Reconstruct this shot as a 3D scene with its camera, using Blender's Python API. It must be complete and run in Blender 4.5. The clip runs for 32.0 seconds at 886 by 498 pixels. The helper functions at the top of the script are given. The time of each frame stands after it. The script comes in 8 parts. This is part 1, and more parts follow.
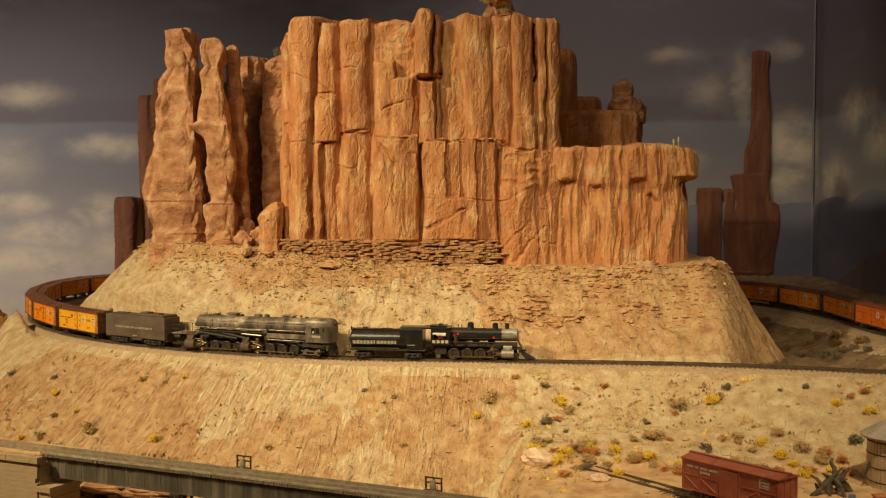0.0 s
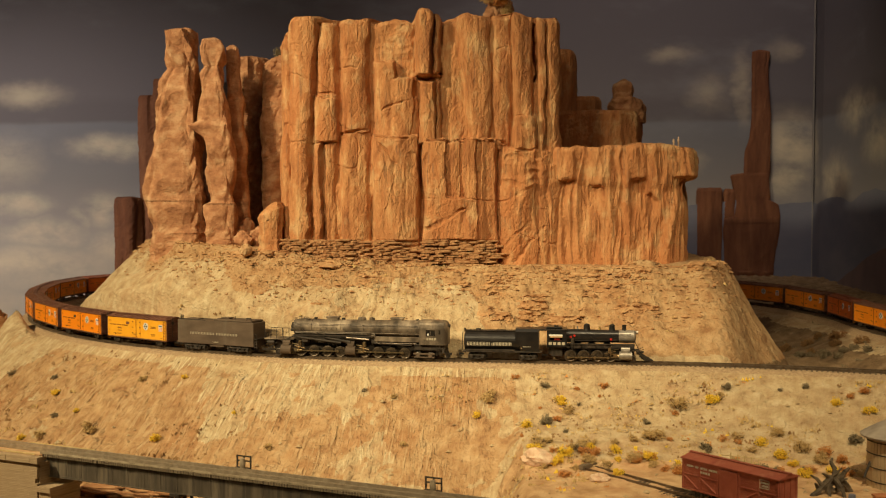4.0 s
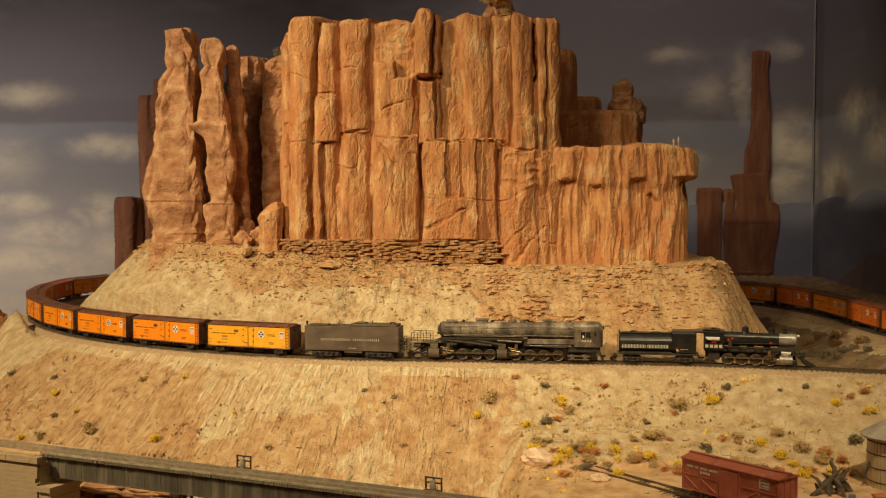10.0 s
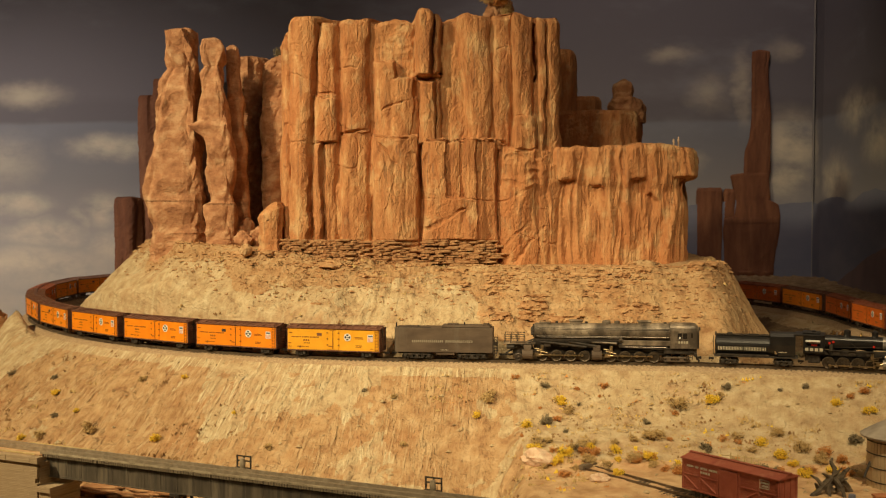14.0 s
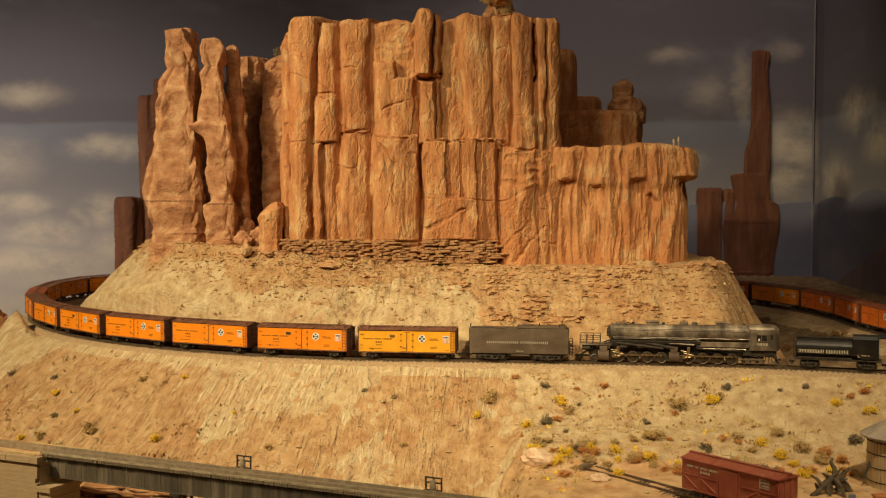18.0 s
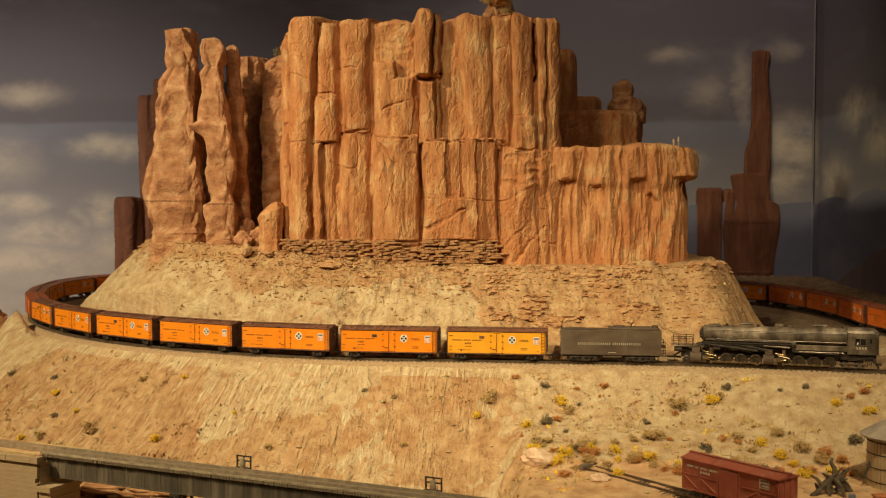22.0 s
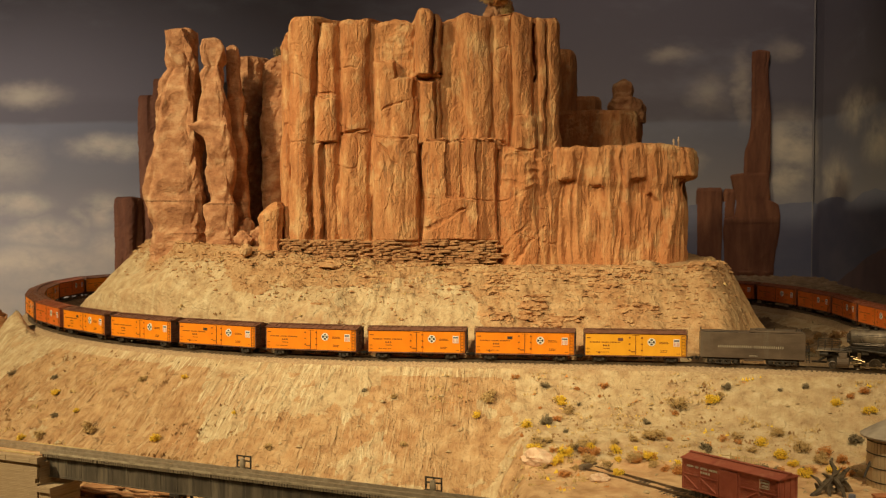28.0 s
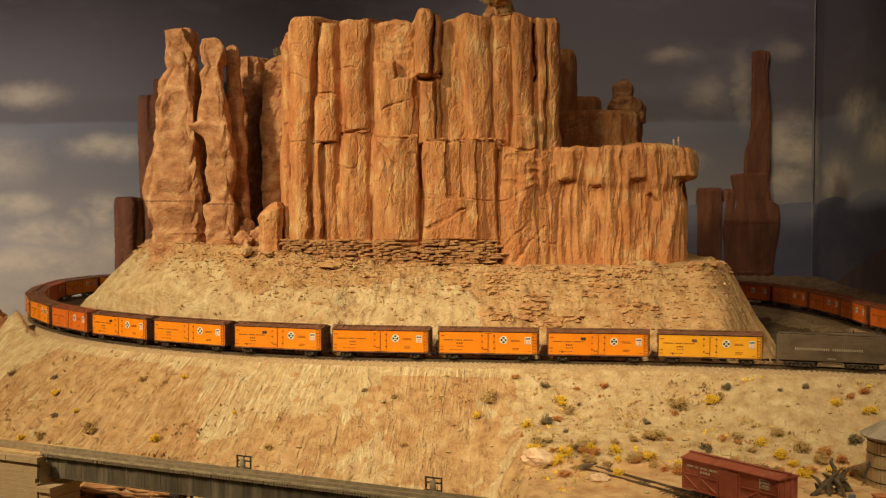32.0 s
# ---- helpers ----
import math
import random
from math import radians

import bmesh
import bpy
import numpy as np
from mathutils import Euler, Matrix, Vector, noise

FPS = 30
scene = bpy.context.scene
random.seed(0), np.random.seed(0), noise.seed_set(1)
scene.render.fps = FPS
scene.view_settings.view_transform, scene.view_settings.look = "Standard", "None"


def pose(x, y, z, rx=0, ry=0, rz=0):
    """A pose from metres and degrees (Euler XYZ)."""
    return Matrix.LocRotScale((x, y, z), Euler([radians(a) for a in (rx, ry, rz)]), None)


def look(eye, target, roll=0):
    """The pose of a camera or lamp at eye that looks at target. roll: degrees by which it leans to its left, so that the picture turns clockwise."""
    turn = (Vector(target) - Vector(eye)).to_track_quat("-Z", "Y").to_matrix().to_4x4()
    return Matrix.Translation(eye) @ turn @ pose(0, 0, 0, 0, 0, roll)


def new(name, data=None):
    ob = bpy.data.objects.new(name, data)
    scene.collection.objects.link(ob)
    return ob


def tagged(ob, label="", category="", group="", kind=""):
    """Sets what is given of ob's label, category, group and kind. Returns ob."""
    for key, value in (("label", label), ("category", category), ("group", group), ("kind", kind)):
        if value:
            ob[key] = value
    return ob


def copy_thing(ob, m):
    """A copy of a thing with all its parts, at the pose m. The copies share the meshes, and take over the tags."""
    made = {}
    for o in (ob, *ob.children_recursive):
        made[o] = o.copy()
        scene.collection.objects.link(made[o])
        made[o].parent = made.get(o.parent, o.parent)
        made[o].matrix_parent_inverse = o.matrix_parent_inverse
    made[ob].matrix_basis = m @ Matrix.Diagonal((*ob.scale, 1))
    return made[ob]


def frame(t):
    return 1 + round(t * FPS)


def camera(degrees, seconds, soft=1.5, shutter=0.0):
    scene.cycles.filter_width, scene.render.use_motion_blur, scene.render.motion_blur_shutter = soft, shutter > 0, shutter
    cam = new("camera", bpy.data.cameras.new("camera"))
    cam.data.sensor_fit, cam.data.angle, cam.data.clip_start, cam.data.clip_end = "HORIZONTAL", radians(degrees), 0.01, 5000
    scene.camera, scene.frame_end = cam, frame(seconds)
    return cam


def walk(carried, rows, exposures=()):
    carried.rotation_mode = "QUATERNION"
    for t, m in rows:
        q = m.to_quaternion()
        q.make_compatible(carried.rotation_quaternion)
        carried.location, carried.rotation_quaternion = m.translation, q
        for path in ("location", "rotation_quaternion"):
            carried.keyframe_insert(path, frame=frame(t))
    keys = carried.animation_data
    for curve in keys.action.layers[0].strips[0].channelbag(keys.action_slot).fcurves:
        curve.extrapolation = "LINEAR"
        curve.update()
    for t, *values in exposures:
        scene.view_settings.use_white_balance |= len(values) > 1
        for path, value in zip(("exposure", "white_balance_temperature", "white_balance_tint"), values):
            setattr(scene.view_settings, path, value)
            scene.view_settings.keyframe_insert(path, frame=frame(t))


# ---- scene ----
cam = camera(42.555, 32.0, soft=1.15)
EYE = (0.0, 0.0, 0.2316)
walk(cam, [(0.0, pose(*EYE, 87.424, 0, 0)), (32.0, pose(*EYE, 87.424, 0, 0))])
cam.data.dof.use_dof = True
cam.data.dof.focus_distance = 1.60
cam.data.dof.aperture_fstop = 14.0

# ---------------------------------------------------------------- light
scene.view_settings.exposure = 0.0
world = bpy.data.worlds.new("dim_room")
scene.world = world
world.use_nodes = True
world.node_tree.nodes["Background"].inputs[0].default_value = (1.0, 0.72, 0.47, 1)
world.node_tree.nodes["Background"].inputs[1].default_value = 0.10


def spot(name, eye, target, watts, angle, blend, size, color):
    data = bpy.data.lights.new(name, "SPOT")
    data.energy, data.spot_size, data.spot_blend, data.shadow_soft_size, data.color = watts, radians(angle), blend, size, color
    ob = new(name, data)
    ob.matrix_world = look(eye, target)
    return ob


WARM = (1.0, 0.792, 0.452)
spot("track_light", (-1.55, 0.72, 1.22), (-0.45, 1.87, 0.07), 172, 57, 0.9, 0.05, WARM)
# Two fill spots added from the front; their fixtures are not seen.
spot("track_light", (-0.85, -0.10, 1.50), (-0.04, 1.70, 0.10), 98, 33, 1.0, 0.10, WARM)
spot("track_light", (0.50, 0.10, 1.75), (0.34, 1.41, -0.06), 124, 35, 0.9, 0.06, WARM)
# Low spot added to brighten the backdrop's left; no such fixture is seen.
spot("track_light", (-1.70, 1.90, 0.60), (-1.05, 3.08, 0.00), 55, 80, 0.9, 0.08, (1.0, 0.85, 0.68))

spot("backdrop_light", (0.30, 2.00, 1.75), (0.55, 3.05, 0.85), 34, 74, 1.0, 0.10, (1.0, 0.80, 0.64))

# Soft overhead fill, added to lift the dark parts; no such lamp is seen.
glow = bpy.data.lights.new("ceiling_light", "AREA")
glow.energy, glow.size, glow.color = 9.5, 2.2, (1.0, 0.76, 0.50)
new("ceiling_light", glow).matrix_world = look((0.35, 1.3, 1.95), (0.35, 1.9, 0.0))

# ---------------------------------------------------------------- noise and mesh helpers


def hash3(ix, iy, iz):
    h = (ix.astype(np.int64) * 374761393 + iy.astype(np.int64) * 668265263 + iz.astype(np.int64) * 2147483647 + 1013904223) & 0xFFFFFFFF
    h = ((h ^ (h >> 13)) * 1274126177) & 0xFFFFFFFF
    h = ((h ^ (h >> 16)) * 246822519) & 0xFFFFFFFF
    return ((h ^ (h >> 15)) & 0xFFFF) / 65535.0


def vnoise(x, y, z):
    x, y, z = np.broadcast_arrays(np.asarray(x, float), np.asarray(y, float), np.asarray(z, float))
    fx, fy, fz = np.floor(x), np.floor(y), np.floor(z)
    ux, uy, uz = x - fx, y - fy, z - fz
    ux, uy, uz = ux * ux * (3 - 2 * ux), uy * uy * (3 - 2 * uy), uz * uz * (3 - 2 * uz)
    out = 0
    for a in (0, 1):
        for b in (0, 1):
            for c in (0, 1):
                w = (ux if a else 1 - ux) * (uy if b else 1 - uy) * (uz if c else 1 - uz)
                out = out + w * hash3(fx + a, fy + b, fz + c)
    return out


def fbm(x, y, z, octaves=4, gain=0.5):
    out, amp, tot = 0, 1.0, 0
    for i in range(octaves):
        k = 2.03 ** i
        out = out + amp * (vnoise(x * k + 17.3 * i, y * k - 9.1 * i, z * k + 3.7 * i) * 2 - 1)
        tot += amp
        amp *= gain
    return out / tot


def ridged(x, y, z, octaves=3):
    out, amp, tot = 0, 1.0, 0
    for i in range(octaves):
        k = 2.1 ** i
        out = out + amp * (1 - np.abs(vnoise(x * k + 5.3 * i, y * k + 2.1 * i, z * k) * 2 - 1))
        tot += amp
        amp *= 0.5
    return out / tot


def sstep(a, b, x):
    t = np.clip((x - a) / (b - a), 0, 1)
    return t * t * (3 - 2 * t)


def array_mesh(name, verts, quads, smooth=True):
    me = bpy.data.meshes.new(name)
    verts, quads = np.asarray(verts, np.float32), np.asarray(quads, np.int32)
    me.vertices.add(len(verts))
    me.vertices.foreach_set("co", verts.ravel())
    me.loops.add(quads.size)
    me.loops.foreach_set("vertex_index", quads.ravel())
    me.polygons.add(len(quads))
    me.polygons.foreach_set("loop_start", np.arange(0, quads.size, quads.shape[1], dtype=np.int32))
    me.polygons.foreach_set("use_smooth", np.full(len(quads), smooth))
    me.update(calc_edges=True)
    return me


def grid_quads(rows, cols, closed=False):
    r = np.arange(rows - 1)[:, None]
    c = np.arange(cols if closed else cols - 1)[None, :]
    d = (c + 1) % cols
    return np.stack([r * cols + c, r * cols + d, (r + 1) * cols + d, (r + 1) * cols + c], -1).reshape(-1, 4)


def child(name, me, material, parent, label=""):
    ob = new(name, me)
    if material is not None and not me.materials:
        me.materials.append(material)
    ob.parent = parent
    if label:
        ob["label"] = label
    return ob


def part(name, bm, material, parent, label="", smooth=False):
    me = bpy.data.meshes.new(name)
    bmesh.ops.recalc_face_normals(bm, faces=bm.faces[:])
    if smooth:
        for f in bm.faces:
            f.smooth = True
    bm.to_mesh(me)
    bm.free()
    return child(name, me, material, parent, label)


def thing(name, label, category, m=None, group="", kind=""):
    ob = new(name)
    if m is not None:
        ob.matrix_world = m
    return tagged(ob, label, category, group, kind)


def box(bm, x0, x1, y0, y1, z0, z1, bevel=0.0, m=None):
    vs = [bm.verts.new((x, y, z)) for x in (x0, x1) for y in (y0, y1) for z in (z0, z1)]
    fs = [bm.faces.new([vs[i] for i in q]) for q in ((0, 1, 3, 2), (4, 6, 7, 5), (0, 4, 5, 1), (2, 3, 7, 6), (0, 2, 6, 4), (1, 5, 7, 3))]
    if bevel > 0:
        es = {e for f in fs for e in f.edges}
        out = bmesh.ops.bevel(bm, geom=list(es), offset=bevel, segments=1, affect="EDGES")
        vs = list({v for f in out["faces"] for v in f.verts} | {v for v in vs if v.is_valid})
    if m is not None:
        bmesh.ops.transform(bm, matrix=m, verts=[v for v in vs if v.is_valid])
    return bm


def rod(bm, a, b, r, seg=8, r2=None, cap=True):
    a, b = Vector(a), Vector(b)
    q = (b - a).to_track_quat("Z", "Y").to_matrix()
    r2 = r if r2 is None else r2
    ra = [bm.verts.new(a + q @ Vector((r * math.cos(2 * math.pi * i / seg), r * math.sin(2 * math.pi * i / seg), 0))) for i in range(seg)]
    rb = [bm.verts.new(b + q @ Vector((r2 * math.cos(2 * math.pi * i / seg), r2 * math.sin(2 * math.pi * i / seg), 0))) for i in range(seg)]
    for i in range(seg):
        bm.faces.new((ra[i], ra[(i + 1) % seg], rb[(i + 1) % seg], rb[i]))
    if cap:
        bm.faces.new(ra[::-1])
        bm.faces.new(rb)
    return bm


def lathe(bm, profile, axis="x", center=(0, 0, 0), seg=16):
    """Turns (along, radius) pairs round an axis."""
    c = Vector(center)
    rings = []
    for a, r in profile:
        ring = []
        for i in range(seg):
            w = 2 * math.pi * (i + 0.5) / seg
            u, v = r * math.cos(w), r * math.sin(w)
            p = (a, u, v) if axis == "x" else (u, a, v) if axis == "y" else (u, v, a)
            ring.append(bm.verts.new(c + Vector(p)))
        rings.append(ring)
    for r0, r1 in zip(rings, rings[1:]):
        for i in range(seg):
            bm.faces.new((r0[i], r0[(i + 1) % seg], r1[(i + 1) % seg], r1[i]))
    bm.faces.new(rings[0][::-1])
    bm.faces.new(rings[-1])
    return bm


def B():
    return bmesh.new()


# ---------------------------------------------------------------- materials


def material(name, stops, scale=(30, 30, 30), detail=6.0, rough=0.85, bump=0.0, bump_scale=200.0, metal=0.0, spots=None, distort=0.0, streak=None, spec=0.3, bump_stretch=(1, 1, 1), raked=None, wash=None):
    """stops: (position, colour) along a noise; spots: (colour, scale, threshold, amount) of a second, other-sized noise; streak: (colour, scale xyz, threshold, amount)."""
    ma = bpy.data.materials.new(name)
    ma.use_nodes = True
    nt = ma.node_tree
    n, ln = nt.nodes, nt.links
    bsdf = n["Principled BSDF"]
    bsdf.inputs["Roughness"].default_value = rough
    bsdf.inputs["Metallic"].default_value = metal
    bsdf.inputs["Specular IOR Level"].default_value = spec
    co = n.new("ShaderNodeTexCoord")

    def noise_at(sc, det, dist=0.0, space="Object"):
        mp = n.new("ShaderNodeMapping")
        mp.inputs["Scale"].default_value = sc
        ln.new(co.outputs[space], mp.inputs["Vector"])
        tx = n.new("ShaderNodeTexNoise")
        tx.inputs["Scale"].default_value = 1.0
        tx.inputs["Detail"].default_value = det
        tx.inputs["Roughness"].default_value = 0.6
        tx.inputs["Distortion"].default_value = dist
        ln.new(mp.outputs["Vector"], tx.inputs["Vector"])
        return tx.outputs["Fac"]

    ramp = n.new("ShaderNodeValToRGB")
    els = ramp.color_ramp.elements
    els[0].position, els[0].color = stops[0][0], (*stops[0][1], 1)
    els[1].position, els[1].color = stops[-1][0], (*stops[-1][1], 1)
    for p, c in stops[1:-1]:
        e = els.new(p)
        e.color = (*c, 1)
    ln.new(noise_at(scale, detail, distort), ramp.inputs["Fac"])
    col = ramp.outputs["Color"]
    for extra in (wash, spots, streak):
        if not extra:
            continue
        c, sc, th, amount = extra
        sc = sc if isinstance(sc, tuple) else (sc, sc, sc)
        mr = n.new("ShaderNodeMapRange")
        mr.inputs["From Min"].default_value, mr.inputs["From Max"].default_value = th, th + 0.12
        mr.inputs["To Max"].default_value = amount
        ln.new(noise_at(sc, 5.0), mr.inputs["Value"])
        mx = n.new("ShaderNodeMix")
        mx.data_type = "RGBA"
        mx.inputs["B"].default_value = (*c, 1)
        ln.new(mr.outputs["Result"], mx.inputs["Factor"])
        ln.new(col, mx.inputs["A"])
        col = mx.outputs["Result"]
    rakes = []
    for c, sc, th, amount, depth in raked or ():
        # scratches drawn down the slope, along the mesh's own slope coordinates
        rake = noise_at((*sc, 1.0), 3.0, 1.3, "UV")
        there = n.new("ShaderNodeMapRange")
        there.inputs["From Min"].default_value, there.inputs["From Max"].default_value, there.inputs["To Min"].default_value = 0.36, 0.54, 0.15
        ln.new(noise_at((13, 13, 13), 3.0), there.inputs["Value"])
        combed = n.new("ShaderNodeAttribute")
        combed.attribute_name = "combed"
        ln.new(combed.outputs["Fac"], there.inputs["To Max"])
        cutout = n.new("ShaderNodeMath")
        cutout.operation = "MULTIPLY"
        ln.new(rake, cutout.inputs[0])
        ln.new(there.outputs["Result"], cutout.inputs[1])
        rakes.append((cutout.outputs[0], depth))
        mr = n.new("ShaderNodeMapRange")
        mr.inputs["From Min"].default_value, mr.inputs["From Max"].default_value = th, th + 0.14
        ln.new(rake, mr.inputs["Value"])
        scaled = n.new("ShaderNodeMath")
        scaled.operation = "MULTIPLY"
        scaled.inputs[1].default_value = amount
        ln.new(there.outputs["Result"], scaled.inputs[0])
        ln.new(scaled.outputs[0], mr.inputs["To Max"])
        mx = n.new("ShaderNodeMix")
        mx.data_type = "RGBA"
        mx.inputs["B"].default_value = (*c, 1)
        ln.new(mr.outputs["Result"], mx.inputs["Factor"])
        ln.new(col, mx.inputs["A"])
        col = mx.outputs["Result"]
    ln.new(col, bsdf.inputs["Base Color"])
    if bump > 0:
        bp = n.new("ShaderNodeBump")
        bp.inputs["Strength"].default_value = 1.0
        bp.inputs["Distance"].default_value = bump
        ln.new(noise_at(tuple(bump_scale * k for k in bump_stretch), 2.5), bp.inputs["Height"])
        normal = bp.outputs["Normal"]
        if rakes:
            # dabs of the trowel
            bp = n.new("ShaderNodeBump")
            bp.inputs["Strength"].default_value = 1.0
            bp.inputs["Distance"].default_value = 0.0054
            ln.new(noise_at((75, 75, 75), 3.0, 0.8), bp.inputs["Height"])
            ln.new(normal, bp.inputs["Normal"])
            normal = bp.outputs["Normal"]
        for rake, depth in rakes:
            bp = n.new("ShaderNodeBump")
            bp.inputs["Strength"].default_value = 1.0
            bp.inputs["Distance"].default_value = depth
            ln.new(rake, bp.inputs["Height"])
            ln.new(normal, bp.inputs["Normal"])
            normal = bp.outputs["Normal"]
        ln.new(normal, bsdf.inputs["Normal"])
    return ma


M_CLIFF = material("painted_red_rock", [(0.28, (0.30, 0.12, 0.050)), (0.42, (0.47, 0.205, 0.083)), (0.56, (0.57, 0.28, 0.120)), (0.72, (0.69, 0.44, 0.22))],
                   scale=(70, 70, 18), rough=0.92, bump=0.0030, bump_scale=330, bump_stretch=(1, 1, 0.55), spots=((0.66, 0.47, 0.25), 24, 0.55, 0.55), streak=((0.22, 0.13, 0.08), (230, 230, 12), 0.57, 0.60), wash=((0.47, 0.17, 0.062), (9, 9, 5), 0.50, 0.40))
M_SPIRE = material("painted_tan_red_rock", [(0.30, (0.28, 0.125, 0.065)), (0.5, (0.45, 0.225, 0.115)), (0.70, (0.60, 0.38, 0.22))],
                   scale=(45, 45, 60), rough=0.92, bump=0.0017, bump_scale=260, streak=((0.26, 0.12, 0.065), (40, 40, 130), 0.58, 0.5))
M_FAR_ROCK = material("painted_dark_red_rock", [(0.3, (0.115, 0.046, 0.027)), (0.5, (0.17, 0.070, 0.038)), (0.72, (0.24, 0.108, 0.056))],
                      scale=(40, 40, 8), rough=0.95, bump=0.001, bump_scale=120, streak=((0.11, 0.05, 0.03), (80, 80, 6), 0.56, 0.6))
M_SAND = material("sandy_plaster_ground", [(0.28, (0.324, 0.207, 0.108)), (0.42, (0.450, 0.321, 0.180)), (0.55, (0.517, 0.392, 0.230)), (0.72, (0.612, 0.504, 0.324))],
                  scale=(48, 48, 60), rough=0.95, bump=0.0017, bump_scale=270, spots=((0.468, 0.270, 0.135), 11, 0.55, 0.5), streak=((0.324, 0.211, 0.122), 170, 0.60, 0.5), raked=[((0.486, 0.310, 0.158), (64, 17), 0.50, 0.60, 0.0046), ((0.70, 0.60, 0.39), (165, 24), 0.50, 0.75, 0.0036)])
M_ROADBED = material("brown_ballast", [(0.3, (0.30, 0.20, 0.115)), (0.5, (0.44, 0.31, 0.185)), (0.7, (0.56, 0.42, 0.26))], scale=(300, 300, 300), rough=0.95, bump=0.0012, bump_scale=900, spots=((0.40, 0.28, 0.16), 40, 0.5, 0.5))
M_RAIL = material("weathered_rail_steel", [(0.35, (0.13, 0.09, 0.06)), (0.65, (0.22, 0.17, 0.12))], scale=(120, 120, 120), rough=0.45, metal=0.7)
M_TIE = material("creosoted_ties", [(0.3, (0.10, 0.075, 0.05)), (0.7, (0.21, 0.16, 0.11))], scale=(200, 200, 200), rough=0.9)
M_SOIL = material("orange_brown_soil", [(0.32, (0.40, 0.235, 0.115)), (0.5, (0.56, 0.36, 0.19)), (0.68, (0.66, 0.47, 0.27))], scale=(40, 40, 40), rough=0.95, bump=0.002, bump_scale=300, spots=((0.46, 0.24, 0.11), 16, 0.54, 0.5))
# Brown dirt whose tone also holds part of the shade behind the mesa.
M_VALLEY = material("shaded_brown_valley_dirt", [(0.30, (0.136, 0.084, 0.044)), (0.5, (0.224, 0.148, 0.080)), (0.70, (0.320, 0.224, 0.132))], scale=(40, 40, 40), rough=0.95, bump=0.003, bump_scale=220, spots=((0.104, 0.068, 0.040), 26, 0.55, 0.6))
M_TALUS = material("orange_tan_talus", [(0.28, (0.286, 0.148, 0.068)), (0.42, (0.412, 0.245, 0.118)), (0.55, (0.476, 0.307, 0.156)), (0.72, (0.555, 0.391, 0.224))],
                   scale=(48, 48, 60), rough=0.95, bump=0.0018, bump_scale=270, spots=((0.396, 0.193, 0.081), 13, 0.54, 0.55), streak=((0.261, 0.140, 0.068), 170, 0.59, 0.6), raked=[((0.317, 0.167, 0.071), (64, 17), 0.51, 0.60, 0.0046), ((0.586, 0.421, 0.238), (165, 24), 0.50, 0.62, 0.0038)])


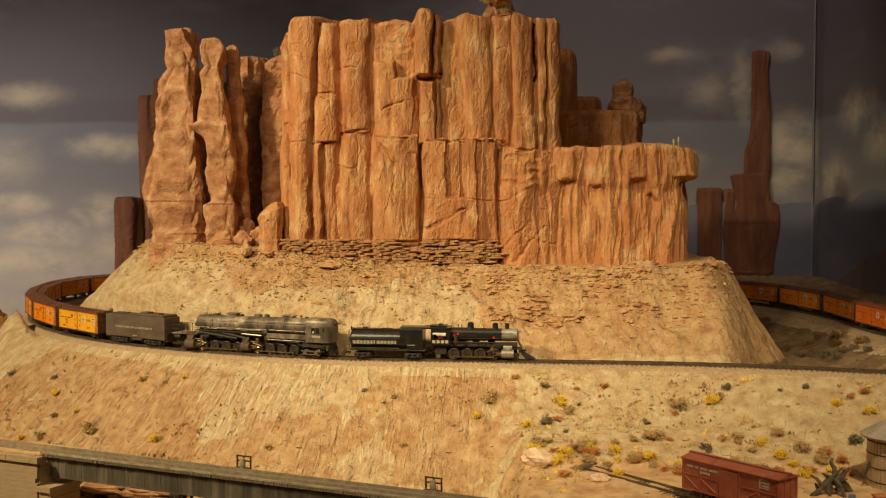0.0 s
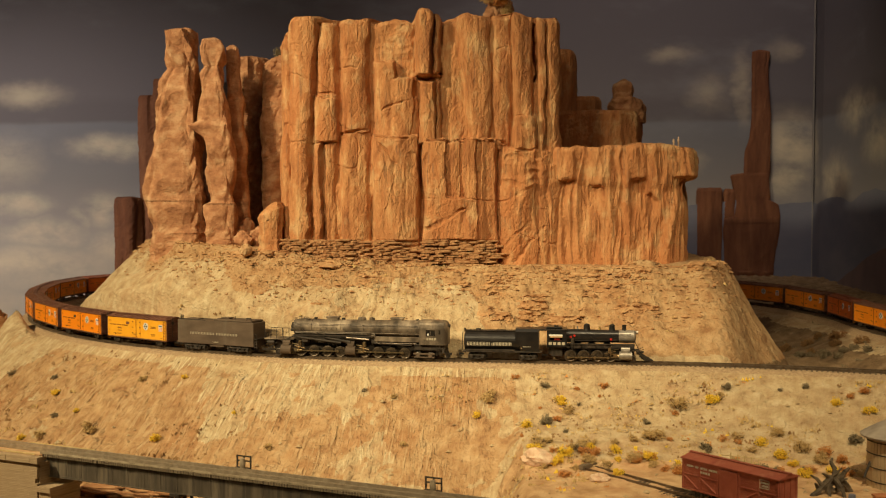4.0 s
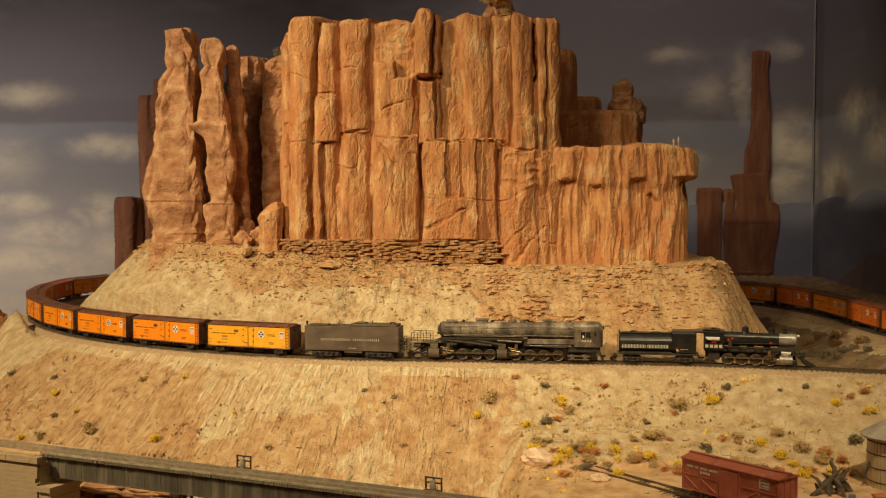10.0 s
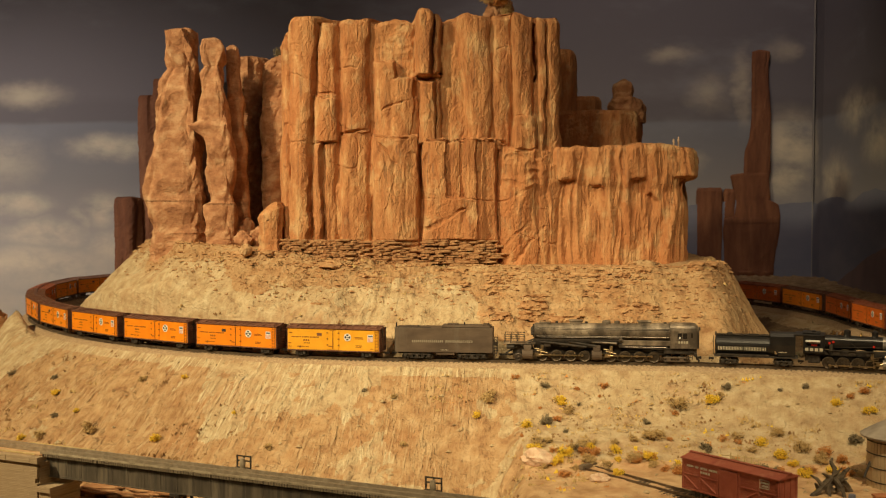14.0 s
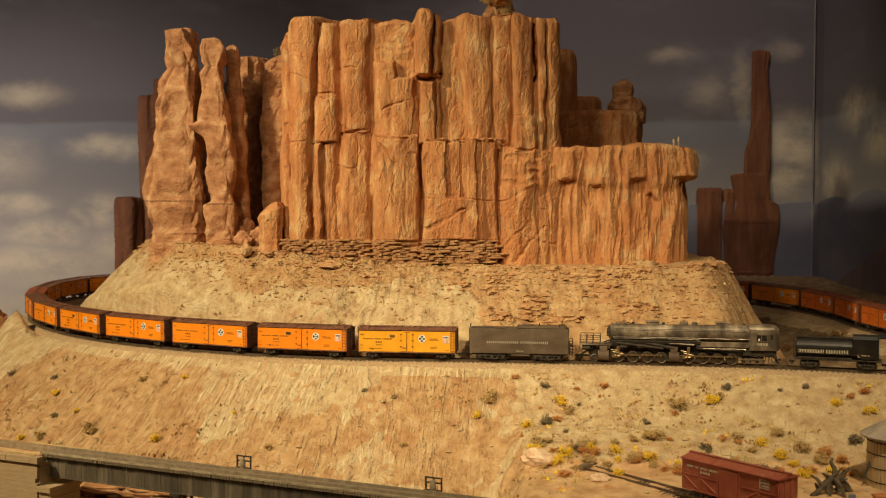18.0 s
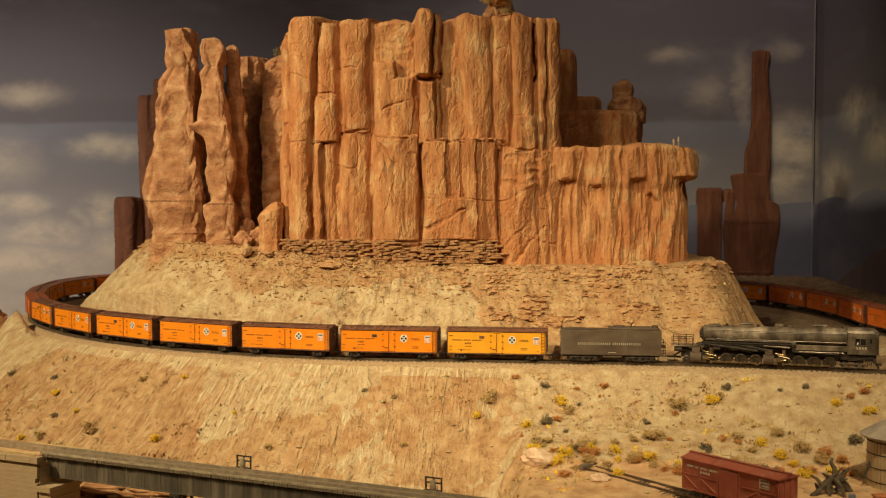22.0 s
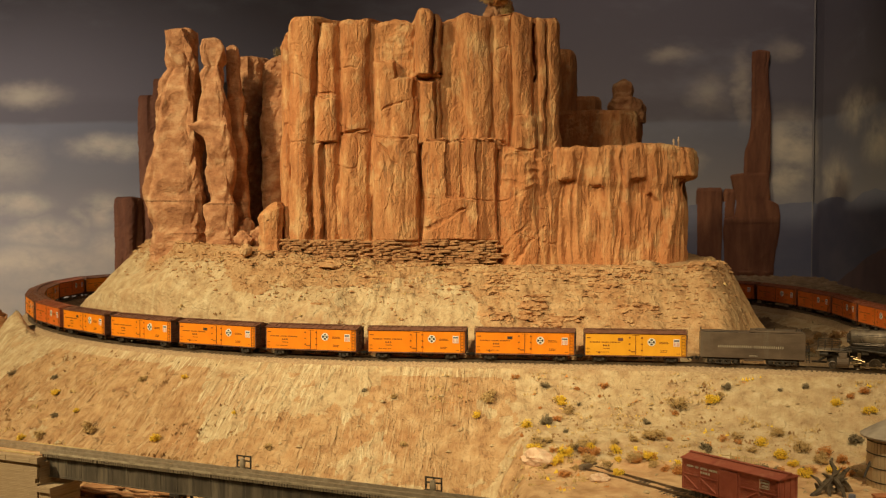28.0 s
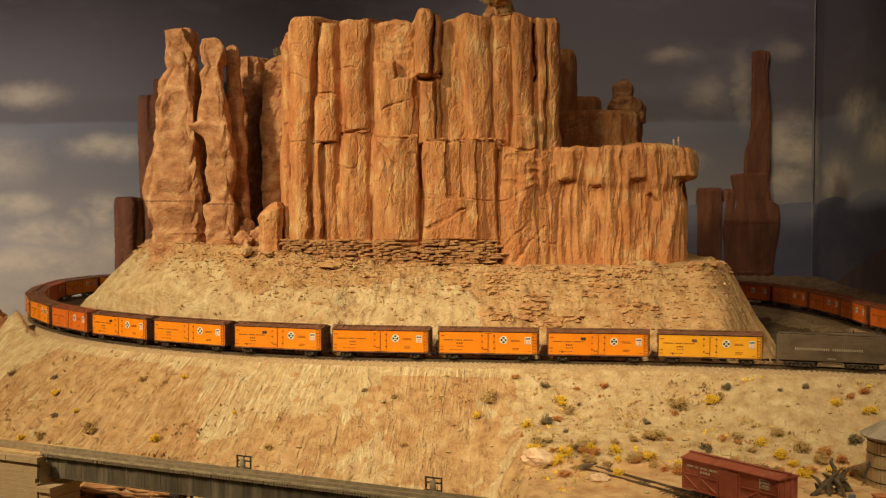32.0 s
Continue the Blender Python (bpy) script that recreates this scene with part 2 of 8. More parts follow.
def backdrop_material(name):
    """A painted sky: a dark storm bank above, a blue-grey band, and cream puffs laid in by hand lower down."""
    ma = bpy.data.materials.new(name)
    ma.use_nodes = True
    nt = ma.node_tree
    n, ln = nt.nodes, nt.links
    bsdf = n["Principled BSDF"]
    bsdf.inputs["Roughness"].default_value = 0.9
    bsdf.inputs["Specular IOR Level"].default_value = 0.1
    co = n.new("ShaderNodeTexCoord")

    def noise(scale, detail, out="Fac"):
        mp = n.new("ShaderNodeMapping")
        mp.inputs["Scale"].default_value = scale
        ln.new(co.outputs["Object"], mp.inputs["Vector"])
        tx = n.new("ShaderNodeTexNoise")
        tx.inputs["Scale"].default_value, tx.inputs["Detail"].default_value, tx.inputs["Roughness"].default_value = 1.0, detail, 0.62
        ln.new(mp.outputs["Vector"], tx.inputs["Vector"])
        return tx.outputs[out]

    def math_node(op, a, b):
        m = n.new("ShaderNodeMath")
        m.operation = op
        for k, v in ((0, a), (1, b)):
            if isinstance(v, float):
                m.inputs[k].default_value = v
            else:
                ln.new(v, m.inputs[k])
        return m.outputs[0]

    def blend(fac, a, colour):
        mx = n.new("ShaderNodeMix")
        mx.data_type = "RGBA"
        mx.inputs["B"].default_value = (*colour, 1)
        ln.new(fac, mx.inputs["Factor"])
        ln.new(a, mx.inputs["A"])
        return mx.outputs["Result"]

    def rng_node(v, a, b, top):
        mr = n.new("ShaderNodeMapRange")
        mr.interpolation_type = "SMOOTHSTEP"
        mr.inputs["From Min"].default_value, mr.inputs["From Max"].default_value, mr.inputs["To Max"].default_value = a, b, top
        ln.new(v, mr.inputs["Value"])
        return mr.outputs["Result"]

    # ragged coordinates
    warp = n.new("ShaderNodeVectorMath")
    warp.operation = "MULTIPLY_ADD"
    warp.inputs[1].default_value = (0.13, 0.13, 0.07)
    ln.new(noise((7, 7, 11), 6.0, "Color"), warp.inputs[0])
    ln.new(co.outputs["Object"], warp.inputs[2])
    at = n.new("ShaderNodeVectorMath")
    at.inputs[1].default_value = (-0.065, -0.065, -0.035)
    ln.new(warp.outputs[0], at.inputs[0])
    sep = n.new("ShaderNodeSeparateXYZ")
    calm = n.new("ShaderNodeVectorMath")
    calm.operation = "MULTIPLY_ADD"
    calm.inputs[1].default_value = (0.0, 0.0, 0.03)
    ln.new(noise((3, 3, 9), 5.0, "Color"), calm.inputs[0])
    ln.new(co.outputs["Object"], calm.inputs[2])
    ln.new(calm.outputs[0], sep.inputs[0])
    ramp = n.new("ShaderNodeValToRGB")
    els = ramp.color_ramp.elements
    els[0].position, els[0].color = 0.0, (0.49, 0.45, 0.40, 1)
    els[1].position, els[1].color = 1.0, (0.135, 0.128, 0.153, 1)
    for p, c in ((0.20, (0.36, 0.345, 0.36)), (0.38, (0.235, 0.23, 0.255)), (0.50, (0.195, 0.20, 0.24)), (0.550, (0.195, 0.205, 0.25)), (0.562, (0.150, 0.142, 0.168)), (0.605, (0.150, 0.142, 0.168)), (0.635, (0.165, 0.156, 0.186)), (0.80, (0.150, 0.142, 0.170))):
        els.new(p).color = (*c, 1)
    level = n.new("ShaderNodeMapRange")
    level.inputs["From Min"].default_value, level.inputs["From Max"].default_value = -0.05, 0.85
    ln.new(sep.outputs["Z"], level.inputs["Value"])
    ln.new(level.outputs["Result"], ramp.inputs["Fac"])
    col = ramp.outputs["Color"]
    col = blend(rng_node(noise((2.2, 2.2, 5.5), 6.0), 0.50, 0.72, 0.40), col, (0.27, 0.28, 0.33))
    puffs = None
    for c, r, amount in PUFFS:
        mp = n.new("ShaderNodeMapping")
        mp.inputs["Scale"].default_value = (1 / r[0], 1 / r[0], 1 / r[1])
        mp.inputs["Location"].default_value = (-c[0] / r[0], -c[1] / r[0], -c[2] / r[1])
        ln.new(at.outputs[0], mp.inputs["Vector"])
        le = n.new("ShaderNodeVectorMath")
        le.operation = "LENGTH"
        ln.new(mp.outputs["Vector"], le.inputs[0])
        f = rng_node(le.outputs["Value"], 1.55, 0.05, amount)
        puffs = f if puffs is None else math_node("MAXIMUM", puffs, f)
    puffs = math_node("MULTIPLY", puffs, rng_node(noise((9, 9, 15), 6.0), 0.20, 0.66, 1.0))
    col = blend(puffs, col, (0.74, 0.66, 0.52))
    ln.new(col, bsdf.inputs["Base Color"])
    return ma


# cream puffs of the painting: centre, half width and half height, strength
PUFFS = [((-1.135, 3.08, 0.505), (0.11, 0.036), 0.50), ((-0.90, 3.08, 0.365), (0.115, 0.034), 0.62), ((-1.19, 3.08, 0.33), (0.10, 0.07), 0.35),
         ((-1.15, 3.08, 0.21), (0.08, 0.032), 0.65), ((-1.09, 3.08, 0.135), (0.12, 0.035), 0.75), ((-0.91, 3.08, 0.195), (0.07, 0.045), 0.75), ((-0.99, 3.08, 0.18), (0.03, 0.035), 0.6),
         ((-0.90, 3.08, 0.095), (0.08, 0.045), 0.7), ((-1.12, 3.08, 0.05), (0.20, 0.05), 0.7), ((0.615, 3.05, 0.61), (0.06, 0.022), 0.40), ((0.715, 3.05, 0.51), (0.05, 0.05), 0.35),
         ((0.80, 3.04, 0.53), (0.028, 0.10), 0.40), ((0.93, 3.04, 0.365), (0.085, 0.085), 0.85), ((0.91, 3.04, 0.28), (0.08, 0.05), 0.8), ((0.91, 3.04, 0.63), (0.035, 0.03), 0.35),
         ((0.645, 3.05, 0.33), (0.05, 0.04), 0.4), ((0.95, 2.62, 0.435), (0.12, 0.05), 0.75), ((0.95, 2.78, 0.28), (0.12, 0.055), 0.85), ((0.95, 2.45, 0.36), (0.11, 0.05), 0.6)]
M_SKY = backdrop_material("painted_cloud_backdrop")
M_MOUNT_FAR = material("painted_blue_mountains", [(0.35, (0.15, 0.165, 0.24)), (0.7, (0.22, 0.225, 0.29))], scale=(4, 4, 9), rough=0.95)
M_MOUNT_NEAR = material("painted_violet_mountain", [(0.35, (0.15, 0.115, 0.14)), (0.7, (0.23, 0.17, 0.18))], scale=(8, 8, 5), rough=0.95)
M_SEAM = material("pale_backdrop_seam", [(0.35, (0.20, 0.20, 0.22)), (0.7, (0.34, 0.32, 0.30))], scale=(20, 20, 12), rough=0.9)
M_ROOM = material("dark_room_paint", [(0.4, (0.10, 0.09, 0.085)), (0.6, (0.13, 0.12, 0.11))], scale=(3, 3, 3), rough=0.9)
M_FASCIA = material("layout_fascia_board", [(0.4, (0.10, 0.07, 0.05)), (0.6, (0.14, 0.10, 0.07))], scale=(6, 6, 30), rough=0.7)

# ---------------------------------------------------------------- the line of the track, from the front right round to the rear right
CTRL = np.array([(1.65, 0.95), (1.184, 1.236), (0.777, 1.441), (0.425, 1.573), (0.107, 1.621), (-0.165, 1.658), (-0.385, 1.744), (-0.593, 1.9), (-0.756, 2.125), (-0.849, 2.396), (-0.858, 2.654),
                 (-0.735, 2.836), (-0.476, 2.925), (-0.134, 2.928), (0.218, 2.852), (0.512, 2.7), (0.699, 2.484), (0.761, 2.223), (0.760, 1.995), (0.790, 1.815), (0.93, 1.71), (1.25, 1.66), (1.7, 1.65),
                 (2.4, 1.65), (3.2, 1.65)])


def smooth_line(ctrl, n=40):
    e = np.vstack([2 * ctrl[0] - ctrl[1], ctrl, 2 * ctrl[-1] - ctrl[-2]])
    t = np.linspace(0, 1, n, endpoint=False)[:, None]
    out = []
    for i in range(1, len(e) - 2):
        a, b, c, d = e[i - 1], e[i], e[i + 1], e[i + 2]
        out.append(0.5 * (2 * b + (c - a) * t + (2 * a - 5 * b + 4 * c - d) * t ** 2 + (3 * b - a - 3 * c + d) * t ** 3))
    out.append(ctrl[-1:])
    return np.vstack(out)


LINE = smooth_line(CTRL)
LINE_S = np.r_[0, np.cumsum(np.linalg.norm(np.diff(LINE, axis=0), axis=1))]


def line_at(s):
    return np.array([np.interp(s, LINE_S, LINE[:, 0]), np.interp(s, LINE_S, LINE[:, 1])])


_near_s = np.linspace(0.0, LINE_S[-1], 800)
_near_p = np.stack([np.interp(_near_s, LINE_S, LINE[:, 0]), np.interp(_near_s, LINE_S, LINE[:, 1])], -1)
_near_t = np.gradient(_near_p, axis=0)
_near_t /= np.linalg.norm(_near_t, axis=1)[:, None]


def off_track(x, y):
    """Signed distance from the track's centre line (inside the loop is positive) and the length along it."""
    p = np.stack([np.ravel(x), np.ravel(y)], -1)
    dist, along = np.empty(len(p)), np.empty(len(p))
    for i in range(0, len(p), 20000):
        q = p[i:i + 20000]
        d2 = (q[:, None, 0] - _near_p[None, :, 0]) ** 2 + (q[:, None, 1] - _near_p[None, :, 1]) ** 2
        k = d2.argmin(1)
        v, t = q - _near_p[k], _near_t[k]
        side = v[:, 0] * t[:, 1] - v[:, 1] * t[:, 0]
        tangent = (v * t).sum(1)
        dist[i:i + 20000] = np.where(side >= 0, 1, -1) * np.sqrt(np.maximum(d2[np.arange(len(q)), k] - tangent ** 2 * (np.abs(tangent) < 0.01), 0))
        along[i:i + 20000] = _near_s[k] + tangent
    return dist.reshape(np.shape(x)), along.reshape(np.shape(x))


RIM = np.array([(-0.53, 2.04), (-0.42, 1.89), (-0.2, 1.80), (0.1, 1.775), (0.40, 1.77), (0.455, 1.83), (0.45, 2.35), (-0.2, 2.45), (-0.5, 2.32)])


def rim_distance(x, y):
    """Distance outside the plateau on which the buttes stand (negative inside)."""
    best = np.full(np.shape(x), 9.0)
    inside = np.zeros(np.shape(x), bool)
    for (ax, ay), (bx, by) in zip(RIM, np.roll(RIM, -1, 0)):
        t = np.clip(((x - ax) * (bx - ax) + (y - ay) * (by - ay)) / ((bx - ax) ** 2 + (by - ay) ** 2), 0, 1)
        best = np.minimum(best, np.hypot(x - ax - t * (bx - ax), y - ay - t * (by - ay)))
        cond = (ay > y) != (by > y)
        with np.errstate(divide="ignore", invalid="ignore"):
            inside ^= cond & (x < (bx - ax) * (y - ay) / (by - ay) + ax)
    return np.where(inside, -best, best)


def cells(u, v, su, sv, seed, tilt=1.0):
    """Broken flats: each random cell of the pattern is a tilted plane piece with a sharp edge. About -1 to 1."""
    u, v = u / su, v / sv
    iu, iv = np.floor(u), np.floor(v)
    best = np.full(np.shape(u), 9.0)
    out = np.zeros(np.shape(u))
    for a in (-1, 0, 1):
        for b in (-1, 0, 1):
            cu, cv = iu + a, iv + b
            pu = cu + hash3(cu, cv, np.full_like(cu, seed))
            pv = cv + hash3(cu, cv, np.full_like(cu, seed + 11))
            d = (u - pu) ** 2 + (v - pv) ** 2
            val = (hash3(cu, cv, np.full_like(cu, seed + 23)) - 0.5) * 1.2 + tilt * ((u - pu) * (hash3(cu, cv, np.full_like(cu, seed + 31)) - 0.5) + (v - pv) * (hash3(cu, cv, np.full_like(cu, seed + 43)) - 0.5)) * 1.6
            near = d < best
            out = np.where(near, val, out)
            best = np.where(near, d, best)
    return out


def chisel(u, v, su, sv, seed):
    """Joined flats, as a knife leaves them in plaster: a random height at each knot, plane triangles between. About -1 to 1."""
    u, v = u / su, v / sv
    iu, iv = np.floor(u), np.floor(v)
    fu, fv = u - iu, v - iv
    h = [hash3(iu + a, iv + b, np.full_like(iu, seed)) * 2 - 1 for a, b in ((0, 0), (1, 0), (0, 1), (1, 1))]
    low = np.where(fu + fv < 1, h[0] + (h[1] - h[0]) * fu + (h[2] - h[0]) * fv, h[3] + (h[2] - h[3]) * (1 - fu) + (h[1] - h[3]) * (1 - fv))
    up = np.where(fu > fv, h[0] + (h[1] - h[0]) * fu + (h[3] - h[1]) * fv, h[0] + (h[3] - h[2]) * fu + (h[2] - h[0]) * fv)
    return np.where(hash3(iu, iv, np.full_like(iu, seed + 7)) > 0.5, low, up)


def ground_height(x, y):
    d, s = off_track(x, y)
    lump = fbm(x * 9, y * 9, 0, 4)
    grain = fbm(x * 60, y * 60, 0, 3)
    rubble = cells(x + 0.006 * fbm(x * 40, y * 40, 1, 2), y, 0.013, 0.013, 3)
    # outer embankment, scored by rills that run down it
    o = np.maximum(-d, 0)
    run = np.maximum(o - 0.027, 0)
    rill = ridged(s * 34 + fbm(s * 9, o * 12, 0, 2) * 1.5 + 1.5 * o, o * 6, 0, 3) - 0.55
    rill2 = ridged(s * 80 + fbm(s * 22, o * 14, 0, 2) * 1.1, o * 6, 3, 2) - 0.55
    rill3 = ridged(s * 170 + fbm(s * 40, o * 20, 5, 2), o * 11, 6, 2) - 0.55
    fade = sstep(0.0, 0.045, run)
    front = np.maximum(sstep(2.75, 2.15, y) * (1 - sstep(0.3, 0.5, x) * sstep(1.74, 1.88, y)), sstep(-0.55, -0.85, x))
    rough = 0.5 + 0.5 * sstep(-0.2, 0.3, fbm(x * 6, y * 6, 7, 2))
    right = np.maximum(sstep(-0.05, 0.20, x + 0.05 * lump), sstep(-0.28, -0.50, x + 0.1 * lump))
    outer = -0.009 - front * (0.74 * run + 0.10 * np.minimum(run, 0.02)) + fade * (0.0075 * rill * front + 0.0040 * rill2 * front * rough + 0.0014 * rill3 * front * rough + 0.006 * lump + (0.0014 + 0.0030 * right) * grain + (0.0008 + 0.0034 * right) * rubble * rough)
    # the ground climbs behind the far side of the loop, towards the backdrop
    outer = outer + (0.034 + 0.004 * lump) * sstep(0.03, 0.15, o) * sstep(0.25, 0.5, x) * sstep(1.80, 2.0, y)
    # a pale knoll stands outside the curve
    kx, ky = x + 0.772, y - 2.05
    knoll = np.hypot(kx / 0.085, ky / 0.12) + 0.20 * lump
    outer = outer + 0.052 * sstep(1.0, 0.1, knoll) * (1 + 0.12 * grain) * sstep(0.022, 0.050, o)
    shelf_on = sstep(0.005, 0.10, x + 0.015 * lump)
    low = -0.27 + shelf_on * 0.1675 + (0.014 - 0.011 * shelf_on) * lump + 0.0022 * grain + shelf_on * 0.03 * sstep(1.37, 1.47, y)
    k = 0.02
    outer = np.maximum(outer, low) + k * np.exp(-np.abs(outer - low) / k) * 0.25
    # valley inside the loop, and the talus cone under the buttes
    floor_in = -0.012 - 0.03 * sstep(0.02, 0.14, d) + 0.012 * lump * sstep(0.03, 0.1, d) + 0.003 * grain * sstep(0.025, 0.05, d)
    e = rim_distance(x, y)
    e = np.where(e > 0, e * (1 + 0.80 * sstep(0.40, 0.50, x)), e)
    e = e + 0.012 * fbm(x * 16, y * 16, 3, 3)
    top = 0.155 - 0.026 * sstep(-0.42, -0.05, x)
    ang = np.arctan2(y - 2.1, x)
    rill_in = ridged(ang * 11 + lump * 0.9, e * 4, 2, 3) - 0.55
    fine_in = ridged(ang * 34 + lump * 0.9, e * 9, 6, 2) - 0.55
    cone = top - 0.95 * np.maximum(e, 0) + sstep(-0.02, 0.03, e) * (0.008 * lump + 0.010 * rill_in + 0.005 * fine_in)
    # broken ledges of the harder beds
    level = top - 0.95 * np.maximum(e, 0)
    reach = 0.100 - 0.050 * sstep(0.02, 0.12, x) + 0.03 * fbm(x * 8, y * 8, 4, 3)
    ledge_on = sstep(reach - 0.008, reach + 0.012, level) * sstep(-0.45, -0.2, x + 0.1 * lump) * sstep(0.40, 0.32, x + 0.08 * lump)
    step = 0.0085
    qq = (cone + 0.009 * fbm(x * 15, y * 15, 1, 3) + 0.004 * cells(x, y, 0.04, 0.04, 9, 0.0)) / step
    fr = qq - np.floor(qq)
    terrace = (np.floor(qq) + sstep(0.62, 0.98, fr)) * step - 0.004
    cone = cone + (terrace - cone) * ledge_on * 0.95 + sstep(-0.04, 0.0, e) * (0.0036 * grain + 0.0022 * rubble * rough)
    inner = np.maximum(cone, floor_in)
    bed = -0.0085
    h = np.where(d < 0, outer, inner)
    flat = sstep(0.040, 0.023, np.abs(d))
    return h * (1 - flat) + np.minimum(bed, np.where(np.abs(d) < 0.024, bed, h)) * flat


def sheet(xs, ys, fn):
    gx, gy = np.meshgrid(xs, ys)
    gz = fn(gx, gy)
    return np.stack([gx, gy, gz], -1).reshape(-1, 3), grid_quads(len(ys), len(xs))


def spread(*spans):
    return np.concatenate([np.arange(a, b, st) for a, b, st in spans])


v, q = sheet(spread((-1.9, -0.95, 0.03), (-0.95, -0.72, 0.005), (-0.72, 0.64, 0.0023), (0.64, 0.95, 0.006), (0.95, 2.5, 0.03)), spread((0.80, 1.2, 0.015), (1.2, 1.36, 0.004), (1.36, 1.92, 0.0022), (1.92, 2.5, 0.008), (2.5, 3.3, 0.016)), ground_height)
ground_mesh = array_mesh("ground", v, q, True)
gd, gs = off_track(v[:, 0], v[:, 1])
slope_uv = np.stack([np.where(gd < 0, gs, np.arctan2(v[:, 1] - 2.1, v[:, 0]) * 0.20), np.where(gd < 0, -gd, rim_distance(v[:, 0], v[:, 1]) * 1.8)], -1)
ground_mesh.uv_layers.new(name="slope").data.foreach_set("uv", slope_uv[q.ravel()].astype(np.float32).ravel())
combed = np.where(gd < 0, 1.0 - 0.85 * sstep(0.02, 0.16, v[:, 0] + 0.05 * fbm(v[:, 0] * 12, v[:, 1] * 12, 6, 2)), 0.45)
ground_mesh.attributes.new("combed", "FLOAT", "POINT").data.foreach_set("value", combed.astype(np.float32))
ground_mesh.materials.append(M_SAND)
ground_mesh.materials.append(M_SOIL)
mid = v[q].mean(1)
shelf_face = (mid[:, 2] < -0.096 + 0.006 * fbm(mid[:, 0] * 30, mid[:, 1] * 30, 0, 3)) & (mid[:, 0] > 0.10 + 0.07 * fbm(mid[:, 0] * 14, mid[:, 1] * 22, 3, 3)) & (mid[:, 1] < 1.47)
ground_mesh.materials.append(M_TALUS)
patch = fbm(mid[:, 0] * 10, mid[:, 1] * 10, 9, 4)
dusty = (mid[:, 1] > 1.64) & (np.abs(mid[:, 0]) < 0.56) & (mid[:, 2] > 0.122 - 0.139 * sstep(-0.06, 0.16, mid[:, 0]) + 0.07 * patch)
brown = (mid[:, 1] < 1.9) & (mid[:, 2] < -0.02) & (mid[:, 0] < 0.10) & (patch + 0.35 * fbm(mid[:, 0] * 60, mid[:, 1] * 60, 2, 2) > 0.02 - 0.30 * sstep(-0.20, -0.6, mid[:, 0]) - 1.2 * np.clip(-0.06 - mid[:, 2], 0, 0.15))
# Valley floor and rear strip get the dirt tone darkened for shade.
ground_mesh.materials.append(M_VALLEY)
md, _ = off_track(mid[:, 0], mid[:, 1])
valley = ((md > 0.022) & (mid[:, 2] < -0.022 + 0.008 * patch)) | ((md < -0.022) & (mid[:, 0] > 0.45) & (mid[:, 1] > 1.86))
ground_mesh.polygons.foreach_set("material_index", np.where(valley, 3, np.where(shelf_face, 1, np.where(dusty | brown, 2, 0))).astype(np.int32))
tagged(child("ground", ground_mesh, None, None), "sandy eroded desert hillside of painted plaster", "ground", kind="structure")


def ribbon(off, width, z0, z1, name, mat, s0=0.0, s1=LINE_S[-1], step=0.012, parent=None):
    """A bar that follows the track at a sideways offset."""
    ss = np.arange(s0, s1, step)
    p = np.stack([np.interp(ss, LINE_S, LINE[:, 0]), np.interp(ss, LINE_S, LINE[:, 1])], -1)
    t = np.gradient(p, axis=0)
    t /= np.linalg.norm(t, axis=1)[:, None]
    nn = np.stack([t[:, 1], -t[:, 0]], -1)
    prof = [(off - width / 2, z0), (off - width / 2, z1), (off + width / 2, z1), (off + width / 2, z0)]
    vs = np.stack([np.column_stack([p + nn * a, np.full(len(p), z)]) for a, z in prof], 1).reshape(-1, 3)
    me = array_mesh(name, vs, grid_quads(len(p), 4, True), False)
    return child(name, me, mat, parent)


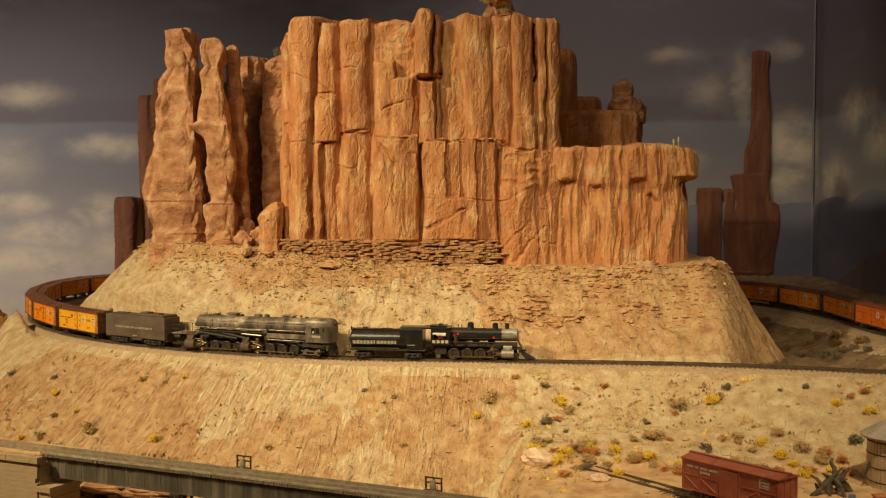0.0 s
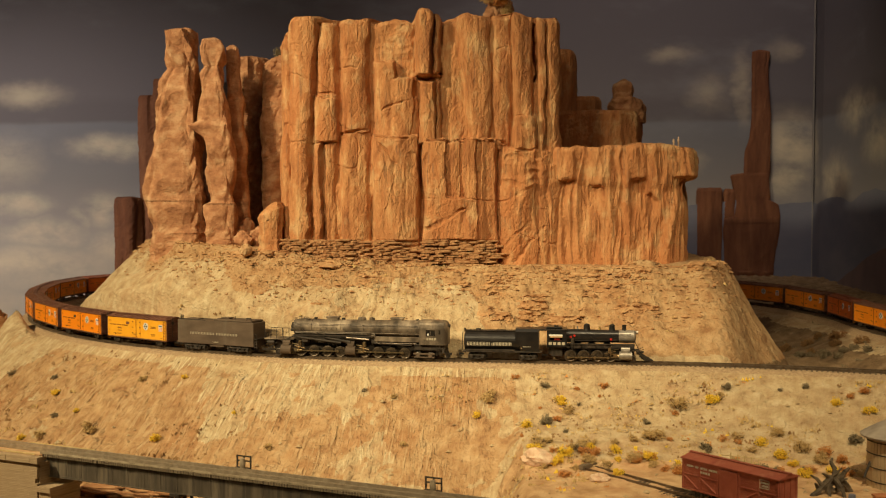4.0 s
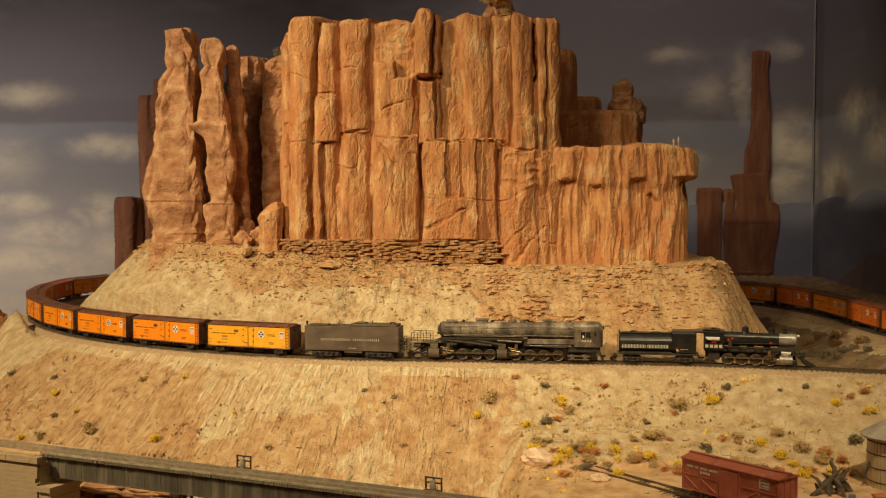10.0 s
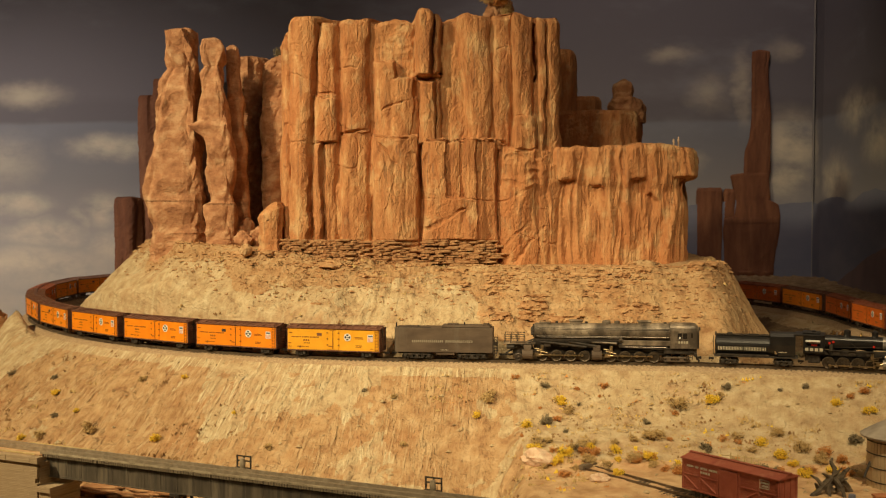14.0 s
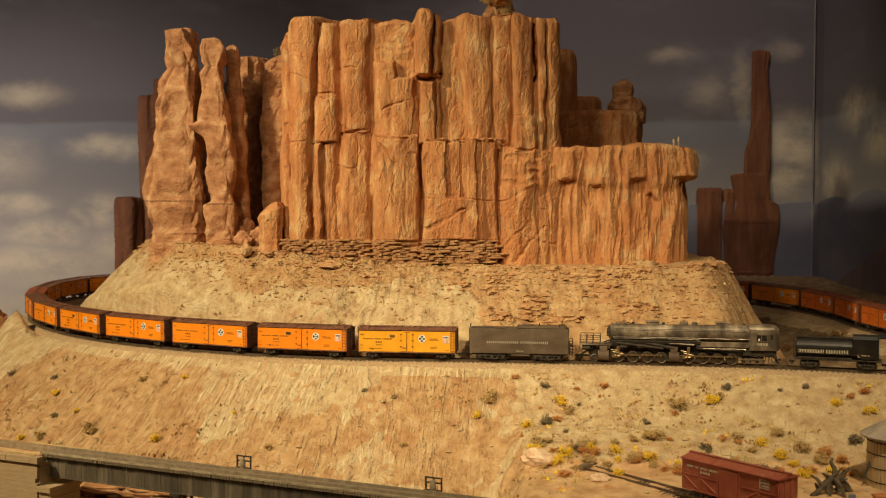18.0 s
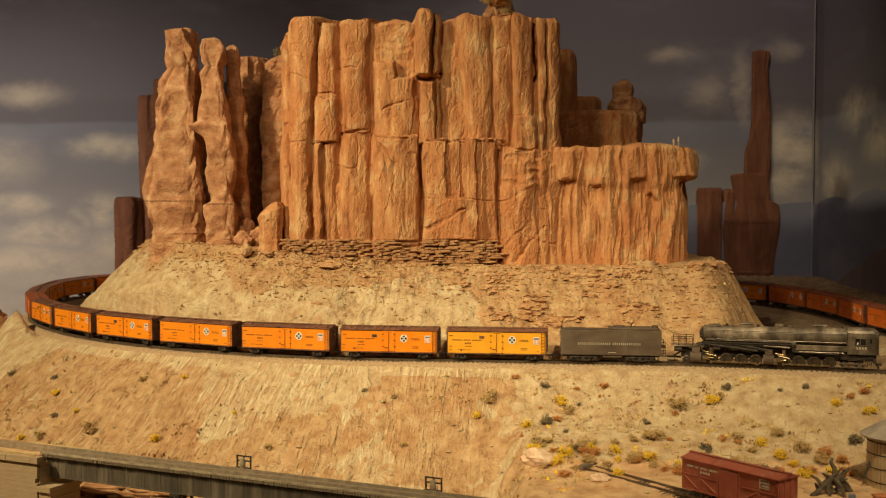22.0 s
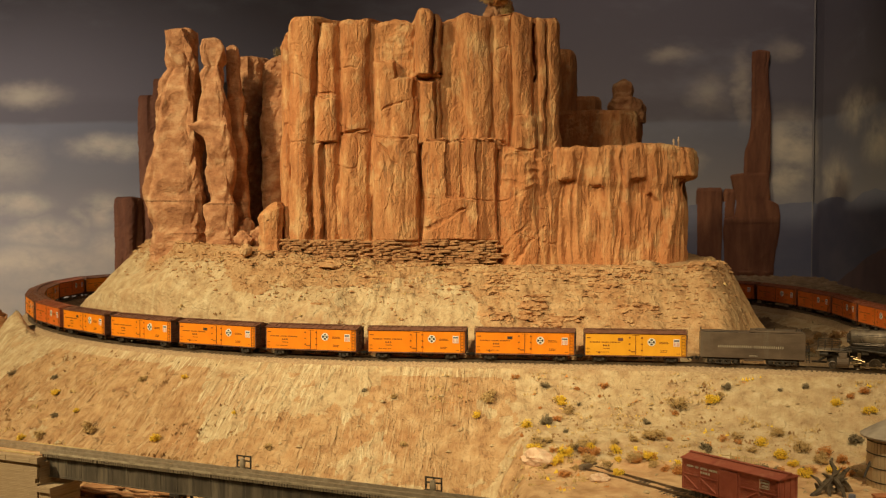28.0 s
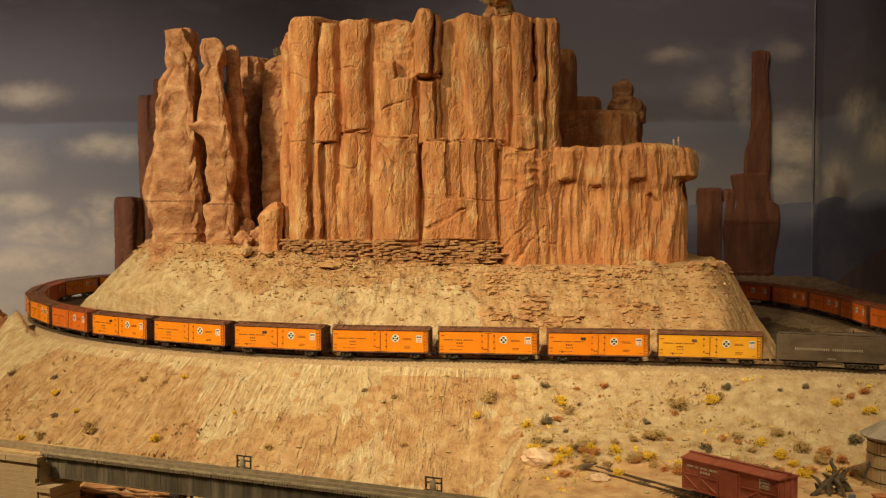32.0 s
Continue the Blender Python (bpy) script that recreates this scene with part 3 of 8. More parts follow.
def track_bed():
    bed = thing("railway_track", "weathered model railway track on brown ballast", "railway track", kind="structure")
    ss = np.arange(0, LINE_S[-1], 0.006)
    p = np.stack([np.interp(ss, LINE_S, LINE[:, 0]), np.interp(ss, LINE_S, LINE[:, 1])], -1)
    t = np.gradient(p, axis=0)
    t /= np.linalg.norm(t, axis=1)[:, None]
    nn = np.stack([t[:, 1], -t[:, 0]], -1)
    offs = np.array([-0.034, -0.027, -0.021, -0.0165, -0.008, 0.0, 0.008, 0.0165, 0.021, 0.027, 0.034])
    zz = np.array([-0.020, -0.0095, -0.0062, -0.0040, -0.0036, -0.0036, -0.0036, -0.0040, -0.0062, -0.0095, -0.020])
    vs = np.stack([np.column_stack([p + nn * a, np.full(len(p), z)]) for a, z in zip(offs, zz)], 1)
    vs[..., 2] += 0.0012 * fbm(vs[..., 0] * 150, vs[..., 1] * 150, 0, 3)
    vs = vs.reshape(-1, 3)
    child("ballast", array_mesh("ballast", vs, grid_quads(len(p), len(offs))), M_ROADBED, bed, "fine brown ballast")
    for off in (-0.00825, 0.00825):
        ribbon(off, 0.0014, -0.0030, 0.0, "rail", M_RAIL, parent=bed)
    # ties, too small to pick apart
    s2 = np.arange(0.01, LINE_S[-1] - 0.01, 0.0068)
    vv, qq = [], []
    cube = np.array([(a, b, c) for a in (-1, 1) for b in (-1, 1) for c in (-1, 1)], float)
    cq = np.array([(0, 1, 3, 2), (4, 6, 7, 5), (0, 4, 5, 1), (2, 3, 7, 6), (0, 2, 6, 4), (1, 5, 7, 3)])
    for i, s in enumerate(s2):
        a, b = line_at(s - 0.002), line_at(s + 0.002)
        tt = (b - a) / np.linalg.norm(b - a)
        no = np.array([tt[1], -tt[0]])
        c = (a + b) / 2
        xy = c + np.outer(cube[:, 0] * 0.0013, tt) + np.outer(cube[:, 1] * 0.0142, no)
        vv.append(np.column_stack([xy, -0.0042 + cube[:, 2] * 0.0012]))
        qq.append(cq + 8 * i)
    child("ties", array_mesh("ties", np.vstack(vv), np.vstack(qq), False), M_TIE, bed, "dark wooden ties")["kind"] = "stuff"


track_bed()

# ---------------------------------------------------------------- room and painted backdrop


def wall(name, pts, z0, z1, thick, mat, label, category="wall"):
    """A wall along plan points, its face on the walked side, its thickness behind it."""
    bm = B()
    p = [Vector((*a, 0)) for a in pts]
    back = []
    for i, a in enumerate(p):
        t = ((p[min(i + 1, len(p) - 1)] - p[max(i - 1, 0)])).normalized()
        back.append(a + Vector((-t.y, t.x, 0)) * thick)
    loop = p + back[::-1]
    lo = [bm.verts.new((a.x, a.y, z0)) for a in loop]
    hi = [bm.verts.new((a.x, a.y, z1)) for a in loop]
    k = len(loop)
    for i in range(k):
        bm.faces.new((lo[i], lo[(i + 1) % k], hi[(i + 1) % k], hi[i]))
    for i in range(len(p) - 1):
        j = k - 1 - i
        bm.faces.new((hi[i], hi[i + 1], hi[j - 1], hi[j]))
        bm.faces.new((lo[j], lo[j - 1], lo[i + 1], lo[i]))
    return tagged(part(name, bm, mat, None), label, category, kind="structure")


wall("wall_backdrop", [(-3.0, 3.12), (0.99, 3.04)], -0.6, 1.9, 0.02, M_SKY, "backdrop painted with grey storm clouds and cream light", "backdrop")
wall("wall_backdrop_side", [(0.99, 3.04), (0.965, 2.9), (0.94, 2.5), (0.93, 2.22)], -0.6, 1.9, 0.02, M_SKY, "side panel of the painted cloud backdrop", "backdrop")
tagged(part("backdrop_seam", box(B(), 0.9815, 0.9845, 3.028, 3.034, -0.1, 1.2), M_SEAM, None), "pale seam where two backdrop panels meet", "seam", kind="structure")
wall("wall_west", [(-3.0, -3.0), (-3.0, 3.12)], -1.1, 2.0, 0.1, M_ROOM, "dark painted room wall")
wall("wall_south", [(3.6, -3.0), (-3.0, -3.0)], -1.1, 2.0, 0.1, M_ROOM, "dark painted room wall")
wall("wall_east", [(3.6, 3.2), (3.6, -3.0)], -1.1, 2.0, 0.1, M_ROOM, "dark painted room wall")
wall("wall_north", [(-3.0, 3.6), (3.6, 3.6)], -1.1, 2.0, 0.1, M_ROOM, "dark painted room wall behind the backdrop")
bm = box(B(), -3.2, 3.8, -3.2, 3.8, -1.2, -1.1)
tagged(part("floor", bm, M_ROOM, None), "dark floor of the exhibition room", "floor", kind="structure")
bm = box(B(), -3.2, 3.8, -3.2, 3.8, 2.0, 2.1)
tagged(part("ceiling", bm, M_ROOM, None), "dark ceiling of the exhibition room", "ceiling", kind="structure")
bm = box(B(), -1.9, 2.47, 0.805, 0.825, -1.1, -0.22)
tagged(part("layout_fascia", bm, M_FASCIA, None), "dark board that closes the front of the layout", "fascia", kind="structure")


def ridge(name, x0, x1, y, zbase, fn, mat, label):
    """A mountain painted on the backdrop: a thin flat shape on the panel."""
    xs = np.linspace(x0, x1, 60)
    bm = B()
    lo = [bm.verts.new((x, y(x), zbase)) for x in xs]
    hi = [bm.verts.new((x, y(x), fn(x))) for x in xs]
    for i in range(len(xs) - 1):
        bm.faces.new((lo[i], lo[i + 1], hi[i + 1], hi[i]))
    return tagged(part(name, bm, mat, None), label, "painted mountain", kind="structure")


def north_y(x):
    return 3.115 - 0.02005 * (x + 3.0)


ridge("backdrop_mountains", 0.55, 0.985, lambda x: north_y(x) - 0.006, -0.1, lambda x: 0.215 + 0.02 * float(fbm(x * 9, 0, 2, 3)), M_MOUNT_FAR, "distant blue mountains painted on the backdrop")


def side_ridge(name, a, b, fn, gap, mat, label):
    bm = B()
    n = 50
    lo, hi = [], []
    for i in range(n):
        u = i / (n - 1)
        pts = [(0.99, 3.04), (0.965, 2.9), (0.94, 2.5), (0.93, 2.22)]
        y = a + (b - a) * u
        x = float(np.interp(-y, [-p[1] for p in pts], [p[0] for p in pts])) - gap
        lo.append(bm.verts.new((x, y, -0.1)))
        hi.append(bm.verts.new((x, y, fn(u))))
    for i in range(n - 1):
        bm.faces.new((lo[i], lo[i + 1], hi[i + 1], hi[i]))
    return tagged(part(name, bm, mat, None), label, "painted mountain", kind="structure")


side_ridge("backdrop_mountains", 3.03, 2.23, lambda u: 0.215 + 0.03 * u + 0.02 * float(fbm(u * 8, 1, 0, 3)), 0.004, M_MOUNT_FAR, "distant blue mountains painted on the backdrop")
side_ridge("backdrop_mountain", 3.02, 2.23, lambda u: -0.02 + 0.15 * float(sstep(0, 0.9, u)) + 0.012 * float(fbm(u * 7, 5, 0, 3)), 0.009, M_MOUNT_NEAR, "dark violet mountain painted on the backdrop")

# ---------------------------------------------------------------- rock masses


def contour(pts, step, rounds=2):
    p = np.array(pts, float)
    for _ in range(rounds):
        nx = np.roll(p, -1, 0)
        p = np.stack([p * 0.78 + nx * 0.22, p * 0.22 + nx * 0.78], 1).reshape(-1, 2)
    c = np.vstack([p, p[:1]])
    s = np.r_[0, np.cumsum(np.linalg.norm(np.diff(c, axis=0), axis=1))]
    n = max(16, int(s[-1] / step))
    w = np.linspace(0, s[-1], n, endpoint=False)
    return np.stack([np.interp(w, s, c[:, 0]), np.interp(w, s, c[:, 1])], -1)


def rock_mesh(name, pts, z0, ztop, step, push, rounds=2, taper=0.0, dome=0.01, lean=(0, 0)):
    """A rock of a plan outline: walls pushed in and out by push(x, y, z), and a closed uneven top. ztop: a height or a function of x."""
    ring = contour(pts, step, rounds)
    t = np.roll(ring, -1, 0) - np.roll(ring, 1, 0)
    t /= np.linalg.norm(t, axis=1)[:, None]
    nn = np.stack([t[:, 1], -t[:, 0]], -1)
    top = np.array([ztop(x) for x in ring[:, 0]]) if callable(ztop) else np.full(len(ring), float(ztop))
    nz = max(6, int((top.max() - z0) / step))
    k = np.linspace(0, 1, nz + 1)[:, None]
    z = z0 + k * (top[None, :] - z0)
    c = ring.mean(0)
    shrink = 1 - taper * k
    x = c[0] + (ring[None, :, 0] - c[0]) * shrink + lean[0] * k
    y = c[1] + (ring[None, :, 1] - c[1]) * shrink + lean[1] * k
    d = push(x, y, z)
    edge = sstep(0.0, 0.008, top[None, :] - z)
    d = d - 0.0045 * (1 - edge)
    layers = [np.stack([x + nn[None, :, 0] * d, y + nn[None, :, 1] * d, z], -1)]
    rim = layers[0][-1]
    for f in (0.93, 0.82, 0.65, 0.42, 0.15):
        lay = np.empty_like(rim)
        cc = rim.mean(0)
        lay[:, :2] = cc[:2] + (rim[:, :2] - cc[:2]) * f
        lay[:, 2] = rim[:, 2] * f + (1 - f) * (cc[2] + dome) + 0.004 * fbm(lay[:, 0] * 40, lay[:, 1] * 40, 0, 3)
        layers.append(lay[None])
    vs = np.concatenate(layers, 0)
    return array_mesh(name, vs.reshape(-1, 3), grid_quads(vs.shape[0], vs.shape[1], True), False)


def union_columns(x, z, cols, ground=-0.0125):
    """Depth of a face built of standing slabs: left and right edge at the foot and at the head, z0, z1, how far out, bulge, turn of the face."""
    uneven = fbm(x * 17, 8, z * 13, 3)
    depth = ground + 0.005 * sstep(0.0, 0.4, uneven) + np.zeros(np.broadcast(x, z).shape)
    wob = 0.0042 * fbm(x * 11, 0, z * 17, 4) + 0.0009 * chisel(x, z, 0.008, 0.014, 41)
    zz = z + 0.005 * fbm(x * 20, 3, z * 10, 3) + 0.002 * chisel(x, z, 0.010, 0.010, 43)
    soft = 0.0016 + 0.0050 * sstep(-0.25, 0.4, fbm(x * 23, 4, z * 19, 3))
    for xb0, xb1, xt0, xt1, z0, z1, out, bulge, turn in cols:
        k = np.clip((z - z0) / (z1 - z0), 0, 1)
        left, right = xb0 + (xt0 - xb0) * k, xb1 + (xt1 - xb1) * k
        c, h = (left + right) / 2, (right - left) / 2
        u = np.clip((x + wob - c) / h, -1.6, 1.6)
        a = np.abs(u)
        edge = np.clip((1 - a) * h / soft, 0, 1) ** 0.8
        cap = sstep(z0 - 0.003, z0 + 0.002, zz) * sstep(z1 + 0.002, z1 - 0.006, zz)
        face = out + bulge * (1 - np.minimum(a, 1) ** 2.4) + turn * np.clip(u, -1, 1)
        depth = np.maximum(depth, ground + (face - ground) * edge * cap)
    return depth


def groove(x, z, lines):
    """Carved cuts along straight lines: x0, z0, x1, z1, width, depth."""
    out = 0
    wx, wz = x + 0.010 * fbm(x * 30, 1, z * 30, 4), z + 0.010 * fbm(x * 30, 5, z * 30, 4)
    worn = 0.25 + 0.75 * sstep(-0.2, 0.25, fbm(x * 26, 6, z * 26, 3))
    for x0, z0, x1, z1, w, deep in lines:
        dx, dz = x1 - x0, z1 - z0
        t = np.clip(((wx - x0) * dx + (wz - z0) * dz) / (dx * dx + dz * dz), 0, 1)
        r = np.hypot(wx - x0 - t * dx, wz - z0 - t * dz)
        out = np.minimum(out, -deep * worn * sstep(w, w * 0.2, r))
    return out


BUTTE_LEFT = [(-0.310, -0.2515, -0.310, -0.2515, 0.10, 0.540, -0.002, 0.003, -0.002), (-0.251, -0.2145, -0.251, -0.2145, 0.10, 0.336, 0.001, 0.009, 0.001), (-0.251, -0.2145, -0.251, -0.1965, 0.322, 0.540, 0.001, 0.011, 0.001),
              (-0.2105, -0.169, -0.1955, -0.169, 0.392, 0.540, -0.007, 0.008, -0.002), (-0.212, -0.169, -0.212, -0.169, 0.323, 0.396, -0.003, 0.008, -0.001), (-0.212, -0.194, -0.212, -0.194, 0.10, 0.326, 0.000, 0.004, 0.002),
              (-0.195, -0.171, -0.195, -0.170, 0.10, 0.326, -0.006, 0.003, -0.002), (-0.1662, -0.1175, -0.1656, -0.1170, 0.336, 0.540, -0.003, 0.008, -0.001), (-0.1680, -0.1180, -0.1665, -0.1175, 0.10, 0.341, -0.005, 0.007, -0.003)]
BUTTE_MID = [(-0.1150, -0.0450, -0.1130, -0.0450, 0.40, 0.540, -0.011, 0.003, 0.001), (-0.1115, -0.0680, -0.1125, -0.0760, 0.331, 0.452, 0.000, 0.007, 0.002), (-0.0930, -0.0520, -0.0930, -0.0420, 0.331, 0.424, 0.003, 0.005, 0.000),
             (-0.0640, -0.0390, -0.0640, -0.0390, 0.318, 0.392, -0.003, 0.003, -0.003), (-0.1165, -0.0375, -0.1160, -0.0390, 0.10, 0.336, 0.003, 0.012, 0.000), (-0.0455, -0.0170, -0.0465, -0.0150, 0.428, 0.545, 0.013, 0.008, 0.001),
             (-0.0185, -0.0030, -0.0165, -0.0030, 0.428, 0.545, 0.009, 0.000, -0.006), (-0.0400, -0.0130, -0.0395, -0.0110, 0.318, 0.421, 0.005, 0.004, 0.001), (-0.0145, -0.0030, -0.0125, -0.0030, 0.318, 0.421, 0.000, 0.000, -0.004)]
BUTTE_RIGHT = [(-0.0040, 0.1900, -0.0040, 0.1900, 0.30, 0.540, -0.0105, 0.002, 0.000), (-0.0040, 0.0400, -0.0040, 0.0200, 0.31, 0.540, -0.010, 0.002, -0.002), (0.0400, 0.0785, 0.0190, 0.0785, 0.31, 0.540, -0.005, 0.009, -0.001), (0.0795, 0.1120, 0.0795, 0.1110, 0.31, 0.540, -0.005, 0.004, -0.002),
               (0.1115, 0.1475, 0.1110, 0.1465, 0.362, 0.540, 0.001, 0.004, -0.003), (0.1080, 0.1560, 0.1130, 0.1500, 0.305, 0.366, 0.008, 0.003, -0.003), (0.1510, 0.1700, 0.1510, 0.1680, 0.10, 0.540, -0.001, 0.003, 0.001),
               (0.1690, 0.2200, 0.1690, 0.2200, 0.10, 0.540, 0.000, 0.002, 0.001)]
BUTTE_FOOT = [(-0.0350, 0.0920, -0.0340, 0.0900, 0.10, 0.324, 0.008, 0.002, 0.000), (0.0880, 0.1920, 0.0880, 0.1900, 0.10, 0.312, 0.000, 0.002, 0.000), (-0.0330, 0.0055, -0.0320, 0.0050, 0.22, 0.326, 0.013, 0.003, 0.002), (0.0060, 0.0295, 0.0070, 0.0290, 0.22, 0.326, 0.010, 0.002, 0.002), (0.0305, 0.0575, 0.0310, 0.0580, 0.22, 0.328, 0.014, 0.003, 0.001),
              (0.0565, 0.0915, 0.0570, 0.0905, 0.10, 0.328, 0.008, 0.000, -0.008), (-0.0350, 0.0600, -0.0340, 0.0590, 0.10, 0.236, 0.014, 0.004, 0.002), (0.0900, 0.1540, 0.0920, 0.1540, 0.10, 0.318, 0.004, 0.006, 0.001),
              (0.1520, 0.1700, 0.1530, 0.1700, 0.10, 0.300, 0.002, 0.003, -0.001), (0.1690, 0.2200, 0.1690, 0.2200, 0.10, 0.290, 0.005, 0.002, 0.001)]
CUTS = [(-0.0285, 0.180, 0.0327, 0.2117, 0.0045, 0.0050), (0.0938, 0.1487, 0.145, 0.196, 0.0040, 0.0035), (0.1175, 0.129, 0.165, 0.188, 0.0040, 0.0035), (0.0938, 0.310, 0.149, 0.3105, 0.0025, 0.0050),
        (0.090, 0.2295, 0.141, 0.245, 0.0040, 0.0045), (-0.034, 0.2354, 0.082, 0.2315, 0.0020, 0.0025), (0.1477, 0.512, 0.1506, 0.4205, 0.0028, 0.0170), (-0.210, 0.394, -0.169, 0.398, 0.0030, 0.0060),
        (-0.212, 0.323, -0.169, 0.325, 0.0028, 0.0055), (-0.167, 0.336, -0.119, 0.338, 0.0035, 0.0070), (-0.167, 0.439, -0.1215, 0.437, 0.0025, 0.0025), (-0.1087, 0.3315, -0.057, 0.3315, 0.0035, 0.0090),
        (-0.0914, 0.3746, -0.057, 0.3876, 0.0025, 0.0030), (-0.100, 0.3186, -0.074, 0.284, 0.0035, 0.0030), (-0.0396, 0.4245, -0.0051, 0.428, 0.0040, 0.0160), (-0.2446, 0.4759, -0.208, 0.480, 0.0025, 0.0012)]


def butte_push(x, y, z):
    front = sstep(2.0, 1.92, y)
    d = union_columns(x, z, BUTTE_LEFT + BUTTE_MID + BUTTE_RIGHT + BUTTE_FOOT) + groove(x, z, CUTS)
    ds = front * d + (1 - front) * 0.01 * fbm(x * 14, y * 14, z * 4, 3)
    u, wx = x + 0.8 * y, x + 0.8 * y + 0.006 * fbm(x * 22, y * 22, z * 14, 3)
    wz = z + 0.010 * fbm(x * 16, y * 16, z * 16 + 5, 3)
    flats = 0.0042 * chisel(wx, wz, 0.030, 0.070, 5) + 0.0016 * chisel(wx + 0.3 * wz, wz, 0.013, 0.036, 8) + 0.0006 * chisel(wx - 0.2 * wz, wz, 0.005, 0.014, 15) + 0.0009 * cells(wx, wz, 0.018, 0.055, 8)
    strokes = 0.0011 * fbm(u * 200 + 1.2 * fbm(x * 30, y * 30, z * 20, 2), 0, z * 11, 3) + 0.0005 * fbm(x * 260, y * 260, z * 200, 2)
    strokes = strokes - 0.0026 * sstep(0.92, 0.985, ridged(u * 24 + 1.6 * fbm(x * 9, y * 9, z * 7, 3), 0, z * 2.0, 1)) * sstep(-0.1, 0.2, fbm(x * 15, y * 15, z * 9 + 4, 2))
    strokes = strokes - 0.0016 * sstep(0.93, 0.985, ridged(u * 8 + 2 * fbm(x * 7, y * 7, z * 7, 2), 0, z * 24 + u * 9, 1)) * sstep(0.0, 0.25, fbm(x * 14, 9, z * 14, 2))
    # wrinkled beds: the panel above the right foot, and the recess near the top
    beds = ridged(x * 14 + fbm(x * 20, 0, z * 20, 2), 0, z * 62 + 1.2 * fbm(x * 26, 2, z * 16, 2), 2) - 0.5
    where = sstep(0.088, 0.098, x) * sstep(0.172, 0.155, x) * sstep(0.225, 0.255, z) * sstep(0.318, 0.300, z) + sstep(-0.116, -0.108, x) * sstep(-0.046, -0.054, x) * sstep(0.420, 0.455, z)
    body = ds + flats + strokes + 0.0050 * beds * where * front
    # thin layered bed at the foot
    bed = -0.002 + 0.0040 * (ridged(x * 4, y * 4, z * 95 + fbm(x * 12, y * 12, 0, 2) * 0.8, 2) - 0.4) + 0.003 * fbm(x * 45, y * 45, z * 120, 3)
    k = sstep(0.166, 0.161, z + 0.005 * fbm(x * 14, y * 14, 0, 2)) * sstep(0.088, 0.080, x)
    return body * (1 - k) + (bed + 0.5 * ds) * k


def tops(points):
    px, pz = [p[0] for p in points], [p[1] for p in points]
    return lambda x: float(np.interp(x, px, pz)) + 0.004 * float(fbm(x * 60, 0, 0, 2))


mesa = thing("rock_mesa", "tall orange sandstone mesa of carved plaster with fluted cliffs", "rock mesa")
child("cliff_block", rock_mesh("cliff_block", [(-0.262, 2.26), (-0.272, 1.90), (-0.258, 1.846), (-0.1, 1.834), (0.1, 1.836), (0.184, 1.842), (0.193, 1.88), (0.195, 2.26)], 0.10,
      tops([(-0.265, 0.49), (-0.25, 0.515), (-0.235, 0.523), (-0.21, 0.522), (-0.203, 0.512), (-0.17, 0.516), (-0.12, 0.517), (-0.112, 0.508), (-0.08, 0.518), (-0.05, 0.514), (-0.04, 0.530), (-0.024, 0.534), (-0.006, 0.525), (0.0, 0.514), (0.04, 0.528), (0.088, 0.522), (0.12, 0.527), (0.147, 0.520), (0.185, 0.521)]),
      0.0014, butte_push), M_CLIFF, mesa)


HOLLOWS = [(0.180, 0.216, 0.258), (0.235, 0.262, 0.256), (0.300, 0.332, 0.262), (0.330, 0.352, 0.235), (0.370, 0.415, 0.264)]


def shoulder_push(x, y, z):
    front = sstep(1.90, 1.86, y)
    wave = fbm(x * 20, y * 20, z * 9, 3)
    u = x + 0.8 * y
    flute = ridged(u * 30 + 1.0 * fbm(x * 14, y * 14, z * 8, 2), 0, z * 5.0, 2) - 0.5
    fine = ridged(u * 85 + 1.4 * fbm(x * 24, y * 24, z * 12, 2), 0, z * 8.0, 2) - 0.5
    # the upper band hangs over, most of all above a few scooped hollows
    lipz = 0.252 + 0.012 * wave
    d = 0.004 * sstep(lipz - 0.004, lipz + 0.012, z)
    for x0, x1, zz in HOLLOWS:
        c, h = (x0 + x1) / 2, (x1 - x0) / 2
        side = np.clip(1 - ((x - c) / h) ** 2, 0, 1)
        zc = zz + 0.010 * (x - c) / h * wave + 0.006 * chisel(u, z, 0.012, 0.02, 47) + 0.006 * wave
        d = d - 0.0085 * np.sqrt(side) * sstep(zc + 0.001, zc - 0.003, z) * sstep(zc - 0.060, zc - 0.004, z) + 0.003 * side * sstep(zc - 0.002, zc + 0.004, z)
    ear = sstep(0.365, 0.40, x) * sstep(0.256, 0.268, z) * (0.007 + 0.005 * sstep(0.315, 0.29, z))
    wx = u + 0.006 * fbm(x * 22, y * 22, z * 12, 3)
    chip = 0.0038 * chisel(wx, z + 0.4 * u, 0.024, 0.050, 25) + 0.0018 * chisel(wx, z, 0.009, 0.040, 28) + 0.0007 * chisel(wx, z, 0.0042, 0.014, 31) + 0.0010 * cells(wx, z, 0.008, 0.045, 28)
    drag = sstep(0.335, 0.31, z)
    return d + ear + drag * (0.0062 * flute + 0.0056 * fine) + chip + 0.0020 * fbm(u * 190, 0, z * 10, 3) + 0.0005 * fbm(x * 260, y * 260, z * 200, 2)


child("cliff_block", rock_mesh("cliff_block", [(0.165, 2.26), (0.168, 1.858), (0.2, 1.842), (0.365, 1.842), (0.408, 1.866), (0.418, 2.20)], 0.10,
      tops([(0.17, 0.312), (0.25, 0.316), (0.33, 0.319), (0.40, 0.314)]), 0.0017, shoulder_push, dome=0.004), M_CLIFF, mesa)


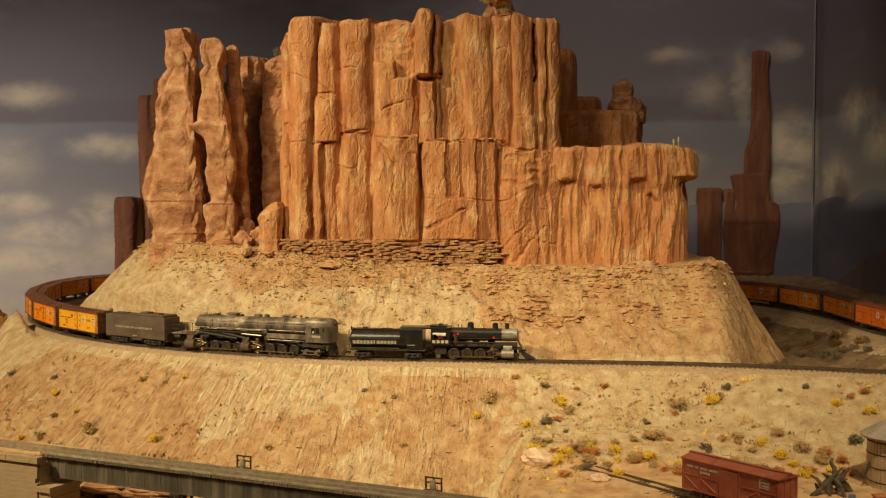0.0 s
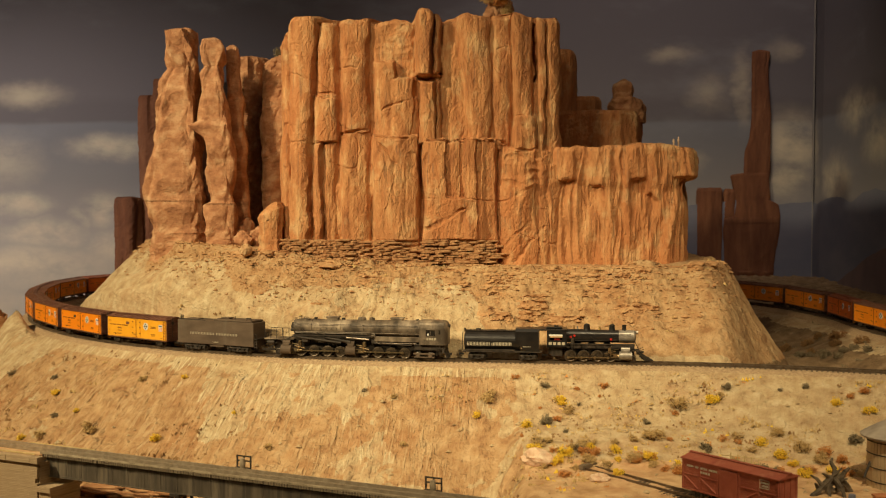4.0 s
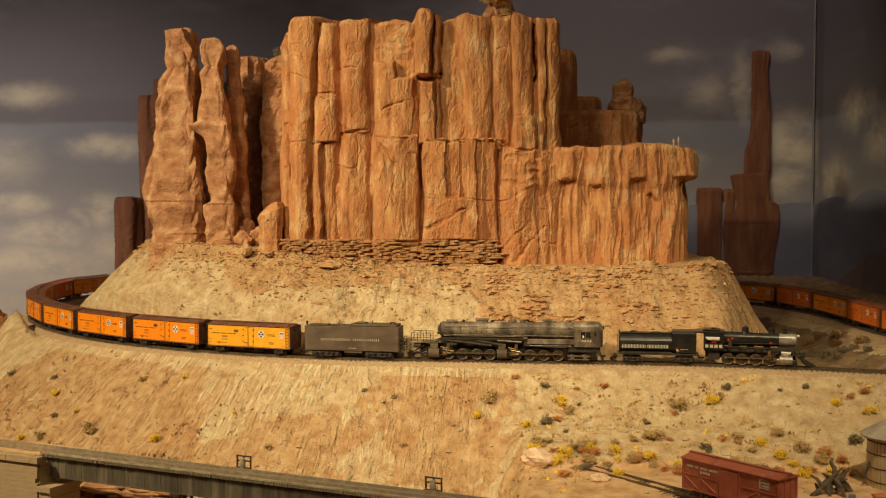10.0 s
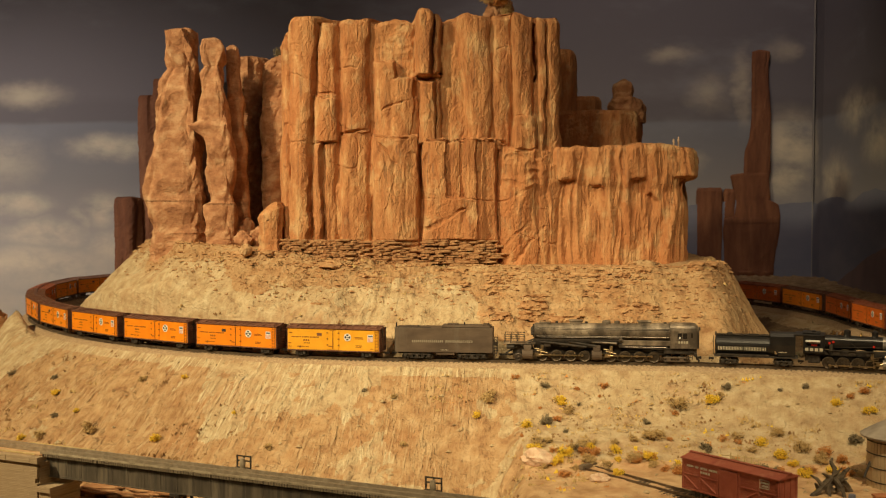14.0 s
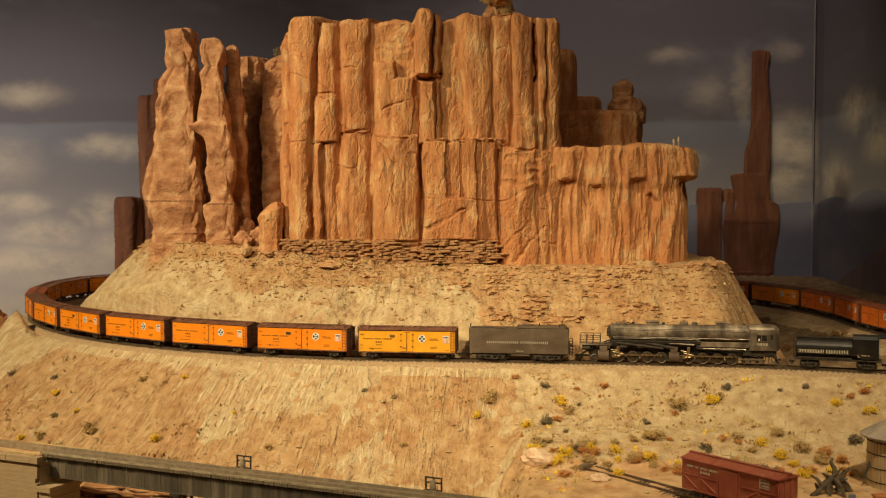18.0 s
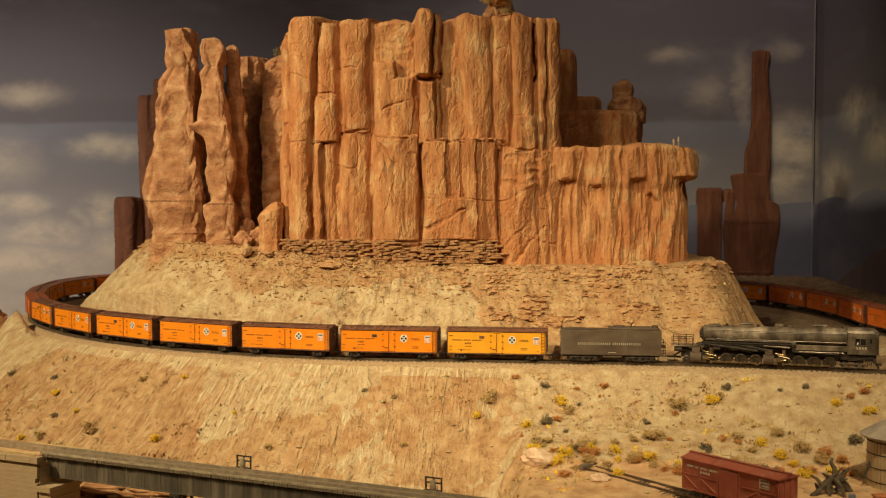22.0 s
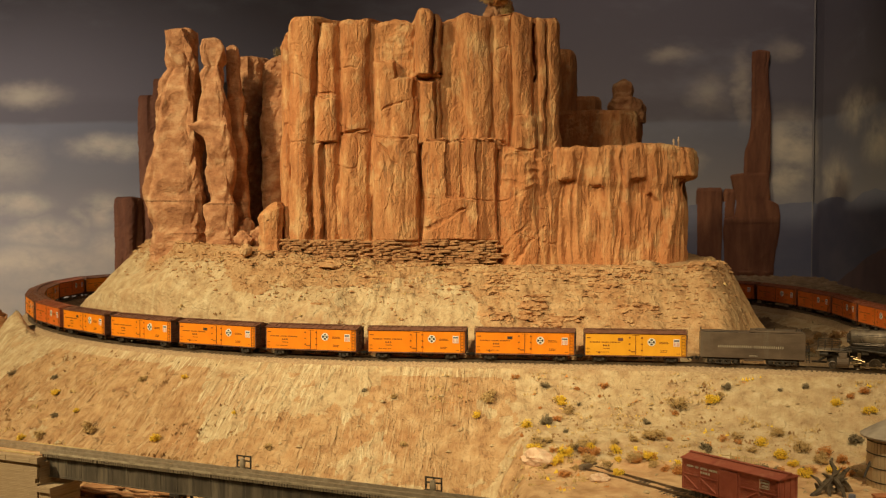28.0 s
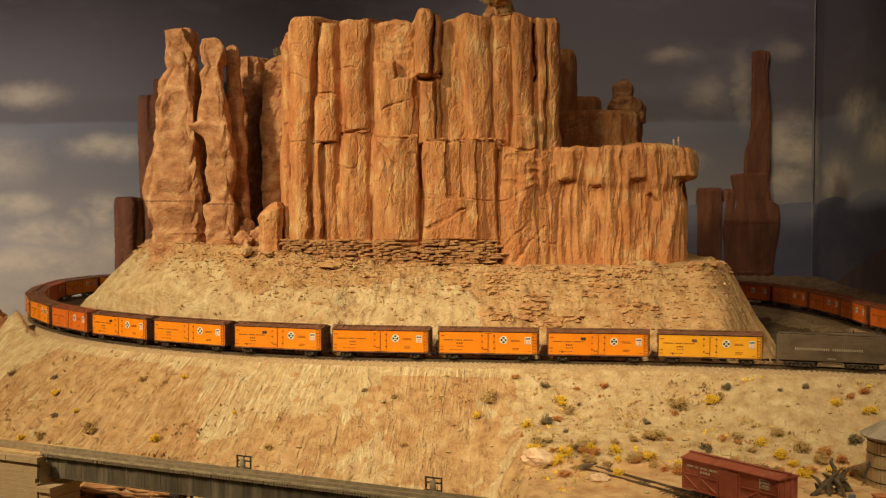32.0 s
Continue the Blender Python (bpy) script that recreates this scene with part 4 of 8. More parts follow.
def rough_push(amp, size, stretch=4.0, seed=0.0):
    def push(x, y, z):
        u = x + 0.7 * y + seed + 0.2 * size * fbm(x * 25, y * 25, z * 25, 2)
        wz = z + 0.010 * fbm(x * 15 + seed, y * 15, z * 15, 2)
        k = int(seed)
        return amp * (0.75 * chisel(u, wz, size * 0.9, size * 0.5 * stretch, k + 2) + 0.40 * chisel(u, wz, size * 0.35, size * 0.22 * stretch, k + 5) + 0.16 * chisel(u, wz, size * 0.14, size * 0.14, k + 9) + 0.35 * (ridged(u * 45, 0, z * 5, 2) - 0.5))
    return push


child("tier", rock_mesh("tier", [(0.17, 2.30), (0.17, 2.06), (0.30, 2.03), (0.362, 2.06), (0.372, 2.30)], 0.28, 0.388, 0.0035, rough_push(0.006, 0.03, 6), rounds=1, dome=0.002), M_CLIFF, mesa)
child("tier", rock_mesh("tier", [(0.15, 2.30), (0.15, 2.14), (0.235, 2.13), (0.252, 2.16), (0.256, 2.30)], 0.28, 0.508, 0.004, rough_push(0.005, 0.03, 6, 3), rounds=1, dome=0.002), M_CLIFF, mesa)
child("tier", rock_mesh("tier", [(0.24, 2.30), (0.24, 2.17), (0.30, 2.16), (0.315, 2.30)], 0.28, 0.424, 0.004, rough_push(0.004, 0.03, 6, 5), rounds=1, dome=0.002), M_CLIFF, mesa)
child("knob", rock_mesh("knob", [(0.312, 2.16), (0.311, 2.10), (0.335, 2.08), (0.372, 2.09), (0.374, 2.15)], 0.37, lambda x: 0.416 - 0.3 * max(0, x - 0.350), 0.003, rough_push(0.006, 0.02, 1.8, 7), rounds=1), M_SPIRE, mesa)
child("knob", rock_mesh("knob", [(0.318, 2.15), (0.317, 2.11), (0.332, 2.095), (0.350, 2.10), (0.352, 2.15)], 0.40, 0.444, 0.003, rough_push(0.005, 0.02, 1.8, 8), rounds=1), M_SPIRE, mesa)
child("cap_rock", rock_mesh("cap_rock", [(0.065, 2.08), (0.063, 2.03), (0.09, 2.01), (0.125, 2.03), (0.12, 2.08)], 0.50, 0.600, 0.004, rough_push(0.016, 0.03, 2, 11), taper=0.35), M_SPIRE, mesa)
child("rear_block", rock_mesh("rear_block", [(-0.318, 2.30), (-0.322, 2.06), (-0.310, 2.02), (-0.255, 2.03), (-0.25, 2.30)], 0.12, lambda x: 0.468 + 0.35 * (x + 0.335), 0.004, rough_push(0.012, 0.035, 6, 13)), M_SPIRE, mesa)
child("rear_block", rock_mesh("rear_block", [(-0.40, 2.25), (-0.40, 2.14), (-0.375, 2.11), (-0.335, 2.12), (-0.32, 2.25)], 0.12, 0.492, 0.005, rough_push(0.010, 0.03, 6, 15)), M_SPIRE, mesa)


def stack(name, cx, cy, profile, material_, label, seed, step=0.0024, depth=0.8, rough=1.0):
    """A free-standing rock needle: (z, left, right) along its height."""
    zs, ls, rs = (np.array([p[i] for p in profile]) for i in range(3))
    zz = np.arange(zs[0], zs[-1] + step, step)
    n = int(math.pi * (rs - ls).max() / step)
    w = np.linspace(0.5 * math.pi, 2.5 * math.pi, n, endpoint=False)
    l, r = np.interp(zz, zs, ls), np.interp(zz, zs, rs)
    mid, half = (l + r) / 2, (r - l) / 2
    sq = lambda a: np.sign(a) * np.abs(a) ** 0.50
    x = mid[:, None] + half[:, None] * sq(np.cos(w))[None, :]
    y = cy + half.max() * depth * (0.35 + 0.65 * (half / half.max()))[:, None] * sq(np.sin(w))[None, :]
    z = np.repeat(zz[:, None], n, 1)
    u = np.repeat(w[None, :] * float(half.max()), len(zz), 0)
    uw, zw = u + 0.007 * fbm(x * 25 + seed, y * 25, z * 18, 2), z + 0.012 * fbm(x * 18, y * 18 + seed, z * 18, 2)
    k = rough * min(1.0, float(half.max()) / 0.04)
    d = k * (0.0090 * chisel(uw + 0.4 * zw, zw, 0.034, 0.046, int(seed) + 1) + 0.0038 * chisel(uw - 0.3 * zw, zw, 0.015, 0.024, int(seed) + 4) + 0.0006 * chisel(uw, zw, 0.006, 0.010, int(seed) + 7) + 0.0005 * cells(uw, zw, 0.020, 0.016, int(seed) + 4)) + 0.0006 * fbm(x * 200, y * 200, z * 160, 2) + 0.0010 * (ridged(x * 5, y * 5, z * 40, 2) - 0.5)
    base = sstep(zs[0] + 0.080, zs[0] + 0.070, z + 0.006 * fbm(x * 40, y * 40, 0, 2))
    d = d + base * (0.004 * (ridged(x * 10, y * 10, z * 90, 2) - 0.5) + 0.0035 * fbm(x * 70, y * 70, z * 150, 3))
    vs = np.stack([x + np.cos(w)[None] * d, y + np.sin(w)[None] * d, z], -1)
    rim = vs[-1]
    caps = []
    for f in (0.9, 0.7, 0.4, 0.1):
        c = rim.mean(0)
        lay = c + (rim - c) * f
        lay[:, 2] = rim[:, 2] + 0.006 * (1 - f * f) + 0.003 * fbm(lay[:, 0] * 60, lay[:, 1] * 60, 0, 2)
        caps.append(lay[None])
    vs = np.concatenate([vs] + caps, 0)
    ob = tagged(new(name), label, "rock spire")
    cut = int(0.30 * len(zz))
    child("base", array_mesh("base", vs[:cut + 2].reshape(-1, 3), grid_quads(cut + 2, n, True), False), material_, ob)
    child("shaft", array_mesh("shaft", vs[cut:].reshape(-1, 3), grid_quads(len(vs) - cut, n, True), False), material_, ob)
    return ob


stack("rock_spire", 0, 1.97, [(0.10, -0.500, -0.413), (0.154, -0.500, -0.413), (0.183, -0.501, -0.413), (0.2516, -0.512, -0.415), (0.300, -0.508, -0.417), (0.322, -0.498, -0.418), (0.379, -0.4885, -0.420), (0.428, -0.4817, -0.423), (0.452, -0.467, -0.426),
      (0.467, -0.474, -0.425), (0.500, -0.478, -0.427), (0.516, -0.474, -0.430)], M_SPIRE, "tall slender tan sandstone spire with a narrow neck", 21.0)
stack("rock_spire", 0, 1.95, [(0.10, -0.405, -0.349), (0.154, -0.405, -0.349), (0.1835, -0.405, -0.353), (0.220, -0.409, -0.3547), (0.2253, -0.400, -0.3576), (0.2805, -0.402, -0.3605), (0.3338, -0.403, -0.3643), (0.3435, -0.414, -0.3643), (0.354, -0.430, -0.3643), (0.362, -0.412, -0.3655),
      (0.3968, -0.411, -0.3692), (0.442, -0.410, -0.375), (0.4549, -0.402, -0.378), (0.464, -0.409, -0.374), (0.485, -0.412, -0.374), (0.4975, -0.409, -0.378)], M_SPIRE, "slim sandstone spire with a jutting knob at mid height", 33.0)
stack("rock_spire", 0, 2.00, [(0.10, -0.375, -0.335), (0.3, -0.376, -0.345), (0.40, -0.378, -0.348), (0.49, -0.376, -0.356)], M_SPIRE, "narrow shaded spire behind the front ones", 45.0)
stack("rock_spire", 0, 3.036, [(-0.034, 0.756, 0.875), (0.055, 0.753, 0.885), (0.149, 0.746, 0.897), (0.177, 0.751, 0.899), (0.182, 0.777, 0.899), (0.214, 0.780, 0.893), (0.226, 0.780, 0.870), (0.293, 0.766, 0.869), (0.298, 0.802, 0.869), (0.354, 0.802, 0.871), (0.392, 0.815, 0.871), (0.453, 0.820, 0.871), (0.524, 0.821, 0.865), (0.585, 0.820, 0.861), (0.618, 0.820, 0.865)], M_FAR_ROCK, "dark red rock needle on a broad stepped base before the backdrop", 57.0, 0.004, 0.17, 0.22)

far = thing("rock_butte", "dark red-brown butte of upright slabs before the backdrop", "rock butte")
child("slab", rock_mesh("slab", [(-0.80, 3.04), (-0.80, 2.99), (-0.71, 2.98), (-0.70, 3.04)], -0.30, 0.50, 0.006, rough_push(0.010, 0.03, 20, 61), rounds=1, dome=0.001), M_FAR_ROCK, far)
child("slab", rock_mesh("slab", [(-0.762, 3.05), (-0.762, 3.0), (-0.66, 2.99), (-0.60, 3.05)], -0.30, 0.545, 0.006, rough_push(0.010, 0.03, 20, 63), rounds=1, dome=0.001), M_FAR_ROCK, far)
child("slab", rock_mesh("slab", [(-0.86, 3.03), (-0.865, 2.975), (-0.80, 2.965), (-0.78, 3.03)], -0.30, 0.232, 0.006, rough_push(0.010, 0.03, 20, 65), rounds=1, dome=0.001), M_FAR_ROCK, far)
far = thing("rock_butte", "low dark red butte beside the far needle", "rock butte")
child("slab", rock_mesh("slab", [(0.678, 3.05), (0.678, 3.028), (0.743, 3.026), (0.745, 3.05)], -0.05, 0.258, 0.004, rough_push(0.003, 0.03, 12, 71), rounds=1, dome=0.001), M_FAR_ROCK, far)
child("slab", rock_mesh("slab", [(0.747, 3.05), (0.749, 3.032), (0.780, 3.030), (0.782, 3.05)], -0.05, 0.254, 0.004, rough_push(0.003, 0.03, 12, 73), rounds=1, dome=0.001), M_FAR_ROCK, far)

# ---------------------------------------------------------------- the train (local x forward, z = 0 at the rail head)
M_ORANGE = material("orange_car_paint", [(0.35, (0.80, 0.235, 0.007)), (0.65, (0.89, 0.285, 0.010))], scale=(40, 40, 40), rough=0.5, spots=((0.50, 0.19, 0.03), (90, 90, 14), 0.62, 0.45), bump=0.00012, bump_scale=900, bump_stretch=(1, 1, 0.02))
M_YELLOW = material("yellow_car_paint", [(0.35, (0.78, 0.36, 0.018)), (0.65, (0.87, 0.43, 0.03))], scale=(40, 40, 40), rough=0.5, spots=((0.55, 0.28, 0.04), (90, 90, 14), 0.62, 0.45), bump=0.00012, bump_scale=900, bump_stretch=(1, 1, 0.02))
M_REDDISH = material("faded_red_orange_paint", [(0.35, (0.60, 0.125, 0.012)), (0.65, (0.70, 0.165, 0.018))], scale=(40, 40, 40), rough=0.6, spots=((0.42, 0.15, 0.03), (90, 90, 14), 0.60, 0.5), bump=0.00012, bump_scale=900, bump_stretch=(1, 1, 0.02))
M_BROWN = material("brown_car_paint", [(0.35, (0.12, 0.050, 0.032)), (0.65, (0.21, 0.095, 0.058))], scale=(80, 80, 80), rough=0.75, spots=((0.28, 0.17, 0.11), 60, 0.58, 0.5))
M_BLACK = material("dusty_black_underframe", [(0.35, (0.020, 0.016, 0.013)), (0.65, (0.060, 0.048, 0.038))], scale=(160, 160, 160), rough=0.6, spots=((0.14, 0.10, 0.07), 120, 0.60, 0.5))
M_WHEEL = material("worn_wheel_steel", [(0.35, (0.10, 0.085, 0.07)), (0.65, (0.26, 0.22, 0.18))], scale=(200, 200, 200), rough=0.35, metal=0.8)
M_BOILER = material("weathered_grey_boiler", [(0.36, (0.085, 0.068, 0.052)), (0.5, (0.215, 0.172, 0.128)), (0.63, (0.42, 0.345, 0.255))], scale=(42, 30, 30), rough=0.45, metal=0.25, spots=((0.03, 0.026, 0.024), 90, 0.56, 0.6), streak=((0.27, 0.22, 0.16), (60, 20, 9), 0.60, 0.6))
M_GLOSS = material("glossy_black_engine_paint", [(0.35, (0.012, 0.011, 0.011)), (0.65, (0.026, 0.023, 0.021))], scale=(60, 60, 60), rough=0.3, spec=0.5, spots=((0.07, 0.055, 0.04), 70, 0.62, 0.4))
M_SMOKEBOX = material("silver_graphite_smokebox", [(0.35, (0.20, 0.18, 0.155)), (0.65, (0.42, 0.38, 0.33))], scale=(90, 90, 90), rough=0.4, metal=0.4)
M_TENDER = material("weathered_dark_grey_tender", [(0.35, (0.080, 0.056, 0.040)), (0.65, (0.138, 0.100, 0.070))], scale=(25, 25, 60), rough=0.75, streak=((0.15, 0.13, 0.10), (70, 70, 9), 0.58, 0.5))
M_DRIVER = material("oily_driver_steel", [(0.35, (0.045, 0.036, 0.027)), (0.65, (0.13, 0.10, 0.07))], scale=(200, 200, 200), rough=0.4, metal=0.6)
M_ROD = material("polished_rod_steel", [(0.35, (0.42, 0.31, 0.17)), (0.65, (0.62, 0.48, 0.28))], scale=(100, 100, 100), rough=0.3, metal=0.9)
M_BRASS = material("brass", [(0.35, (0.55, 0.36, 0.11)), (0.65, (0.68, 0.46, 0.17))], scale=(100, 100, 100), rough=0.3, metal=1.0)
M_LETTER = material("bright_cream_lettering", [(0.35, (0.62, 0.56, 0.43)), (0.65, (0.72, 0.66, 0.52))], scale=(200, 200, 200), rough=0.6)
M_CREAM = material("cream_lettering", [(0.35, (0.40, 0.36, 0.27)), (0.65, (0.50, 0.45, 0.35))], scale=(200, 200, 200), rough=0.6)
M_WHITE = material("white_decal", [(0.35, (0.72, 0.70, 0.64)), (0.65, (0.80, 0.78, 0.72))], scale=(200, 200, 200), rough=0.6)
M_INK = material("black_decal", [(0.35, (0.03, 0.028, 0.026)), (0.65, (0.06, 0.05, 0.045))], scale=(200, 200, 200), rough=0.6)
M_TEXT = material("dark_brown_lettering", [(0.35, (0.22, 0.075, 0.012)), (0.65, (0.30, 0.11, 0.02))], scale=(200, 200, 200), rough=0.6)
M_RED = material("red_paint", [(0.35, (0.50, 0.022, 0.012)), (0.65, (0.64, 0.04, 0.02))], scale=(200, 200, 200), rough=0.5)
M_PINK = material("faded_red_stripe", [(0.35, (0.62, 0.22, 0.16)), (0.65, (0.70, 0.28, 0.20))], scale=(200, 200, 200), rough=0.6)
M_BLUEGREY = material("faded_blue_decal", [(0.35, (0.10, 0.11, 0.16)), (0.65, (0.16, 0.17, 0.23))], scale=(200, 200, 200), rough=0.6)
M_GLASS_DARK = material("dark_cab_interior", [(0.35, (0.015, 0.013, 0.012)), (0.65, (0.03, 0.026, 0.022))], scale=(100, 100, 100), rough=0.25, spec=0.6)

RZ180 = Matrix.Rotation(math.pi, 4, "Z")
ROLLERS = []  # (kind of wheel radius) found again by name after copying


def both_sides(make):
    """One bmesh with a piece on the right flank (negative y) and its turned twin."""
    bm = B()
    make(bm)
    n0 = bm.verts[:]
    geom = bmesh.ops.duplicate(bm, geom=n0 + bm.edges[:] + bm.faces[:])["geom"]
    bmesh.ops.transform(bm, matrix=RZ180, verts=[g for g in geom if isinstance(g, bmesh.types.BMVert)])
    return bm


def twin(name, make, mat, parent, label=""):
    """A part on each flank."""
    out = []
    for turn in (False, True):
        bm = B()
        make(bm)
        if turn:
            bmesh.ops.transform(bm, matrix=RZ180, verts=bm.verts[:])
        out.append(part(name, bm, mat, parent, label))
    return out


def bars(bm, x0, z, h, words, pitch, y, fill=0.68):
    """Words as plain upright bars, one a letter."""
    x = x0
    for w in words:
        for i in range(w):
            box(bm, x, x + pitch * fill, y, y + 0.0004, z, z + h)
            x += pitch
        x += pitch * 0.9
    return x


def wheelset(parent, x, r, gauge=0.0078, axle=0.0115):
    bm = B()
    for s in (-1, 1):
        lathe(bm, [(s * gauge, r * 1.12), (s * gauge + s * 0.0006, r * 1.12), (s * gauge + s * 0.0008, r), (s * gauge + s * 0.0030, r * 0.97), (s * gauge + s * 0.0029, r * 0.78), (s * gauge + s * 0.0022, r * 0.72), (s * gauge + s * 0.0022, r * 0.35), (s * gauge + s * 0.0034, r * 0.28)], "y", seg=14)
        box(bm, -r * 0.1, r * 0.1, s * gauge + s * 0.0020 - 0.0003, s * gauge + s * 0.0020 + 0.0006, r * 0.35, r * 0.7)
    rod(bm, (0, -axle, 0), (0, axle, 0), r * 0.2, 6)
    ob = part("wheelset", bm, M_WHEEL, parent, "worn steel wheels on an axle")
    ob.location = (x, 0, r)
    ob["roll"] = r
    return ob


def truck(parent, x, spacing=0.0105, axles=2, r=0.0048):
    bm = B()
    half = spacing * (axles - 1) / 2
    for s in (-1, 1):
        y0, y1 = (s * 0.0118, s * 0.0142) if s > 0 else (s * 0.0142, s * 0.0118)
        box(bm, -half - 0.003, half + 0.003, y0, y1, r + 0.0018, r + 0.0036, 0.0004)
        box(bm, -half * 0.55, half * 0.55, y0, y1, r - 0.0028, r - 0.0012, 0.0003)
        for i in range(axles):
            a = -half + spacing * i
            box(bm, a - 0.0020, a + 0.0020, y0 - 0.0004, y1 + 0.0004, r - 0.0018, r + 0.0026, 0.0005)
        for i in range(axles - 1):
            a = -half + spacing * (i + 0.5)
            for o in (-0.0016, 0, 0.0016):
                rod(bm, (a + o, (y0 + y1) / 2, r - 0.0018), (a + o, (y0 + y1) / 2, r + 0.0022), 0.0008, 6)
            rod(bm, (a - spacing * 0.22, (y0 + y1) / 2, r - 0.0024), (a - spacing * 0.48, (y0 + y1) / 2, r + 0.002), 0.0007, 5)
            rod(bm, (a + spacing * 0.22, (y0 + y1) / 2, r - 0.0024), (a + spacing * 0.48, (y0 + y1) / 2, r + 0.002), 0.0007, 5)
    box(bm, -0.0022, 0.0022, -0.0118, 0.0118, r - 0.001, r + 0.003)
    ob = part("truck", bm, M_BLACK, parent, "black cast side-frame truck")
    ob.location = (x, 0, 0)
    for i in range(axles):
        wheelset(ob, -half + spacing * i, r)
    return ob


def coupler(parent, x, s):
    bm = box(B(), x, x + s * 0.0055, -0.0011, 0.0011, 0.0062, 0.0086, 0.0003)
    box(bm, min(x + s * 0.0048, x + s * 0.0075), max(x + s * 0.0048, x + s * 0.0075), -0.0020, 0.0022, 0.0056, 0.0092, 0.0005)
    rod(bm, (x + s * 0.001, 0.003, 0.008), (x + s * 0.004, 0.0035, 0.003), 0.0005, 5)
    return part("coupler", bm, M_BLACK, parent)


def reefer(paint, label, square, text_mat=M_TEXT):
    car = thing("refrigerator_car", label, "railway car", group="cars of the train")
    yy = -0.0166
    bm = box(B(), -0.0725, 0.0725, -0.0162, 0.0162, 0.0105, 0.0425)
    part("body", bm, paint, car)
    # raised boards of the side, with the door between them
    def boards(b):
        for x0, x1 in ((-0.0725, -0.0095), (0.0095, 0.0725)):
            box(b, x0, x1, yy, -0.0160, 0.0108, 0.0415, 0.0002)
    twin("side_sheathing", boards, paint, car)
    def sill(b):
        box(b, -0.0727, 0.0727, -0.0168, -0.0155, 0.0093, 0.0108)
    twin("side_sill", sill, M_BROWN, car)
    def fascia(b):
        box(b, -0.0727, 0.0727, -0.0170, -0.0155, 0.0415, 0.0428)
    twin("eave_strip", fascia, M_BROWN, car)
    for s in (-1, 1):
        prof = [(0.0725, 0.0095), (0.0734, 0.0095)]
        for i in range(8):
            z = 0.0125 + i * 0.0037
            prof += [(0.0734, z), (0.0741, z + 0.0006), (0.0741, z + 0.0014), (0.0734, z + 0.0020)]
        prof += [(0.0734, 0.0440), (0.0725, 0.0440)]
        bm = B()
        ra = [bm.verts.new((s * x, -0.0165, z)) for x, z in prof]
        rb = [bm.verts.new((s * x, 0.0165, z)) for x, z in prof]
        for i in range(len(prof)):
            j = (i + 1) % len(prof)
            bm.faces.new((ra[i], ra[j], rb[j], rb[i]))
        bm.faces.new(ra)
        bm.faces.new(rb[::-1])
        part("end_panel", bm, M_BROWN, car, "ribbed brown end")
        bm = B()
        for y in (0.0085, 0.0135):
            rod(bm, (s * 0.0745, y, 0.011), (s * 0.0745, y, 0.044), 0.00035, 5)
        for i in range(7):
            rod(bm, (s * 0.0745, 0.0085, 0.0125 + i * 0.0048), (s * 0.0745, 0.0135, 0.0125 + i * 0.0048), 0.0003, 5)
        rod(bm, (s * 0.0752, -0.006, 0.016), (s * 0.0752, -0.006, 0.047), 0.0004, 5)
        lathe(bm, [(s * 0.0750, 0.0026), (s * 0.0757, 0.0026)], "x", (0, -0.006, 0.038), 10)
        part("end_ladder", bm, M_BLACK, car)
        coupler(car, s * 0.0734, s)
    # peaked roof with raised seams, running board and ice hatches
    bm = B()
    pr = [(-0.0180, 0.0424), (-0.0180, 0.0432), (0.0, 0.0462), (0.0180, 0.0432), (0.0180, 0.0424)]
    a = [bm.verts.new((-0.0745, y, z)) for y, z in pr]
    b = [bm.verts.new((0.0745, y, z)) for y, z in pr]
    for i in range(len(pr)):
        j = (i + 1) % len(pr)
        bm.faces.new((a[i], a[j], b[j], b[i]))
    bm.faces.new(a[::-1])
    bm.faces.new(b)
    for i in range(15):
        x = -0.0700 + i * 0.010
        for s in (-1, 1):
            ang = math.atan2(0.0030, 0.018)
            m = Matrix.Translation((x, s * 0.009, 0.0449)) @ Matrix.Rotation(-s * ang, 4, "X")
            box(bm, -0.0006, 0.0006, -0.0090, 0.0090, -0.0004, 0.0005, 0, m)
    roof = part("roof", bm, M_BROWN, car, "dusty brown panelled roof")
    bm = B()
    for y in (-0.0026, -0.0009, 0.0009, 0.0026):
        box(bm, -0.0755, 0.0755, y - 0.0007, y + 0.0007, 0.0468, 0.0473)
    for i in range(9):
        box(bm, -0.070 + i * 0.0175 - 0.0006, -0.070 + i * 0.0175 + 0.0006, -0.003, 0.003, 0.0455, 0.0468)
    part("running_board", bm, M_BROWN, roof)
    for sx in (-1, 1):
        for sy in (-1, 1):
            m = Matrix.Translation((sx * 0.063, sy * 0.010, 0.0450)) @ Matrix.Rotation(-sy * 0.165, 4, "X")
            part("ice_hatch", box(B(), -0.005, 0.005, -0.0042, 0.0042, -0.0006, 0.0010, 0.0003, m), M_BROWN, roof)
    def door(b):
        box(b, -0.0095, 0.0095, -0.0172, -0.0160, 0.0115, 0.0412, 0.0003)
